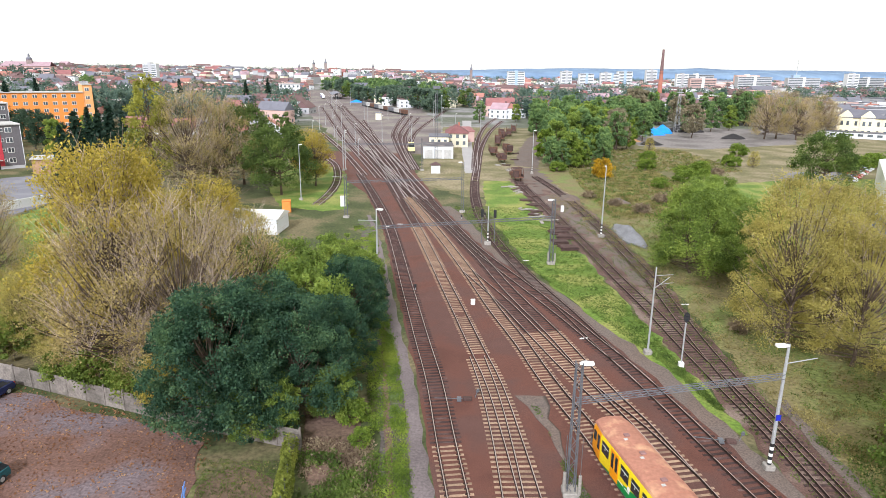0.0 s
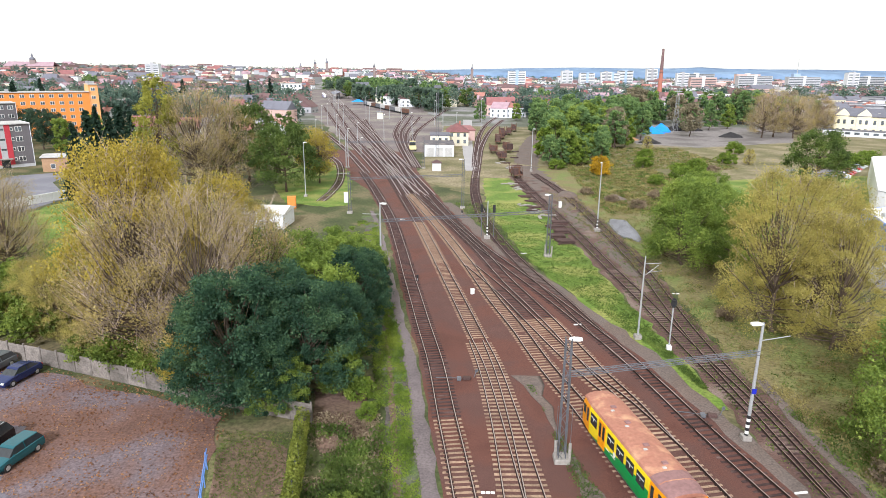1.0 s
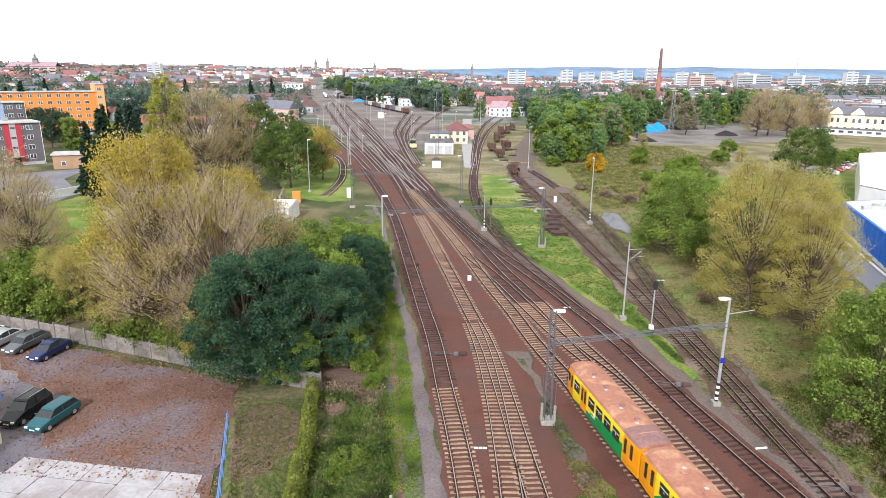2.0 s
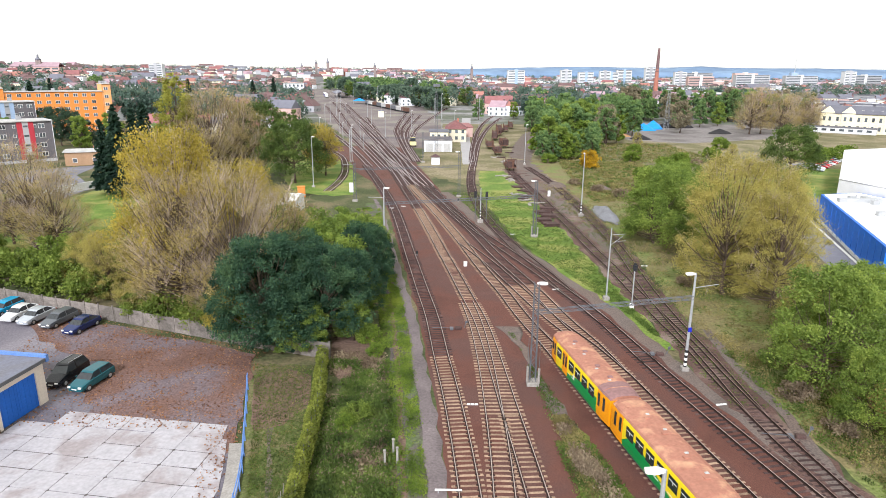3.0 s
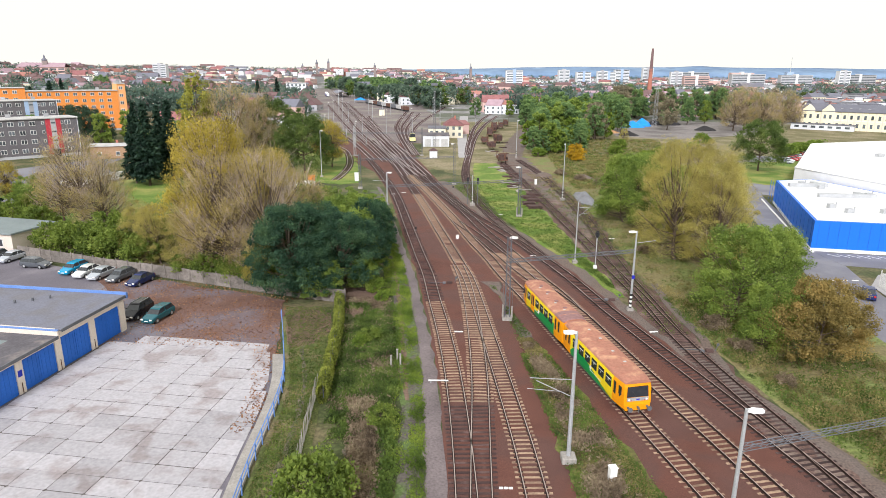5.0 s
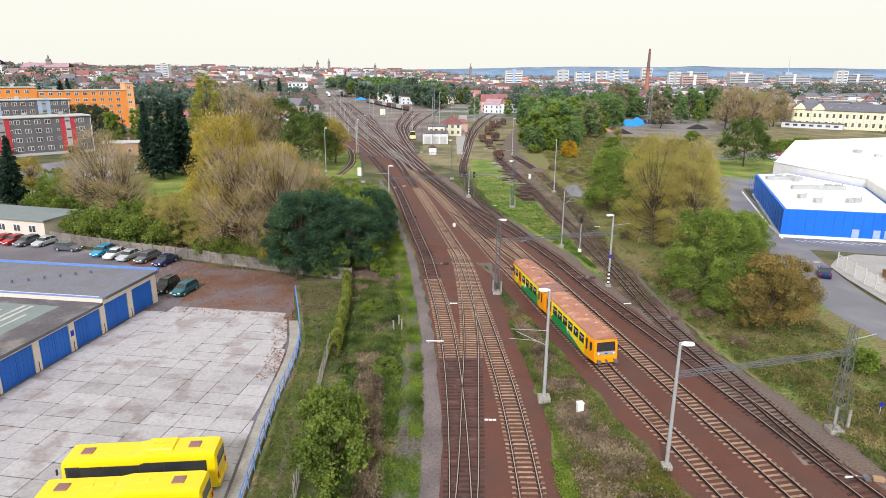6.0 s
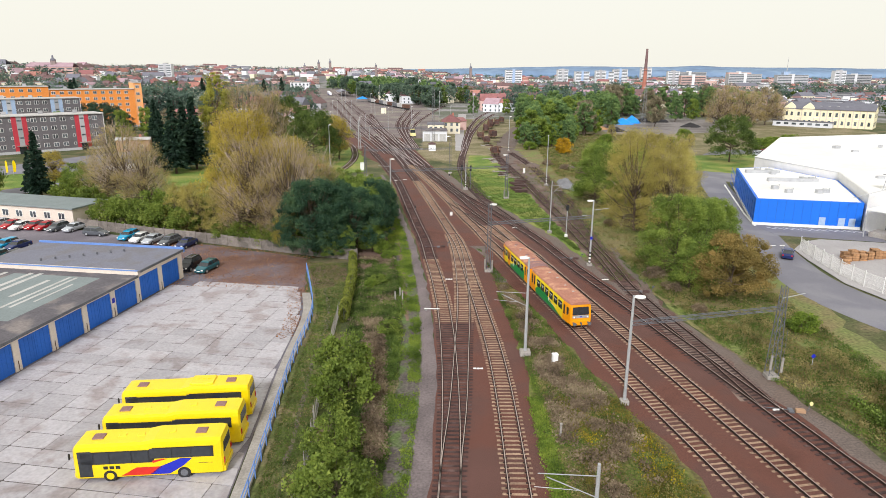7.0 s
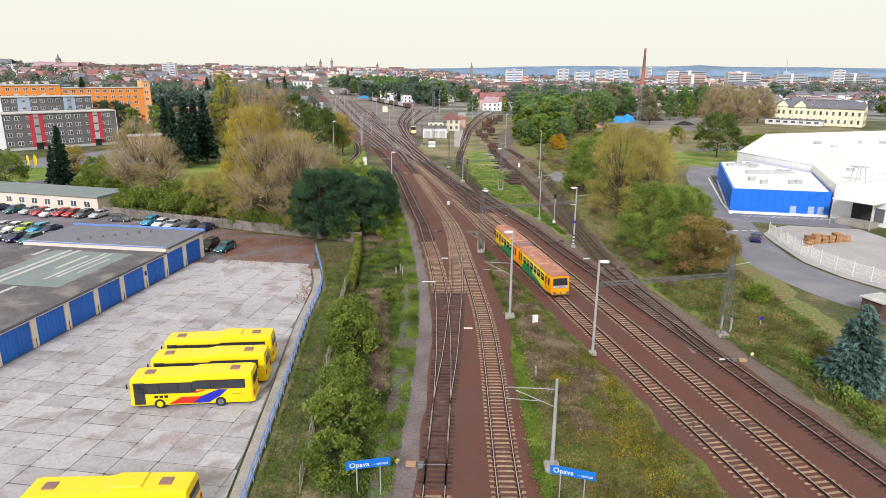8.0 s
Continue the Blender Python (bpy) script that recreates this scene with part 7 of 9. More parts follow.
def lamp_post(x, y, h, rz, label, stripe=False, head=1.0, brk=None, r=0.13):
    t = thing("street_lamp", x, y, 0, 0, label, "lamp post", "railway lamp posts")
    p_ = part("pole", Geo().tube([(0, 0, 0), (0, 0, h * 0.45), (0, 0, h)], [r, r * 0.85, r * 0.6], 10), GALV, t)
    footing(t, 1.1 if r > 0.12 else 0.8)
    if head:
        lamp_head(t, 0, 0, h - 0.05, rz, head)
    if stripe:
        stripes(p_, 2.4, r)
    if brk:
        arm(t, brk[0], brk[1], brk[2])
    return t


lamp_post(8.2, 71.2, 10.6, 180, "galvanised lamp post with a wire bracket on a concrete block", brk=(-1, 6.8, 3.2), r=0.17)
lamp_post(8.9, 41.2, 7.4, 180, "grey catenary pole with a bracket over the track", head=0, brk=(-1, 6.6, 3.4), r=0.16)
lamp_post(18.2, 123.6, 9.7, 0, "slim grey pole with a short side bracket", head=0, brk=(1, 8.8, 1.8), r=0.11)
lamp_post(24.5, 174.2, 13.0, 90, "tall slim lamp post with a striped foot", True, 0.8, r=0.13)
lamp_post(-37.9, 205.2, 12.8, 0, "tall slim lamp post beside the spur", False, 0.8, r=0.12)
lamp_post(20.8, 250.1, 12.8, 0, "tall slim lamp post with a striped foot", True, 0.8, r=0.12)
lamp_post(3.4, 167.7, 6.8, 0, "pole with a striped foot beside the track", True, 0, r=0.13)
for x, y, h in ((-35.5, 253, 12.0), (-36.5, 287.5, 6), (-49.5, 317, 8), (-33, 332, 11.5), (-20.7, 333.7, 8), (11.4, 400, 16), (-62, 400, 12), (-59, 316, 10), (-40, 279.6, 9), (-42.3, 318, 9), (-58.6, 463, 14), (-44, 465, 14), (-49.4, 464, 14), (-73.5, 415, 12), (-104, 695, 14), (-15, 487, 16), (-10.4, 452, 16), (-14, 422, 14), (-35, 449, 12), (-71.6, 390, 12), (-86, 520, 13), (-80, 470, 14), (-48, 400, 12), (-96, 560, 14), (-73, 640, 16), (-110, 640, 14), (-8, 350, 14), (-2, 340, 12), (-24, 372, 10), (-57, 352, 10)):
    lamp_post(x, y, h, 0, "grey pole in the station yard", False, 0.7, r=0.12)
fm_ = thing("floodlight_mast", -8.7, 282.5, 0, 0, "tall lattice floodlight mast", "mast")
part("mast", lattice(24, 1.1, 0.5, 20), DKSTEEL, fm_)
part("platform", Geo().box(0, 0, 23.6, 2.4, 2.4, 0.15).box(0, -1.2, 23.7, 2.4, 0.06, 0.9).box(0, 1.2, 23.7, 2.4, 0.06, 0.9), DKSTEEL, fm_)
pm_ = thing("power_pylon", 111.2, 391.5, 0, 0, "pale lattice steel pylon beside the coal heaps", "mast")
part("mast", lattice(22.3, 2.2, 0.9, 16), GALV, pm_)
part("platform", Geo().box(0, 0, 20.8, 3.2, 1.2, 0.3), GALV, pm_)

# signals
sg = thing("railway_signal", 20.7, 120.6, 0, 0, "railway signal with a black head on a white pole", "signal")
part("pole", Geo().tube([(0, 0, 0), (0, 0, 5.2)], 0.08, 8), GALV, sg)
part("base", Geo().box(0, 0, 0, 0.5, 0.5, 0.6, 0, bev=0.04), WHITE, sg)
hd_ = part("signal_head", Geo().grid([[(0.3 * math.cos(a), y, 5.45 + 0.55 * math.sin(a)) for a in np.linspace(0, 2 * math.pi, 13)[:-1]] for y in (-0.12, 0.02)]), BLACK, sg)
part("hood", Geo().box(0, -0.22, 5.72, 0.34, 0.22, 0.04), BLACK, hd_)
for z in (5.2, 5.6):
    part("lens", Geo().tube([(0, -0.13, z), (0, -0.16, z)], 0.1, 10), GLASS, hd_)
for x, y in ((4.6, 168.6), (2.4, 169)):
    s_ = thing("railway_signal", x, y, 0, 0, "low railway signal on a slim pole", "signal")
    part("pole", Geo().tube([(0, 0, 0), (0, 0, 5.0)], 0.07, 8), DKSTEEL, s_)
    part("signal_head", Geo().box(0, -0.1, 4.6, 0.5, 0.2, 1.4, 0, bev=0.05), BLACK, s_)


def dwarf(x, y, label="low black shunting signal beside the rails"):
    d_ = thing("dwarf_signal", x, y, 0, 0, label, "signal", "dwarf signals")
    part("post", Geo().tube([(0, 0, 0), (0, 0, 0.4)], 0.05, 6), GALV, d_)
    part("head", Geo().box(0, 0, 0.4, 0.3, 0.25, 0.5, 0, bev=0.04), BLACK, d_)


for x, y in ((12.6, 101.2), (-7.7, 143.0), (-0.9, 187.5), (-28, 262), (-15, 232), (4.0, 190)):
    dwarf(x, y)


def marker(x, y, rz):
    """White fouling-point bar between two tracks."""
    m = thing("track_marker", x, y, 0, rz, "white-painted concrete marker bar between tracks", "track marker", "track markers")
    for k in range(3):
        part("bar", Geo().box(-0.34 + k * 0.34, 0, 0, 0.3, 0.16, 0.12, 0, bev=0.02), WHITE, m)


for x, y, rz in ((0.0, 95.8, 0), (3.2, 67.7, 0), (22.3, 96.5, 10), (29.3, 60.6, 10), (11.8, 107.6, 10), (12.2, 127.4, 10), (-13.0, 182, 0), (9.0, 158, 10), (27.6, 139, 0), (-15.4, 180, 0)):
    marker(x, y, rz)
sl = thing("track_stake", -2.0, 83.4, 0, 0, "white horizontal bar beside the track", "track marker")
part("bar", Geo().box(0, 0, 0.25, 1.9, 0.1, 0.1), WHITE, sl)
part("peg", Geo().box(-0.7, 0, 0, 0.08, 0.08, 0.28), GALV, sl)


def box_marker(x, y, z, w, d, h, material, name, label, category):
    b = thing(name, x, y, 0, 12, label, category)
    part("body", Geo().box(0, 0, 0, w, d, h, 0, bev=min(w, d) * 0.1), material, b)
    part("lid", Geo().box(0, 0, h, w + 0.06, d + 0.06, 0.06, 0, bev=0.02), material, b)


box_marker(0.0, 137.8, 0, 0.5, 0.4, 0.65, WHITE, "cabinet", "small white trackside cabinet", "cabinet")
box_marker(10.9, 68.6, 0, 0.55, 0.5, 1.3, WHITE, "cabinet", "white trackside cabinet on the verge", "cabinet")
box_marker(-27.1, 198.8, 0, 1.1, 0.8, 2.2, WHITE, "cabinet", "tall white trackside cabinet", "cabinet")
box_marker(-37.9, 192.1, 0, 1.8, 1.8, 2.4, R_ORANGE, "toilet_cabin", "orange portable cabin on the grass", "cabin")
box_marker(21.0, 196.0, 0, 0.6, 0.5, 1.3, WHITE, "cabinet", "small white cabinet beside the siding", "cabinet")
for x, y in ((-6.8, 86.5), (-5.9, 86.9), (9.4, 55.5), (-6.3, 88)):
    box_marker(x, y, 0, 0.16, 0.16, 1.3, CONCRETE, "marker_post", "short grey concrete marker post", "post")


def point_machine(x, y, rz, light=False):
    m = thing("point_machine", x, y, 0, rz, "grey point motor with a rod beside the switch rails", "point machine", "point machines")
    part("motor", Geo().box(0, 0, 0.05, 0.8, 0.45, 0.28, 0, bev=0.05), OLDWOOD if not light else R_OCHRE, m)
    part("rod", Geo().tube([(-0.45, 0, 0.16), (-3.0, 0.0, 0.16)], 0.035, 5), DKSTEEL, m)
    part("crank", Geo().box(-0.75, 0, 0.04, 0.4, 0.8, 0.12), DKSTEEL, m)
    l_ = part("lever", Geo().tube([(0.7, 0.35, 0.05), (0.95, 0.5, 0.75)], 0.035, 5), DKSTEEL, m)
    part("lever_weight", Geo().tube([(0.9, 0.36, 0.72), (1.0, 0.6, 0.72)], 0.14, 10), R_YELLOW if light else DKSTEEL, l_)


point_machine(20.0, 106.8, -12)
point_machine(26.6, 91.3, -8)
point_machine(31.0, 60.2, -12, True)
point_machine(-1.5, 41.4, 180, True)
for x, y, rz in ((-1.2, 113, 0),):
    point_machine(x, y, rz)

# station name boards


def sign(x, y, rz):
    t = thing("station_sign", x, y, 0, rz, "blue station name board with white lettering on two posts", "sign", "station signs")
    bo = part("board", Geo().box(0, 0, 2.3, 3.0, 0.06, 0.62, 0, bev=0.0), BLUE_PAINT_SIGN, t)
    for a in (-0.8, 0.8):
        part("post", Geo().tube([(a, 0.08, 0), (a, 0.08, 2.85)], 0.045, 8), GALV, t)
    for word, size_, px in (("Opava", 0.52, -1.3), ("- v\u00fdchod", 0.28, 0.36)):
        cu = bpy.data.curves.new("lettering", "FONT")
        cu.body, cu.size, cu.extrude = word, size_, 0.006
        cu.materials.append(WHITE)
        ob = new("lettering", cu)
        ob.parent = bo
        ob.matrix_basis = pose(px, -0.037, 2.44, 90, 0, 0)


BLUE_PAINT_SIGN = mat("sign_blue", (0.01, 0.16, 0.62), 0.4, var=0.06, big=0.8, fine=5, bump=0)
sign(-4.1, 37.8, 14)
sign(9.6, 37.2, -16)

# blue diamond board in the meadow
db = thing("warning_board", 37.0, 69.5, 0, 0, "small blue and white diamond board on a post", "sign")
part("post", Geo().tube([(0, 0, 0), (0, 0, 1.0)], 0.04, 6), GALV, db)
part("board", Geo().grid([[(-0.26, -0.05, 1.1), (0, -0.05, 0.84), (0.26, -0.05, 1.1), (0, -0.05, 1.36)], [(-0.26, -0.02, 1.1), (0, -0.02, 0.84), (0.26, -0.02, 1.1), (0, -0.02, 1.36)]]), BLUE_PAINT, db)


# advertising flags on the lawn of the street
for x, y, rz in ((-124.2, 178.4, 20), (-122.7, 181.2, -15), (-121.2, 181.9, 40)):
    fl = thing("feather_flag", x, y, 0, rz, "yellow feather flag on a thin pole in the lawn", "flag", "feather flags")
    part("pole", Geo().tube([(0, 0, 0), (0, 0, 3.4), (0.12, 0, 4.1), (0.5, 0, 4.4)], [0.03, 0.025, 0.02, 0.012], 6), GALV, fl)
    part("cloth", Geo().grid([[(0.03, a, 1.0), (0.62, a + 0.08, 1.1), (0.85, a - 0.05, 2.6), (0.72, a + 0.06, 3.9), (0.42, a, 4.36), (0.12, a, 4.0), (0.03, a, 3.3)] for a in (-0.015, 0.015)]), BUS_YELLOW, fl)


# ---------------------------------------------------------------- goods yard clutter
def heap(name, x, y, rx, ry, h, material, label):
    rings = []
    for k in range(9):
        u = k / 8
        ring = []
        for j in range(28):
            a = 2 * math.pi * j / 28
            r = (1 - u)**0.85 * (1 + 0.22 * noise.noise(Vector((math.cos(a) * 1.5 + x, math.sin(a) * 1.5 + y, u * 2))))
            ring.append((x + rx * r * math.cos(a), y + ry * r * math.sin(a), -0.03 + h * u * (1 + 0.15 * noise.noise(Vector((a, u * 3, x)))) + 0.0))
        rings.append(ring)
    solid(name, Geo().grid(rings), material, label, "heap", smooth=True)


heap("gravel_heap", 30.0, 176, 2.2, 9.0, 1.8, STONE_HEAP, "long heap of grey aggregate by the siding")
heap("earth_heap", 35.6, 206, 3.0, 3.2, 1.4, GRAVEL, "small grey-brown heap of earth")
heap("earth_heap", 25.5, 212, 2.4, 5.0, 0.9, GRAVEL, "low grey heap beside the siding")
heap("coal_heap", 83, 339, 5, 4, 2.2, COAL, "black heap of coal")
heap("coal_heap", 121, 408, 12, 6, 4.2, COAL, "large black heap of coal behind the pylon")
heap("coal_heap", 132, 372, 6, 5, 2.4, COAL, "black heap of coal in the yard")
heap("sand_heap", 78, 352, 4, 4, 1.6, PALLETWOOD, "small heap of orange sand")
heap("covered_heap", 98, 388, 7, 6, 3.6, TARP, "heap covered with a bright blue tarpaulin")
heap("covered_heap", 106, 398, 6, 5, 4.4, TARP, "higher heap under a bright blue tarpaulin")
tim = Geo().box(0, 0, 0, 2.5, 0.24, 0.15, 0, bev=0.0).mesh("timber", OLDWOOD)
for i, (x, y, rz) in enumerate(((17.0, 165.5, 8), (16.2, 169.2, 5), (17.6, 173, -6), (16.8, 176.5, 10), (18.3, 180, 4), (14.5, 208.5, 3), (15.2, 196, 20), (14.6, 192.5, -15), (15.6, 203, -30), (16.2, 214, 12), (14.0, 222, 50), (15.8, 229, -20), (17.5, 262, 8), (14.5, 268, 80), (18.5, 282, 5), (20.5, 300, 85))):
    st_ = thing("timber_stack", x, y, 0.02, rz, "stack of old dark railway sleepers on the grass", "timber stack", "sleeper stacks")
    for k in range(30 if i < 5 else 11):
        lay = k // 9
        part("timber", tim, None, st_, at=pose(rng.normal(0, 0.18), (k % 9) * 0.31 - 1.25 + rng.normal(0, 0.03), lay * 0.16 + 0.02, 0, 0, rng.normal(0, 4)))
pan_ = Geo().box(0, 0, 0, 2.4, 0.6, 0.18).mesh("block", CONCRETE)
for x, y, n in ((13.6, 197.5, 5), (15.5, 190.5, 6), (17.0, 186.5, 4), (13.2, 226, 6), (14.0, 219, 5), (15.0, 256, 6), (11.0, 268, 4)):
    st_ = thing("concrete_pile", x, y, 0.02, rng.random() * 60, "jumbled pile of pale concrete pieces", "rubble", "concrete piles")
    for k in range(n):
        part("block", pan_, None, st_, at=pose(rng.normal(0, 1.1), rng.normal(0, 1.1), 0.12 * (k % 3), rng.normal(0, 4), rng.normal(0, 4), rng.random() * 180) @ Matrix.Diagonal((0.7, 1, 1, 1)))


def scrap_wagon(x, y, rz, ln, label, h=2.2):
    t = thing("flat_wagon", x, y, 0.2, rz, label, "wagon", "old wagons")
    part("deck", Geo().box(0, 0, 0.9, 2.5, ln, 0.25), RUST, t)
    for s in (-1, 1):
        part("side_frame", Geo().box(s * 1.2, 0, 1.15, 0.08, ln, h * 0.3), OLDWOOD, t)
        for k in (-0.32, 0.32):
            part("wheel", Geo().tube([(s * 0.68, ln * k, 0.46), (s * 0.82, ln * k, 0.46)], 0.45, 12), RUST, t)
        for k in range(4):
            part("stanchion", Geo().box(s * 1.2, -ln * 0.45 + k * ln * 0.3, 1.15, 0.12, 0.12, h), RUST, t)
    for k in range(5):
        part("load", Geo().box(rng.normal(0, 0.4), -ln * 0.4 + k * ln * 0.2, 1.15, 1.4 + rng.random() * 0.6, ln * 0.15, h * (0.4 + 0.5 * rng.random()), rng.normal(0, 6)), RUST if k % 2 else OLDWOOD, t)


scrap_wagon(15.0, 238, 8, 7, "rusty old flat wagon with scrap at the end of the siding")
scrap_wagon(13.6, 276, 4, 6, "old wagon loaded with brown timber")
scrap_wagon(17.4, 300, 3, 9, "old wagon loaded with dark timber", 2.6)
scrap_wagon(11.8, 296, 3, 8, "old wagon loaded with brown timber")
for x, y in ((19, 350), (24, 372), (28, 390), (20, 366), (16, 330)):
    scrap_wagon(x, y, -6, 10, "dark old goods wagon in the yard", 2.8)
# rake of goods wagons in the station
for k in range(9):
    t = thing("goods_wagon", -38.5 - k * 5.4, 520 + k * 14.4, 0.2, 20.5, "grey-brown covered goods wagon in the station", "wagon", "rake of goods wagons")
    part("body", Geo().box(0, 0, 1.1, 2.8, 13, 2.6, 0, bev=0.25), RUST if k % 3 == 0 else FELT_WHITE if k % 3 == 1 else DKSTEEL, t)
    part("underframe", Geo().box(0, 0, 0.5, 2.4, 13.2, 0.6), BLACK, t)
    for y in (-5, 5):
        part("bogie", Geo().box(0, y, 0.0, 2.0, 2.6, 0.6), BLACK, t)
for k in range(3):
    t = thing("passenger_coach", -152 - k * 5.8, 800 + k * 25, 0.2, 13, "blue and white passenger train at the platform", "railcar", "train at the platform")
    part("body", Geo().box(0, 0, 0.9, 2.9, 24, 3.0, 0, bev=0.3), R_WHITE, t)
    part("stripe", Geo().box(0, 0, 1.0, 2.96, 23.6, 0.9), BLUE_PAINT, t)
    part("bogie", Geo().box(0, -8, 0, 2.2, 3, 1.0).box(0, 8, 0, 2.2, 3, 1.0), BLACK, t)
    part("window_band", Geo().box(0, 0, 2.2, 2.97, 22.5, 0.8), GLASS, t)
# yellow track machine
yl = thing("track_machine", -18.5, 299.6, 0, 10, "yellow track maintenance machine", "machine")
part("body", Geo().box(0, 0, 0.7, 2.3, 3.6, 1.3, 0, bev=0.1), R_YELLOW, yl)
part("cab", Geo().box(0, 0.6, 2.0, 2.0, 1.6, 1.5, 0, bev=0.1), GLASS, yl)
part("roof", Geo().box(0, 0.6, 3.5, 2.1, 1.7, 0.12), R_YELLOW, yl)
for s in (-1, 1):
    for y in (-1.2, 1.2):
        part("wheel", Geo().tube([(s * 0.8, y, 0.42), (s * 1.1, y, 0.42)], 0.42, 12), BLACK, yl)

# ---------------------------------------------------------------- houses and the town
def house(w, d, h, rh, wallm, roofm, label, wins=True, flat_roof=False, name="house"):
    t = thing(name, 0, 0, 0, 0, label, "house")
    wg = Geo().box(0, 0, 0, w, d, h)
    if not flat_roof:
        for s in (-1, 1):
            wg.grid([[(s * w / 2, -d / 2, h), (s * w / 2, d / 2, h), (s * w / 2, 0, h + rh - 0.05)], [(s * (w / 2 - 0.3), -d / 2, h), (s * (w / 2 - 0.3), d / 2, h), (s * (w / 2 - 0.3), 0, h + rh - 0.05)]])
    part("wall", wg, wallm, t)
    if flat_roof:
        part("roof", Geo().box(0, 0, h, w + 0.5, d + 0.5, 0.35, 0, bev=0.05), roofm, t)
    else:
        o = 0.45
        g = Geo()
        for s in (-1, 1):
            a = [(-w / 2 - o, s * (d / 2 + o), h - 0.15), (w / 2 + o, s * (d / 2 + o), h - 0.15), (w / 2 + o, 0, h + rh), (-w / 2 - o, 0, h + rh)]
            g.grid([a, [(x, y, z + 0.22) for x, y, z in a]])
        part("roof", g, roofm, t)
        if wins:
            part("chimney", Geo().box(w * 0.2, 0.6, h + rh * 0.5, 0.7, 0.7, rh * 0.5 + 1.1), BRICKRED, t)
    if wins:
        wm = Geo().box(0, 0, 0, 1.25, 0.1, 1.4).box(0, -0.06, 0.1, 1.05, 0.02, 1.2, mi=1).mesh("window", WHITE, PALEGLASS)
        n = max(2, int(w / 4.4))
        for s in range(max(1, int(h / 2.9))):
            for k in range(n):
                w_ = part("window", wm, None, t, at=pose(-w / 2 + w * (k + 0.5) / n, -d / 2 - 0.02, 0.9 + s * 2.9))
    return t


WALLS, ROOFS = [R_WHITE, R_CREAM, R_PINK, R_WHITE, R_GREY], [TILE_RED, TILE_ORANGE, TILE_BROWN, TILE_GREY, TILE_PINK, TILE_RED]
WN, RN = ["white", "cream", "pink", "white", "grey"], ["red tiled", "orange tiled", "brown tiled", "grey sheet", "haze-paled pink", "dull red"]
near_h, far_h = [], []
for i in range(9):
    w, d, h, rh = 8 + rng.random() * 6, 7.5 + rng.random() * 3, 4.2 + rng.random() * 3.2, 2.6 + rng.random() * 1.8
    near_h.append(house(w, d, h, rh, WALLS[i % 5], ROOFS[(i * 2 + 1) % 6], "%s rendered town house with a %s pitched roof" % (WN[i % 5], RN[(i * 2 + 1) % 6])))
for i in range(11):
    w, d, h, rh = 9 + rng.random() * 10, 8 + rng.random() * 3.5, 4.4 + rng.random() * 4.2, 2.2 + rng.random() * 2.2
    far_h.append(house(w, d, h, rh, WALLS[(i * 2) % 5], ROOFS[i % 6], "%s town house with a %s pitched roof in the distance" % (WN[(i * 2) % 5], RN[i % 6]), wins=False))
big_w = house(46, 22, 8, 0, R_WHITE, ROOF_WHITE, "long white flat-roofed industrial hall", False, True, "industrial_hall")
big_g = house(34, 20, 9, 0, R_GREY, TILE_GREY, "grey flat-roofed industrial hall", False, True, "industrial_hall")
big_t = house(30, 13, 9.5, 0, R_CREAM, FELT_WHITE, "cream flat-roofed town building", True, True, "town_building")
used = {}


def setdown(proto, x, y, rz, s=1.0):
    """The first of a kind is moved to its place, the others are copies."""
    m = pose(x, y, rise(x, y) - 0.3 * (y > 420), 0, 0, rz) @ Matrix.Diagonal((s / proto.scale.x, s / proto.scale.y, s / proto.scale.z, 1))
    if proto.name not in used:
        used[proto.name] = True
        proto.matrix_basis = m
        return proto
    return copy_thing(proto, m)


def clear_of_rails(x, y):
    left_ = -62 - max(0, (y - 330)) * 0.235 if y < 1100 else -245
    right_ = 34 if y < 420 else 22 if y < 620 else -60 - (y - 620) * 0.24
    return x < left_ or x > right_


def built_up(x, y):
    """Free ground of the town, off the railway, the yards and the large blocks."""
    if not clear_of_rails(x, y) or (20 < x < 215 and y < 490) or (x > 190 and y < 520) or (x > -90 and y < 420):
        return False
    return not (x < -110 and y < 395 + 0.1 * (x + 250))


n_near = 0
while n_near < 50:
    y = 345 + 330 * rng.random()
    x = -430 + 900 * rng.random()
    if not built_up(x, y):
        continue
    setdown(near_h[n_near % 9], x, y, rng.choice([0, 12, 75, -20, 90, 160]) + rng.normal(0, 5), 0.9 + 0.25 * rng.random())
    n_near += 1
n_far = 0
while n_far < 66:
    y = 560 + 420 * rng.random()
    x = (-0.72 + 1.5 * rng.random()) * (y + 60)
    if not built_up(x, y) or (x > 150 and rng.random() < 0.45):
        continue
    setdown(far_h[n_far % 11], x, y, rng.choice([0, 15, 80, -25, 90]) + rng.normal(0, 6), 0.85 + 0.3 * rng.random())
    n_far += 1
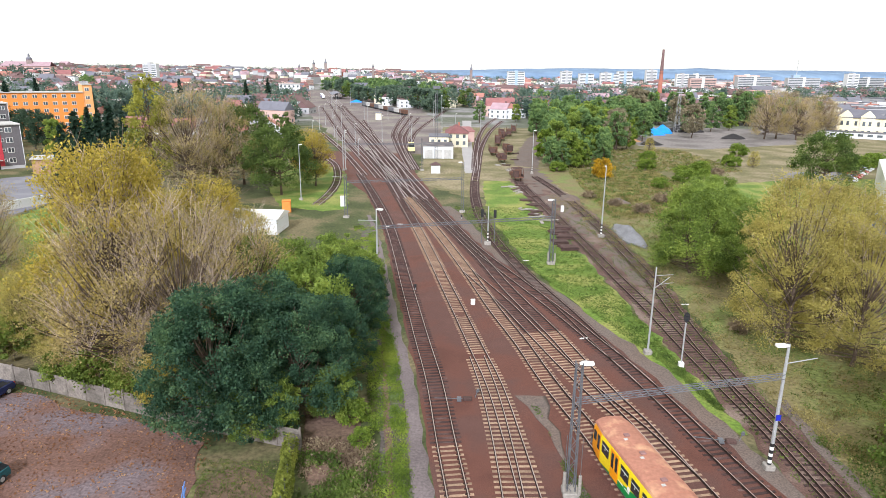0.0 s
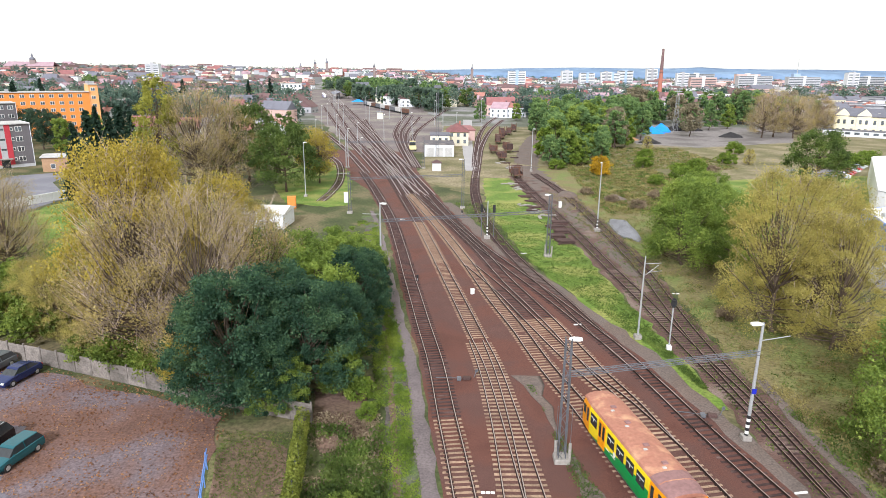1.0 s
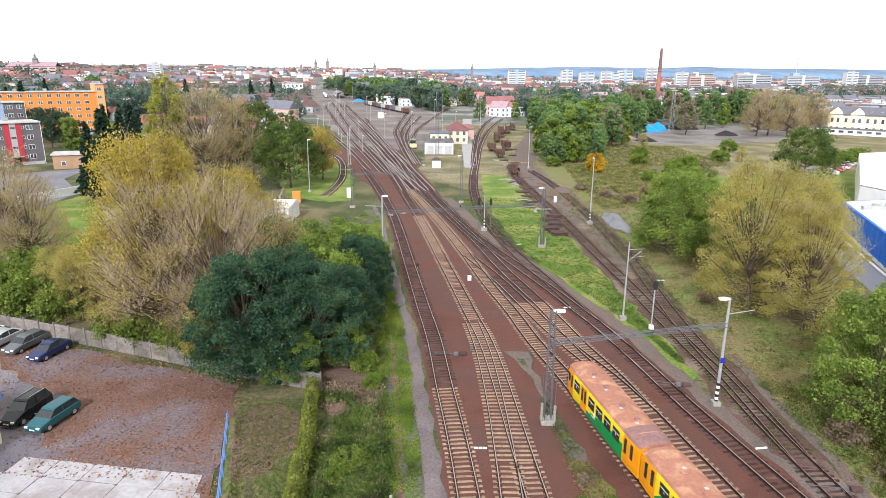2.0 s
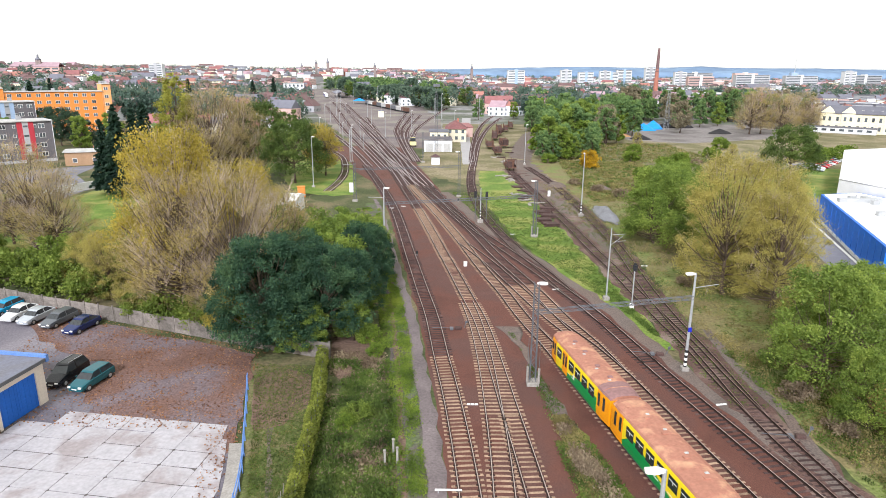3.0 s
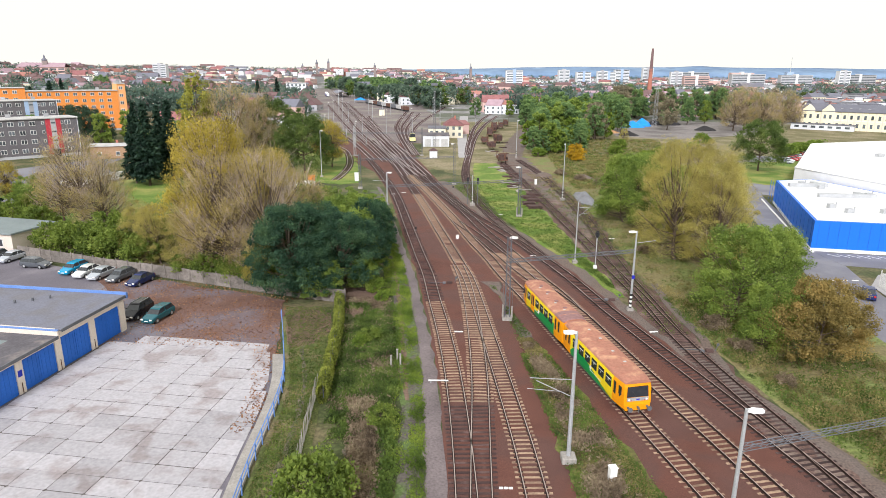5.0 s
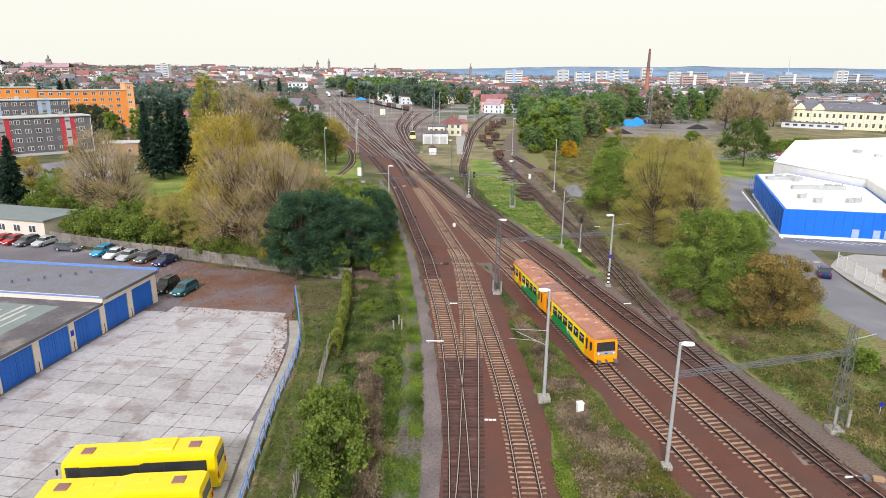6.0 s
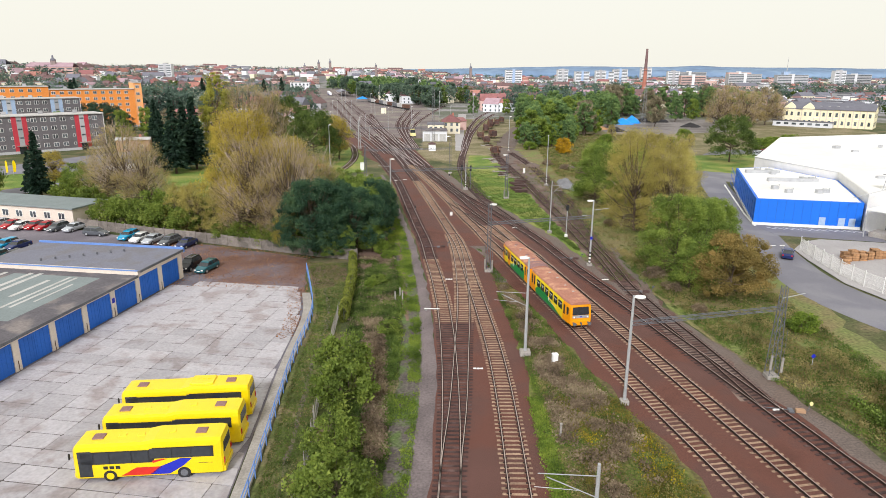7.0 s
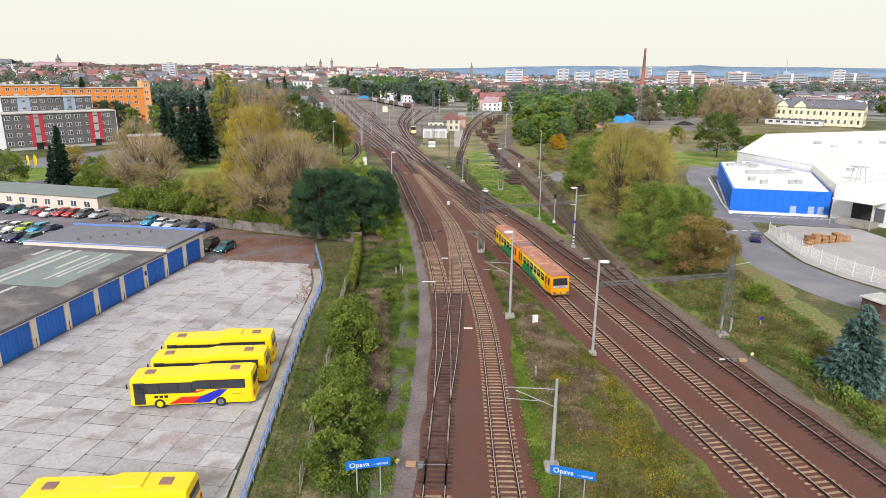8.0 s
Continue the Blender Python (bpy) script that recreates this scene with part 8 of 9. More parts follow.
# the rest of the town, further off: walls, roofs, window openings and chimneys
WPAL, RPAL = [R_WHITE, R_WHITE, R_CREAM, R_GREY, R_PINK], [TILE_PINK, TILE_RED, TILE_GREY, TILE_BROWN, TILE_ORANGE]
g = Geo()
n = 0
while n < 3300:
    v_ = rng.random()
    y = 430 + 1900 * v_**1.15
    x = (-0.78 + 1.62 * rng.random()) * (y + 60)
    if not built_up(x, y):
        continue
    w, d, h, rh = 9 + rng.random() * 12, 8 + rng.random() * 4, 4.5 + rng.random() * 5, 2.6 + rng.random() * 3.0
    if y > 900 and rng.random() < 0.06:
        w, h = w * 2.2, h + 5
    a_ = radians(rng.choice([0, 15, 80, -25, 90]) + rng.normal(0, 6))
    wi, ri = rng.integers(5), 5 + rng.choice([0, 1, 2, 2, 2, 3, 3, 3, 3, 4])
    z0 = rise(x, y) - 0.5
    g.box(x, y, z0, w, d, h, math.degrees(a_), mi=int(wi))
    c_, s_ = math.cos(a_), math.sin(a_)

    def turned_(px, py, pz):
        return (x + px * c_ - py * s_, y + px * s_ + py * c_, pz + z0)
    flat_top = rng.random() < (0.5 if x > 60 else 0.16)
    if flat_top:
        g.box(x, y, z0 + h, w + 0.4, d + 0.4, 0.6, math.degrees(a_), mi=int(7 if rng.random() < 0.6 else 0))
    else:
        g.grid([[turned_(-w / 2, -d / 2 - 0.4, h), turned_(-w / 2, d / 2 + 0.4, h), turned_(-w / 2, 0, h + rh)], [turned_(w / 2, -d / 2 - 0.4, h), turned_(w / 2, d / 2 + 0.4, h), turned_(w / 2, 0, h + rh)]], mi=int(ri))
        if y < 1100:
            q = turned_(w * 0.25, d * 0.12, 0)
            g.box(q[0], q[1], z0 + h + rh * 0.4, 0.9, 0.9, rh * 0.6 + 1.0, math.degrees(a_), mi=int(8))
    if y < 1250:
        front = -1 if c_ > 0 else 1
        k = max(2, int(w / 3.4))
        for fl_ in range(max(1, int(h / 3.0))):
            for q in range(k):
                cx = -w / 2 + w * (q + 0.5) / k
                zz = 1.1 + fl_ * 3.0
                g.face([turned_(cx + a * front * -0.6, front * (d / 2 + 0.05), zz + b) for a, b in ((-1, 0), (1, 0), (1, 1.5), (-1, 1.5))], 10)
        for q in (-0.25, 0.25):
            for e_ in (-1, 1):
                g.face([turned_(e_ * (w / 2 + 0.05), d * q + a * 0.6, 1.6 + b) for a, b in ((-1, 0), (1, 0), (1, 1.5), (-1, 1.5))], 10)
    n += 1
solid("far_houses", g, WPAL + RPAL + [PALEGLASS], "pale houses with pink and grey roofs in the distance", "houses", kind="stuff")
for x, y, rz in ((330, 620, 10), (420, 700, 20), (260, 760, -10), (500, 620, 15), (380, 860, 5), (180, 700, 8), (300, 540, 20), (560, 860, 12), (640, 720, 20), (120, 820, 0), (230, 900, 4), (700, 980, 10), (470, 1010, 0), (170, 1010, -5), (340, 1030, 0), (90, 640, 5), (60, 720, 10), (430, 520, 25), (540, 500, 25), (380, 460, 25), (600, 1150, 0), (160, 560, 6)):
    setdown(big_w if (int(x) % 3) else big_g, x, y, rz, 0.8 + 0.5 * rng.random())
for x, y, rz in ((-330, 480, 12), (-300, 560, 6), (-420, 640, 15), (52, 690, 10), (-196, 462, 12), (-215, 540, 20), (-260, 700, 10)):
    setdown(big_t, x, y, rz, 0.9 + 0.3 * rng.random())

# red-roofed row near the depot, and the depot
for x, y, rz, k in ((-92, 318, 14, 0), (-104, 330, 14, 1), (-120, 345, 10, 8), (-84, 345, 100, 3), (-128, 320, 14, 5)):
    setdown(near_h[k], x, y, rz)
dp = thing("engine_shed", -119, 492, 0, 14, "white engine shed with a dark grey pitched roof", "shed")
part("wall", Geo().box(0, 0, 0, 20, 34, 6), R_GREY, dp)
for s in (-1, 1):
    a = [(s * 10.6, -17.6, 5.8), (s * 10.6, 17.6, 5.8), (0, 17.6, 10.2), (0, -17.6, 10.2)]
    part("roof_slope", Geo().grid([a, [(x, y, z + 0.3) for x, y, z in a]]), TILE_GREY, dp)
part("gable", Geo().grid([[(-10, -17, 6), (10, -17, 6), (0, -17, 10.1)], [(-10, -16.6, 6), (10, -16.6, 6), (0, -16.6, 10.1)]]), R_GREY, dp)
for k in range(4):
    part("window", Geo().box(-7 + k * 4.6, -17.05, 2.6, 2.6, 0.1, 2.2), PALEGLASS, dp)
so = thing("station_building", -167, 709, 0, 15, "white station building with a flat roof", "building")
part("wall", Geo().box(0, 0, 0, 20, 16, 17), R_WHITE, so)
part("roof", Geo().box(0, 0, 17, 21, 17, 0.6), FELT_WHITE, so)
for s in range(4):
    for k in range(5):
        part("window", Geo().box(-8 + k * 4, -8.05, 2 + s * 4, 1.8, 0.1, 2), PALEGLASS, so)
ca = thing("platform_canopy", -140, 820, 0, 13, "long grey platform canopy with a pitched roof", "canopy")
part("roof", Geo().grid([[(-7, -40, 5), (0, -40, 7.2), (7, -40, 5), (7, -40, 4.7), (0, -40, 6.9), (-7, -40, 4.7)], [(-7, 40, 5), (0, 40, 7.2), (7, 40, 5), (7, 40, 4.7), (0, 40, 6.9), (-7, 40, 4.7)]]), TILE_GREY, ca)
for k in range(9):
    part("column", Geo().tube([(0, -36 + k * 9, 0), (0, -36 + k * 9, 6.9)], 0.2, 6), DKSTEEL, ca)
tent = thing("market_tent", -92, 655, 0, 10, "bright blue tent roof beside the tracks", "tent")
part("roof", Geo().grid([[(-6, -5, 2.6), (6, -5, 2.6), (6, 5, 2.6), (-6, 5, 2.6)], [(-0.3, -0.3, 5), (0.3, -0.3, 5), (0.3, 0.3, 5), (-0.3, 0.3, 5)]]), TARP, tent)
for a, b in ((-5.6, -4.6), (5.6, -4.6), (5.6, 4.6), (-5.6, 4.6)):
    part("pole", Geo().tube([(a, b, 0), (a, b, 2.7)], 0.1, 6), GALV, tent)

# single houses that stand out beside the station
for w, d, h, rh, wm_, rm_, x, y, rz, lab in ((17, 12, 8, 3.4, R_LIME, TILE_GREY, -29, 655, 8, "yellow-green house with a pale grey pitched roof"), (16, 11, 7.5, 4.2, R_WHITE, TILE_ORANGE, 17, 664, -10, "white house with a bright orange pitched roof"),
                                             (15, 11, 7, 3.6, R_YELLOW, TILE_BROWN, -8, 700, 20, "yellow house with a brown pitched roof"), (22, 12, 11, 3.2, R_WHITE, TILE_PINK, -62, 800, 6, "white town house with a haze-paled pink roof"),
                                             (24, 12, 8, 3.0, R_PINK, TILE_RED, -150, 470, 10, "pink house with a dull red pitched roof"), (26, 12, 8, 3.0, R_CREAM, TILE_PINK, -168, 505, 4, "cream house with a haze-paled pink roof"),
                                             (20, 12, 7, 0.2, R_RED, TILE_RED, -200, 462, 8, "low red house with a flat roof")):
    hs = house(w, d, h, rh, wm_, rm_, lab)
    hs.matrix_basis = pose(x, y, 0, 0, 0, rz)
hs = house(11, 9, 4.2, 0.3, R_OCHRE, FELT_WHITE, "low ochre building behind the apartment block")
hs.matrix_basis = pose(-117.5, 243, 0, 0, 0, 20)
# yard buildings by the throat
yb = thing("yard_building", -8.3, 288.6, 0, 3, "white flat-roofed yard building with a dark roof", "building")
part("wall", Geo().box(0, 0, 0, 10.4, 12, 4.3), R_WHITE, yb)
part("roof", Geo().box(0, 0, 4.3, 10.8, 12.4, 0.3), BITUMEN_OLD, yb)
for k in range(3):
    part("garage_door", Geo().box(-3.3 + k * 3.3, -6.05, 0.05, 2.6, 0.1, 3.1), FELT_WHITE, yb, "pale roller door")
yb2 = thing("yard_house", -1.4, 326, 0, 2, "cream two-storey yard house with a dark red hipped roof", "house")
part("wall", Geo().box(0, 0, 0, 8.4, 14, 5.6), R_CREAM, yb2)
part("roof", Geo().grid([[(-4.8, -7.6, 5.5), (4.8, -7.6, 5.5), (4.8, 7.6, 5.5), (-4.8, 7.6, 5.5)], [(-0.15, -3.4, 8.6), (0.15, -3.4, 8.6), (0.15, 3.4, 8.6), (-0.15, 3.4, 8.6)]]), TILE_RED, yb2)
part("chimney", Geo().box(0.9, 1.5, 7.2, 0.7, 0.7, 2.2), BRICKRED, yb2)
for z in (1.0, 3.7):
    for k in range(3):
        part("window", Geo().box(-2.7 + k * 2.7, -7.04, z, 1.1, 0.1, 1.4), PALEGLASS, yb2)
low = thing("yard_annex", -8.5, 312, 0, 2, "pale two-storey annex with a flat grey roof", "building")
part("wall", Geo().box(0, 0, 0, 7.5, 12, 5.2), R_CREAM, low)
part("roof", Geo().box(0, 0, 5.2, 8.0, 12.5, 0.35, 0, bev=0.05), TILE_GREY, low)
for k in range(3):
    part("window", Geo().box(-2.4 + k * 2.4, -6.04, 3.0, 1.1, 0.1, 1.3), PALEGLASS, low)
yb3 = thing("yard_house", 1.0, 352, 0, 4, "red-roofed low annex of the yard house", "house")
part("wall", Geo().box(0, 0, 0, 9, 24, 4.4), R_PINK, yb3)
part("roof", Geo().box(0, 0, 4.4, 9.8, 24.8, 0.4, 0, bev=0.1), TILE_RED, yb3)
ht = thing("hut", -8.0, 249.8, 0, 4, "small white hut with a reddish roof", "hut")
part("wall", Geo().box(0, 0, 0, 2.6, 2.6, 2.4), R_WHITE, ht)
part("roof", Geo().grid([[(-1.6, -1.6, 2.4), (1.6, -1.6, 2.4), (1.6, 1.6, 2.4), (-1.6, 1.6, 2.4)], [(-0.1, -0.1, 3.3), (0.1, -0.1, 3.3), (0.1, 0.1, 3.3), (-0.1, 0.1, 3.3)]]), TILE_BROWN, ht)
ht = thing("hut", -50.5, 470, 0, 4, "small cream signal hut in the station yard", "hut")
part("wall", Geo().box(0, 0, 0, 3.6, 3.6, 4.2), R_CREAM, ht)
part("roof", Geo().box(0, 0, 4.2, 4.4, 4.4, 0.4), TILE_GREY, ht)
sh = thing("shed", -38.7, 176.0, 0, -3, "white-roofed shed among the trees", "shed")
part("wall", Geo().box(0, 0, 0, 8.6, 7, 2.9), R_WHITE, sh)
part("roof", Geo().grid([[(-4.7, -3.8, 2.9), (4.7, -3.8, 2.9), (4.7, 3.8, 2.9), (-4.7, 3.8, 2.9)], [(-4.7, -3.8, 3.05), (4.7, -3.8, 3.05), (4.7, 0.2, 3.9), (-4.7, 0.2, 3.9)]]), ROOF_WHITE, sh)
# long yellow hall beyond the warehouse
yh = thing("old_barracks", 214.8, 384.5, 0, -37.7, "long pale yellow building with rows of windows and a dark roof", "building")
part("wall", Geo().box(0, 0, 0, 45.2, 16, 9.8), R_BUFF, yh)
for s in (-1, 1):
    a = [(-22.9, s * 8.6, 9.6), (22.9, s * 8.6, 9.6), (22.9, 0, 13.2), (-22.9, 0, 13.2)]
    part("roof_slope", Geo().grid([a, [(x, y, z + 0.3) for x, y, z in a]]), TILE_GREY, yh)
for s in (-22.5, 22.1):
    part("gable", Geo().grid([[(s, -8, 9.8), (s, 8, 9.8), (s, 0, 13.6)], [(s + 0.4, -8, 9.8), (s + 0.4, 8, 9.8), (s + 0.4, 0, 13.6)]]), R_BUFF, yh)
part("string_course", Geo().box(0, -8.06, 4.9, 45.2, 0.14, 0.25), WHITE, yh)
wmy = Geo().box(0, 0, 0, 1.15, 0.1, 2.1).mesh("window", PALEGLASS)
pil = Geo().box(0, 0, 0, 0.45, 0.2, 9.6).mesh("pilaster", CREAM)
for k in range(14):
    for z in (1.5, 5.9):
        part("window", wmy, None, yh, at=pose(-20.6 + k * 3.17, -8.05, z))
    part("pilaster", pil, None, yh, at=pose(-22.2 + k * 3.17, -8.08, 0))
for k in range(4):
    for z in (1.5, 5.9):
        part("window", wmy, None, yh, at=pose(22.62, -5.4 + k * 3.6, z, 0, 0, 90))
for a in (-19.0, -9.5):
    part("gable_bay", Geo().grid([[(a - 3, -8.5, 0), (a + 3, -8.5, 0), (a + 3, -8.5, 10.4), (a, -8.5, 13.2), (a - 3, -8.5, 10.4)], [(a - 3, -5, 0), (a + 3, -5, 0), (a + 3, -5, 10.4), (a, -5, 13.2), (a - 3, -5, 10.4)]]), R_BUFF, yh, "projecting gabled bay")
    for z in (1.5, 5.9):
        for q in (-1.3, 1.3):
            part("window", wmy, None, yh, at=pose(a + q, -8.55, z))
for k in range(5):
    part("rooflight", Geo().box(-8 + k * 4.2, -4.6, 11.2, 1.0, 1.2, 0.35), FELT_WHITE, yh, "pale rooflight")

# tower blocks and landmarks
tb_ = []
for m1, m2, nm, h, w in ((R_WHITE, R_BLUE, "white and pale blue", 30, 30), (R_PINK, R_WHITE, "pink and white", 26, 46), (R_WHITE, R_GREY, "white", 34, 22), (R_GREY, R_WHITE, "pale grey", 24, 60)):
    t = thing("tower_block", 0, 0, 0, 0, "%s panel-built tower block on the skyline" % nm, "apartment block")
    part("wall", Geo().box(0, 0, 0, w, 14, h), m1, t)
    part("roof", Geo().box(0, 0, h, w + 0.4, 14.4, 0.6), FELT_WHITE, t)
    part("stair_tower", Geo().box(0, -0.2, 0, 5, 14.2, h + 2.4), m2, t)
    for s in range(int(h / 3)):
        part("window_band", Geo().box(0, -7.05, 1.2 + s * 3, w - 2, 0.1, 1.4), PALEGLASS, t)
    tb_.append(t)
for k, x, y, rz, s in ((2, 238, 1480, 5, 1.05), (0, 285, 1500, 5, 1.05), (0, 345, 1520, 5, 1.05), (2, 318, 1460, 0, 1.0), (1, 452, 1270, -4, 1.0), (2, 421, 1290, -4, 0.98), (3, 640, 1480, 0, 1.2), (3, 755, 1500, 0, 1.15), (2, 848, 1480, 0, 1.1), (3, 560, 1600, 0, 1.3), (1, 700, 1650, 0, 1.2), (0, 116, 1330, 2, 1.1), (3, 930, 1560, 0, 1.2), (0, 420, 1700, 0, 1.2), (3, 1050, 1500, 0, 1.1), (2, -439, 1000, 5, 0.85), (2, 500, 1750, 0, 1.2), (3, 1150, 1700, 0, 1.2)):
    setdown(tb_[k], x, y, rz, s)
ch = thing("factory_chimney", 206.9, 730, 0, 0, "tall slender red-brick factory chimney with a sooty top", "chimney")
part("stack", Geo().tube([(0, 0, 0), (0, 0, 28), (0, 0, 54)], [2.7, 1.85, 1.05], 20), BRICKRED, ch)
part("dark_top", Geo().tube([(0, 0, 34), (0, 0, 54.6)], [1.72, 1.1], 20), TILE_BROWN, ch, "sooty top")
part("rim", Geo().tube([(0, 0, 31.5), (0, 0, 32.3)], 2.1, 20), TILE_BROWN, ch)
ch2 = thing("radio_mast", 811, 1636, 0, 0, "slender radio mast above a pale blue building", "mast")
part("mast", Geo().tube([(0, 0, 0), (0, 0, 70)], [1.4, 0.4], 6), GALV, ch2)
part("building", Geo().box(0, 4, 0, 16, 14, 36), R_BLUE, ch2)


def steeple(x, y, h, w, label):
    t = thing("church_tower", x, y, rise(x, y) - 0.5, 20, label, "church tower")
    h -= rise(x, y)
    part("tower", Geo().box(0, 0, 0, w, w, h * 0.72), STEEPLE, t)
    part("dome", Geo().tube([(0, 0, h * 0.72), (0, 0, h * 0.77), (0, 0, h * 0.83), (0, 0, h * 0.87)], [w * 0.55, w * 0.62, w * 0.3, w * 0.16], 10), TILE_GREY, t)
    part("lantern", Geo().tube([(0, 0, h * 0.86), (0, 0, h * 0.93), (0, 0, h)], [w * 0.2, w * 0.2, 0.05], 8), TILE_GREY, t)


for x, y, h, w in ((-311, 1500, 56, 5), (-285, 1500, 59, 5), (-181, 1500, 50, 4.5), (34, 1500, 51, 4.5), (-348, 1520, 48, 4.5), (-551, 903, 49, 6)):
    steeple(x, y, h, w, "distant church tower with a dark cupola")
na = thing("church_nave", -262, 1510, rise(-262, 1510) - 0.5, 0, "brick church nave with a steep red roof", "church")
part("wall", Geo().box(0, 0, 0, 38, 16, 7), BRICKRED, na)
for s in (-1, 1):
    a = [(-19.5, s * 8.5, 7), (19.5, s * 8.5, 7), (19.5, 0, 15), (-19.5, 0, 15)]
    part("roof_slope", Geo().grid([a, [(x, y, z + 0.5) for x, y, z in a]]), TILE_RED, na)
# long pink-roofed institution on the rise at the edge of the town
ins = thing("institution", -554, 905, rise(-554, 905) - 1, 4, "long pale building with a haze-paled red roof and rows of windows", "building")
part("wall", Geo().box(0, 0, 0, 62, 16, 13), R_PINK, ins)
for s in (-1, 1):
    a = [(-31.5, s * 9, 13), (31.5, s * 9, 13), (29, 0, 18.5), (-29, 0, 18.5)]
    part("roof_slope", Geo().grid([a, [(x, y, z + 0.4) for x, y, z in a]]), TILE_PINK, ins)
for s in range(3):
    for k in range(6):
        part("window_band", Geo().box(-26 + k * 10.4, -8.05, 2.5 + s * 3.6, 7.5, 0.1, 1.8), PALEGLASS, ins)
wing = thing("institution", -640, 880, rise(-640, 880) - 1, 8, "long white building with a purple-grey hipped roof", "building")
part("wall", Geo().box(0, 0, 0, 80, 16, 12), R_WHITE, wing)
for s in (-1, 1):
    a = [(-40.5, s * 9, 12), (40.5, s * 9, 12), (36, 0, 18), (-36, 0, 18)]
    part("roof_slope", Geo().grid([a, [(x, y, z + 0.4) for x, y, z in a]]), TILE_GREY, wing)

# low white shed before the old barracks
ls = thing("long_shed", 199.0, 381.5, 0, -37.7, "long low white shed with a flat grey roof", "shed")
part("wall", Geo().box(0, 0, 0, 30, 6, 2.9), R_WHITE, ls)
part("roof", Geo().box(0, 0, 2.9, 30.6, 6.6, 0.3), TILE_GREY, ls)
for k in range(7):
    part("window", Geo().box(-12 + k * 4, -3.03, 1.1, 2.2, 0.08, 1.1), PALEGLASS, ls)

# town trees
tts = []
for leaf, nm in ((L_TOWN, "haze-tinted green"), (L_WOOD, "dark green"), (L_AUTUMN, "olive-brown"), (L_OAK, "green")):
    tt = tree("town_tree", 13, 5.5, leaf, h0=1.5, clumps=36, per=30, size=1.3, tight=0.34, corners=3, label="%s tree among the houses of the town" % nm, many=0.15)
    tts.append(tt)
n = 0
while n < 66:
    v_ = rng.random()
    y = 330 + 560 * v_
    x = (-0.75 + 1.55 * rng.random()) * (y + 50)
    if not clear_of_rails(x, y) or (20 < x < 215 and y < 480) or (-260 < x < -130 and y < 345):
        continue
    s = 0.75 + 0.6 * rng.random()
    p_ = tts[rng.integers(4) if rng.random() < 0.6 else rng.integers(2)]
    s /= p_.scale.x
    m = pose(x, y, rise(x, y), 0, 0, rng.random() * 360) @ Matrix.Diagonal((s, s, s, 1))
    if p_.name not in used:
        used[p_.name] = True
        p_.matrix_basis = m
    else:
        copy_thing(p_, m)
    n += 1
for k in range(34):
    # trees in two rows behind the rake of goods wagons
    x, y = -20.0 - 3.3 * k + rng.normal(0, 5), 560 + 7.2 * k + rng.normal(0, 6)
    p_ = tts[(0, 1, 3, 0)[rng.integers(4)]]
    s = (0.95 + 0.45 * rng.random()) / p_.scale.x
    copy_thing(p_, pose(x + 8, y, rise(x + 8, y), 0, 0, rng.random() * 360) @ Matrix.Diagonal((s, s, s, 1)))
for i in range(44):
    # old trees along the station's far side
    y = 735 + 420 * rng.random()
    x = np.interp(y, [730, 940, 1160], [-38, -125, -235]) + 45 * rng.random() * (y / 900)
    s = 1.25 + 0.5 * rng.random()
    p_ = tts[rng.integers(2)]
    s /= p_.scale.x
    copy_thing(p_, pose(x, y, rise(x, y), 0, 0, rng.random() * 360) @ Matrix.Diagonal((s, s, s, 1)))
# far woods and gardens, joined: each tree an uneven shell of leaf masses, haze-tinted
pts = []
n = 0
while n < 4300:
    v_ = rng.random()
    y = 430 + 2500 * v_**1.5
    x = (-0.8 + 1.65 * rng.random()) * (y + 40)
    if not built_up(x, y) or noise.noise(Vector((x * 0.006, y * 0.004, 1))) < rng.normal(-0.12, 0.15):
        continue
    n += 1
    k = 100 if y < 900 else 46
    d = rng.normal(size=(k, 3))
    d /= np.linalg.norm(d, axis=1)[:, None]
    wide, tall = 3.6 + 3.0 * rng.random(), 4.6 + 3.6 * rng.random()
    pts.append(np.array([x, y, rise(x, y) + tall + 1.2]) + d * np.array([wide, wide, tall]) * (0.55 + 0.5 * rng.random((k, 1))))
tagged(new("far_woods", leaf_mesh("far_woods", np.concatenate(pts), 1.9, FARGREEN, corners=3)), "tree masses between the far roofs, tinted with painted haze", "woods", kind="stuff")
# wooded hills on the horizon, the blue of haze put into their colour
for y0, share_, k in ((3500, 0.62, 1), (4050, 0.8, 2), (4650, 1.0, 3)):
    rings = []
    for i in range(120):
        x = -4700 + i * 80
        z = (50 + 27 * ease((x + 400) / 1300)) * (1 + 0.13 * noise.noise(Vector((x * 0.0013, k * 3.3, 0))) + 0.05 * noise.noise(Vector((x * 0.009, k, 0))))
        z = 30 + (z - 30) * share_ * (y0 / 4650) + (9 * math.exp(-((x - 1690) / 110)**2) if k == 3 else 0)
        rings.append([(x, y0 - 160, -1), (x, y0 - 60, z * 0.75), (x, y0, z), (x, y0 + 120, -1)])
    solid("hills", Geo().grid(rings), HILLS, "wooded hills on the horizon with haze painted in as blue", "backdrop", kind="structure", smooth=True)

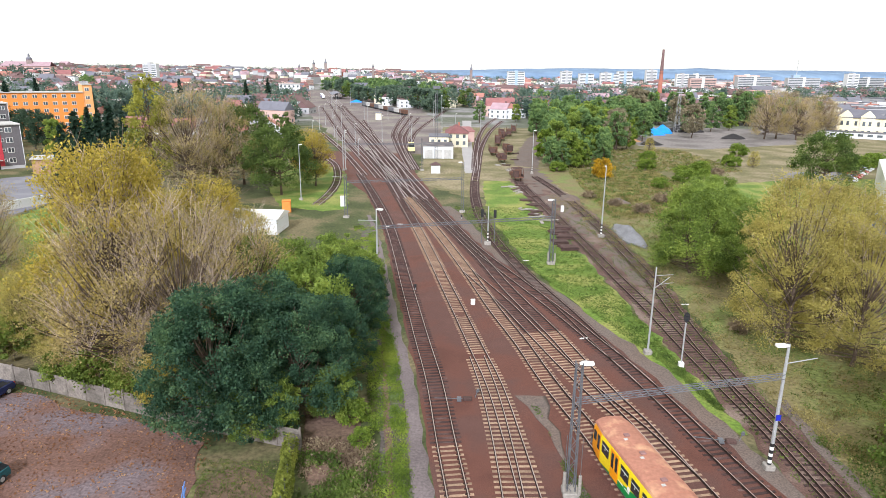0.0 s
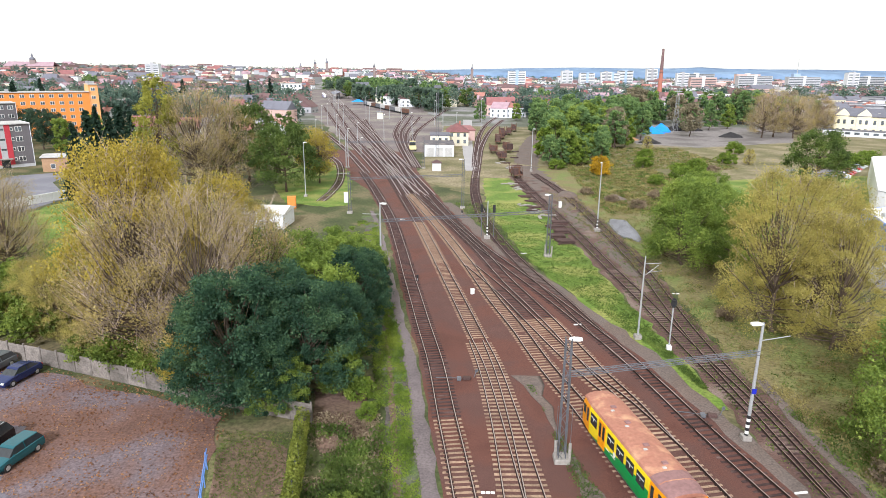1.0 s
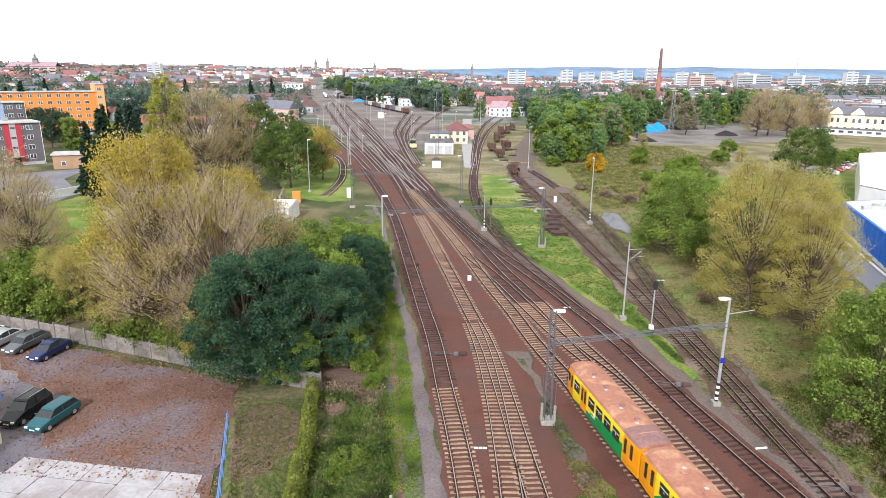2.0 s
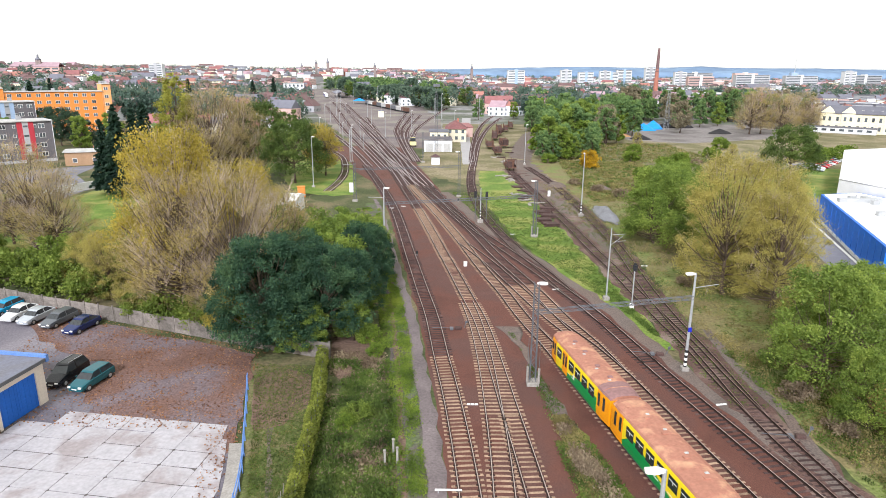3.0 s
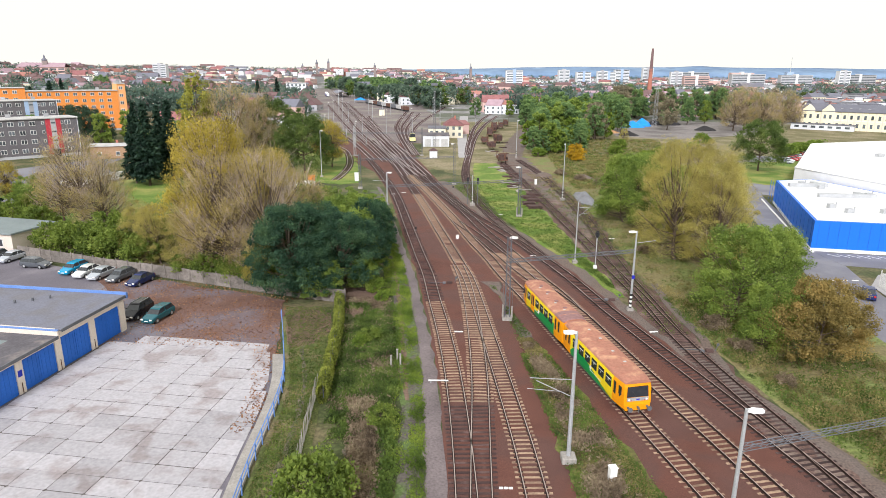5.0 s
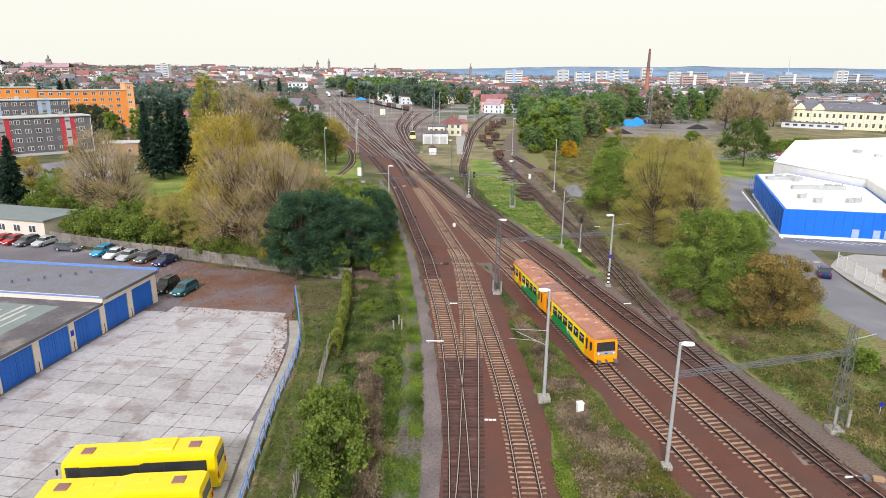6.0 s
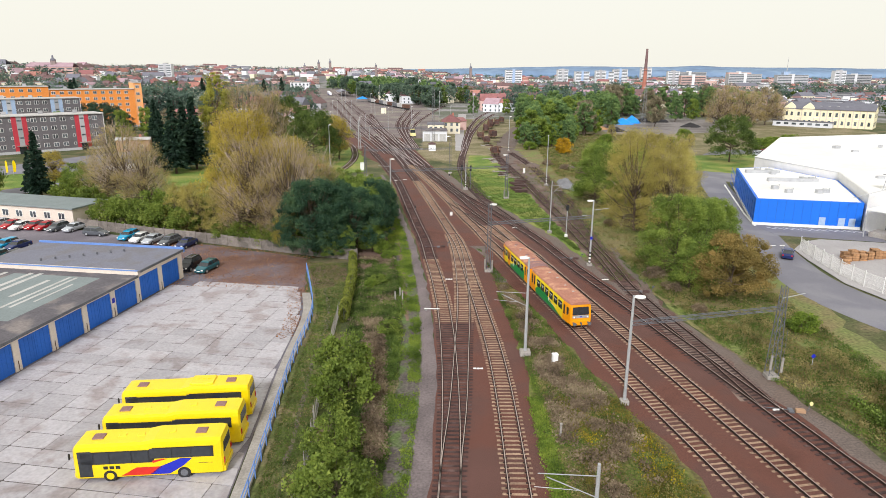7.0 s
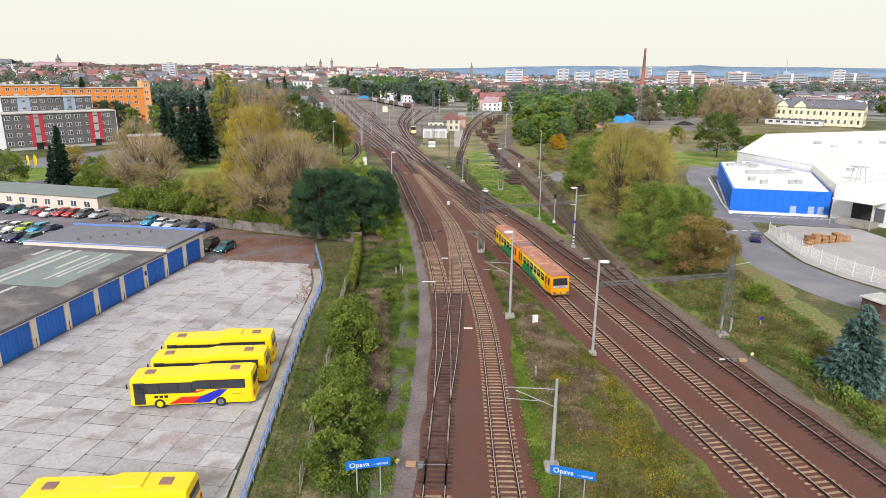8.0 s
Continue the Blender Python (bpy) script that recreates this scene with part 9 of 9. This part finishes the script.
# ---------------------------------------------------------------- concrete slabs of the bus yard
pv = thing("slab_paving", label="bright worn concrete slab paving of the bus yard", category="paving", kind="structure")
SX, SY = 3.0, 2.0
slab_meshes = []
for k in range(6):
    g = Geo()
    j = [rng.normal(0, 0.02) for _ in range(8)]
    hx, hy = SX / 2 - 0.026, SY / 2 - 0.03
    c_ = 0.05 + 0.08 * rng.random()
    top = [(-hx + c_, -hy + j[0]), (hx - c_, -hy + j[1]), (hx + j[2] * 0.5, -hy + c_), (hx, hy - c_), (hx - c_, hy + j[3]), (-hx + c_, hy), (-hx, hy - c_), (-hx + j[4] * 0.5, -hy + c_)]
    g.grid([[(x, y, -0.05) for x, y in top], [(x, y, 0.0) for x, y in top]])
    slab_meshes.append(g.mesh("slab", SLAB))
yrz = math.degrees(math.atan2(-GU.y, -GU.x)) - 90
far_slabs = Geo()
for a in range(0, 11):
    for b in range(0, 44):
        p = G0 + GU * (b * SY + 2.4) - GV * (a * SX + 1.7)
        if p.y < 12 or p.y > 92.6:
            continue
        place = pose(p.x, p.y, 0.062 + rng.normal(0, 0.006), rng.normal(0, 0.25), rng.normal(0, 0.25), yrz + rng.normal(0, 0.25))
        ends = [FENCE(min(p.y + e, 99)) - 1.5 - (p.x - SX / 2 + 0.128 * e) for e in (-SY / 2, SY / 2)]
        if min(ends) < 0.12:
            continue
        data = slab_meshes[rng.integers(6)]
        if min(ends) < SX:              # cut to the line of the kerb
            lo, hi = (min(e, SX - 0.03) - SX / 2 for e in ends)
            x0, y1 = -SX / 2 + 0.026, SY / 2 - 0.03
            rim = [(x0, -y1), (lo, -y1), (hi, y1), (x0, y1)]
            data = Geo().grid([[(x, y, -0.05) for x, y in rim], [(x, y, 0.0) for x, y in rim]]).mesh("slab", SLAB)
        if p.y > 77:
            vs = [place @ v.co for v in data.vertices]
            k = len(vs) // 2
            far_slabs.grid([vs[:k], vs[k:]])
            continue
        ob = new("slab", data)
        ob.parent = pv
        ob.matrix_basis = place
fs = part("far_slabs", far_slabs, SLAB, pv, "worn concrete slabs at the end of the yard")
tagged(fs, kind="stuff")
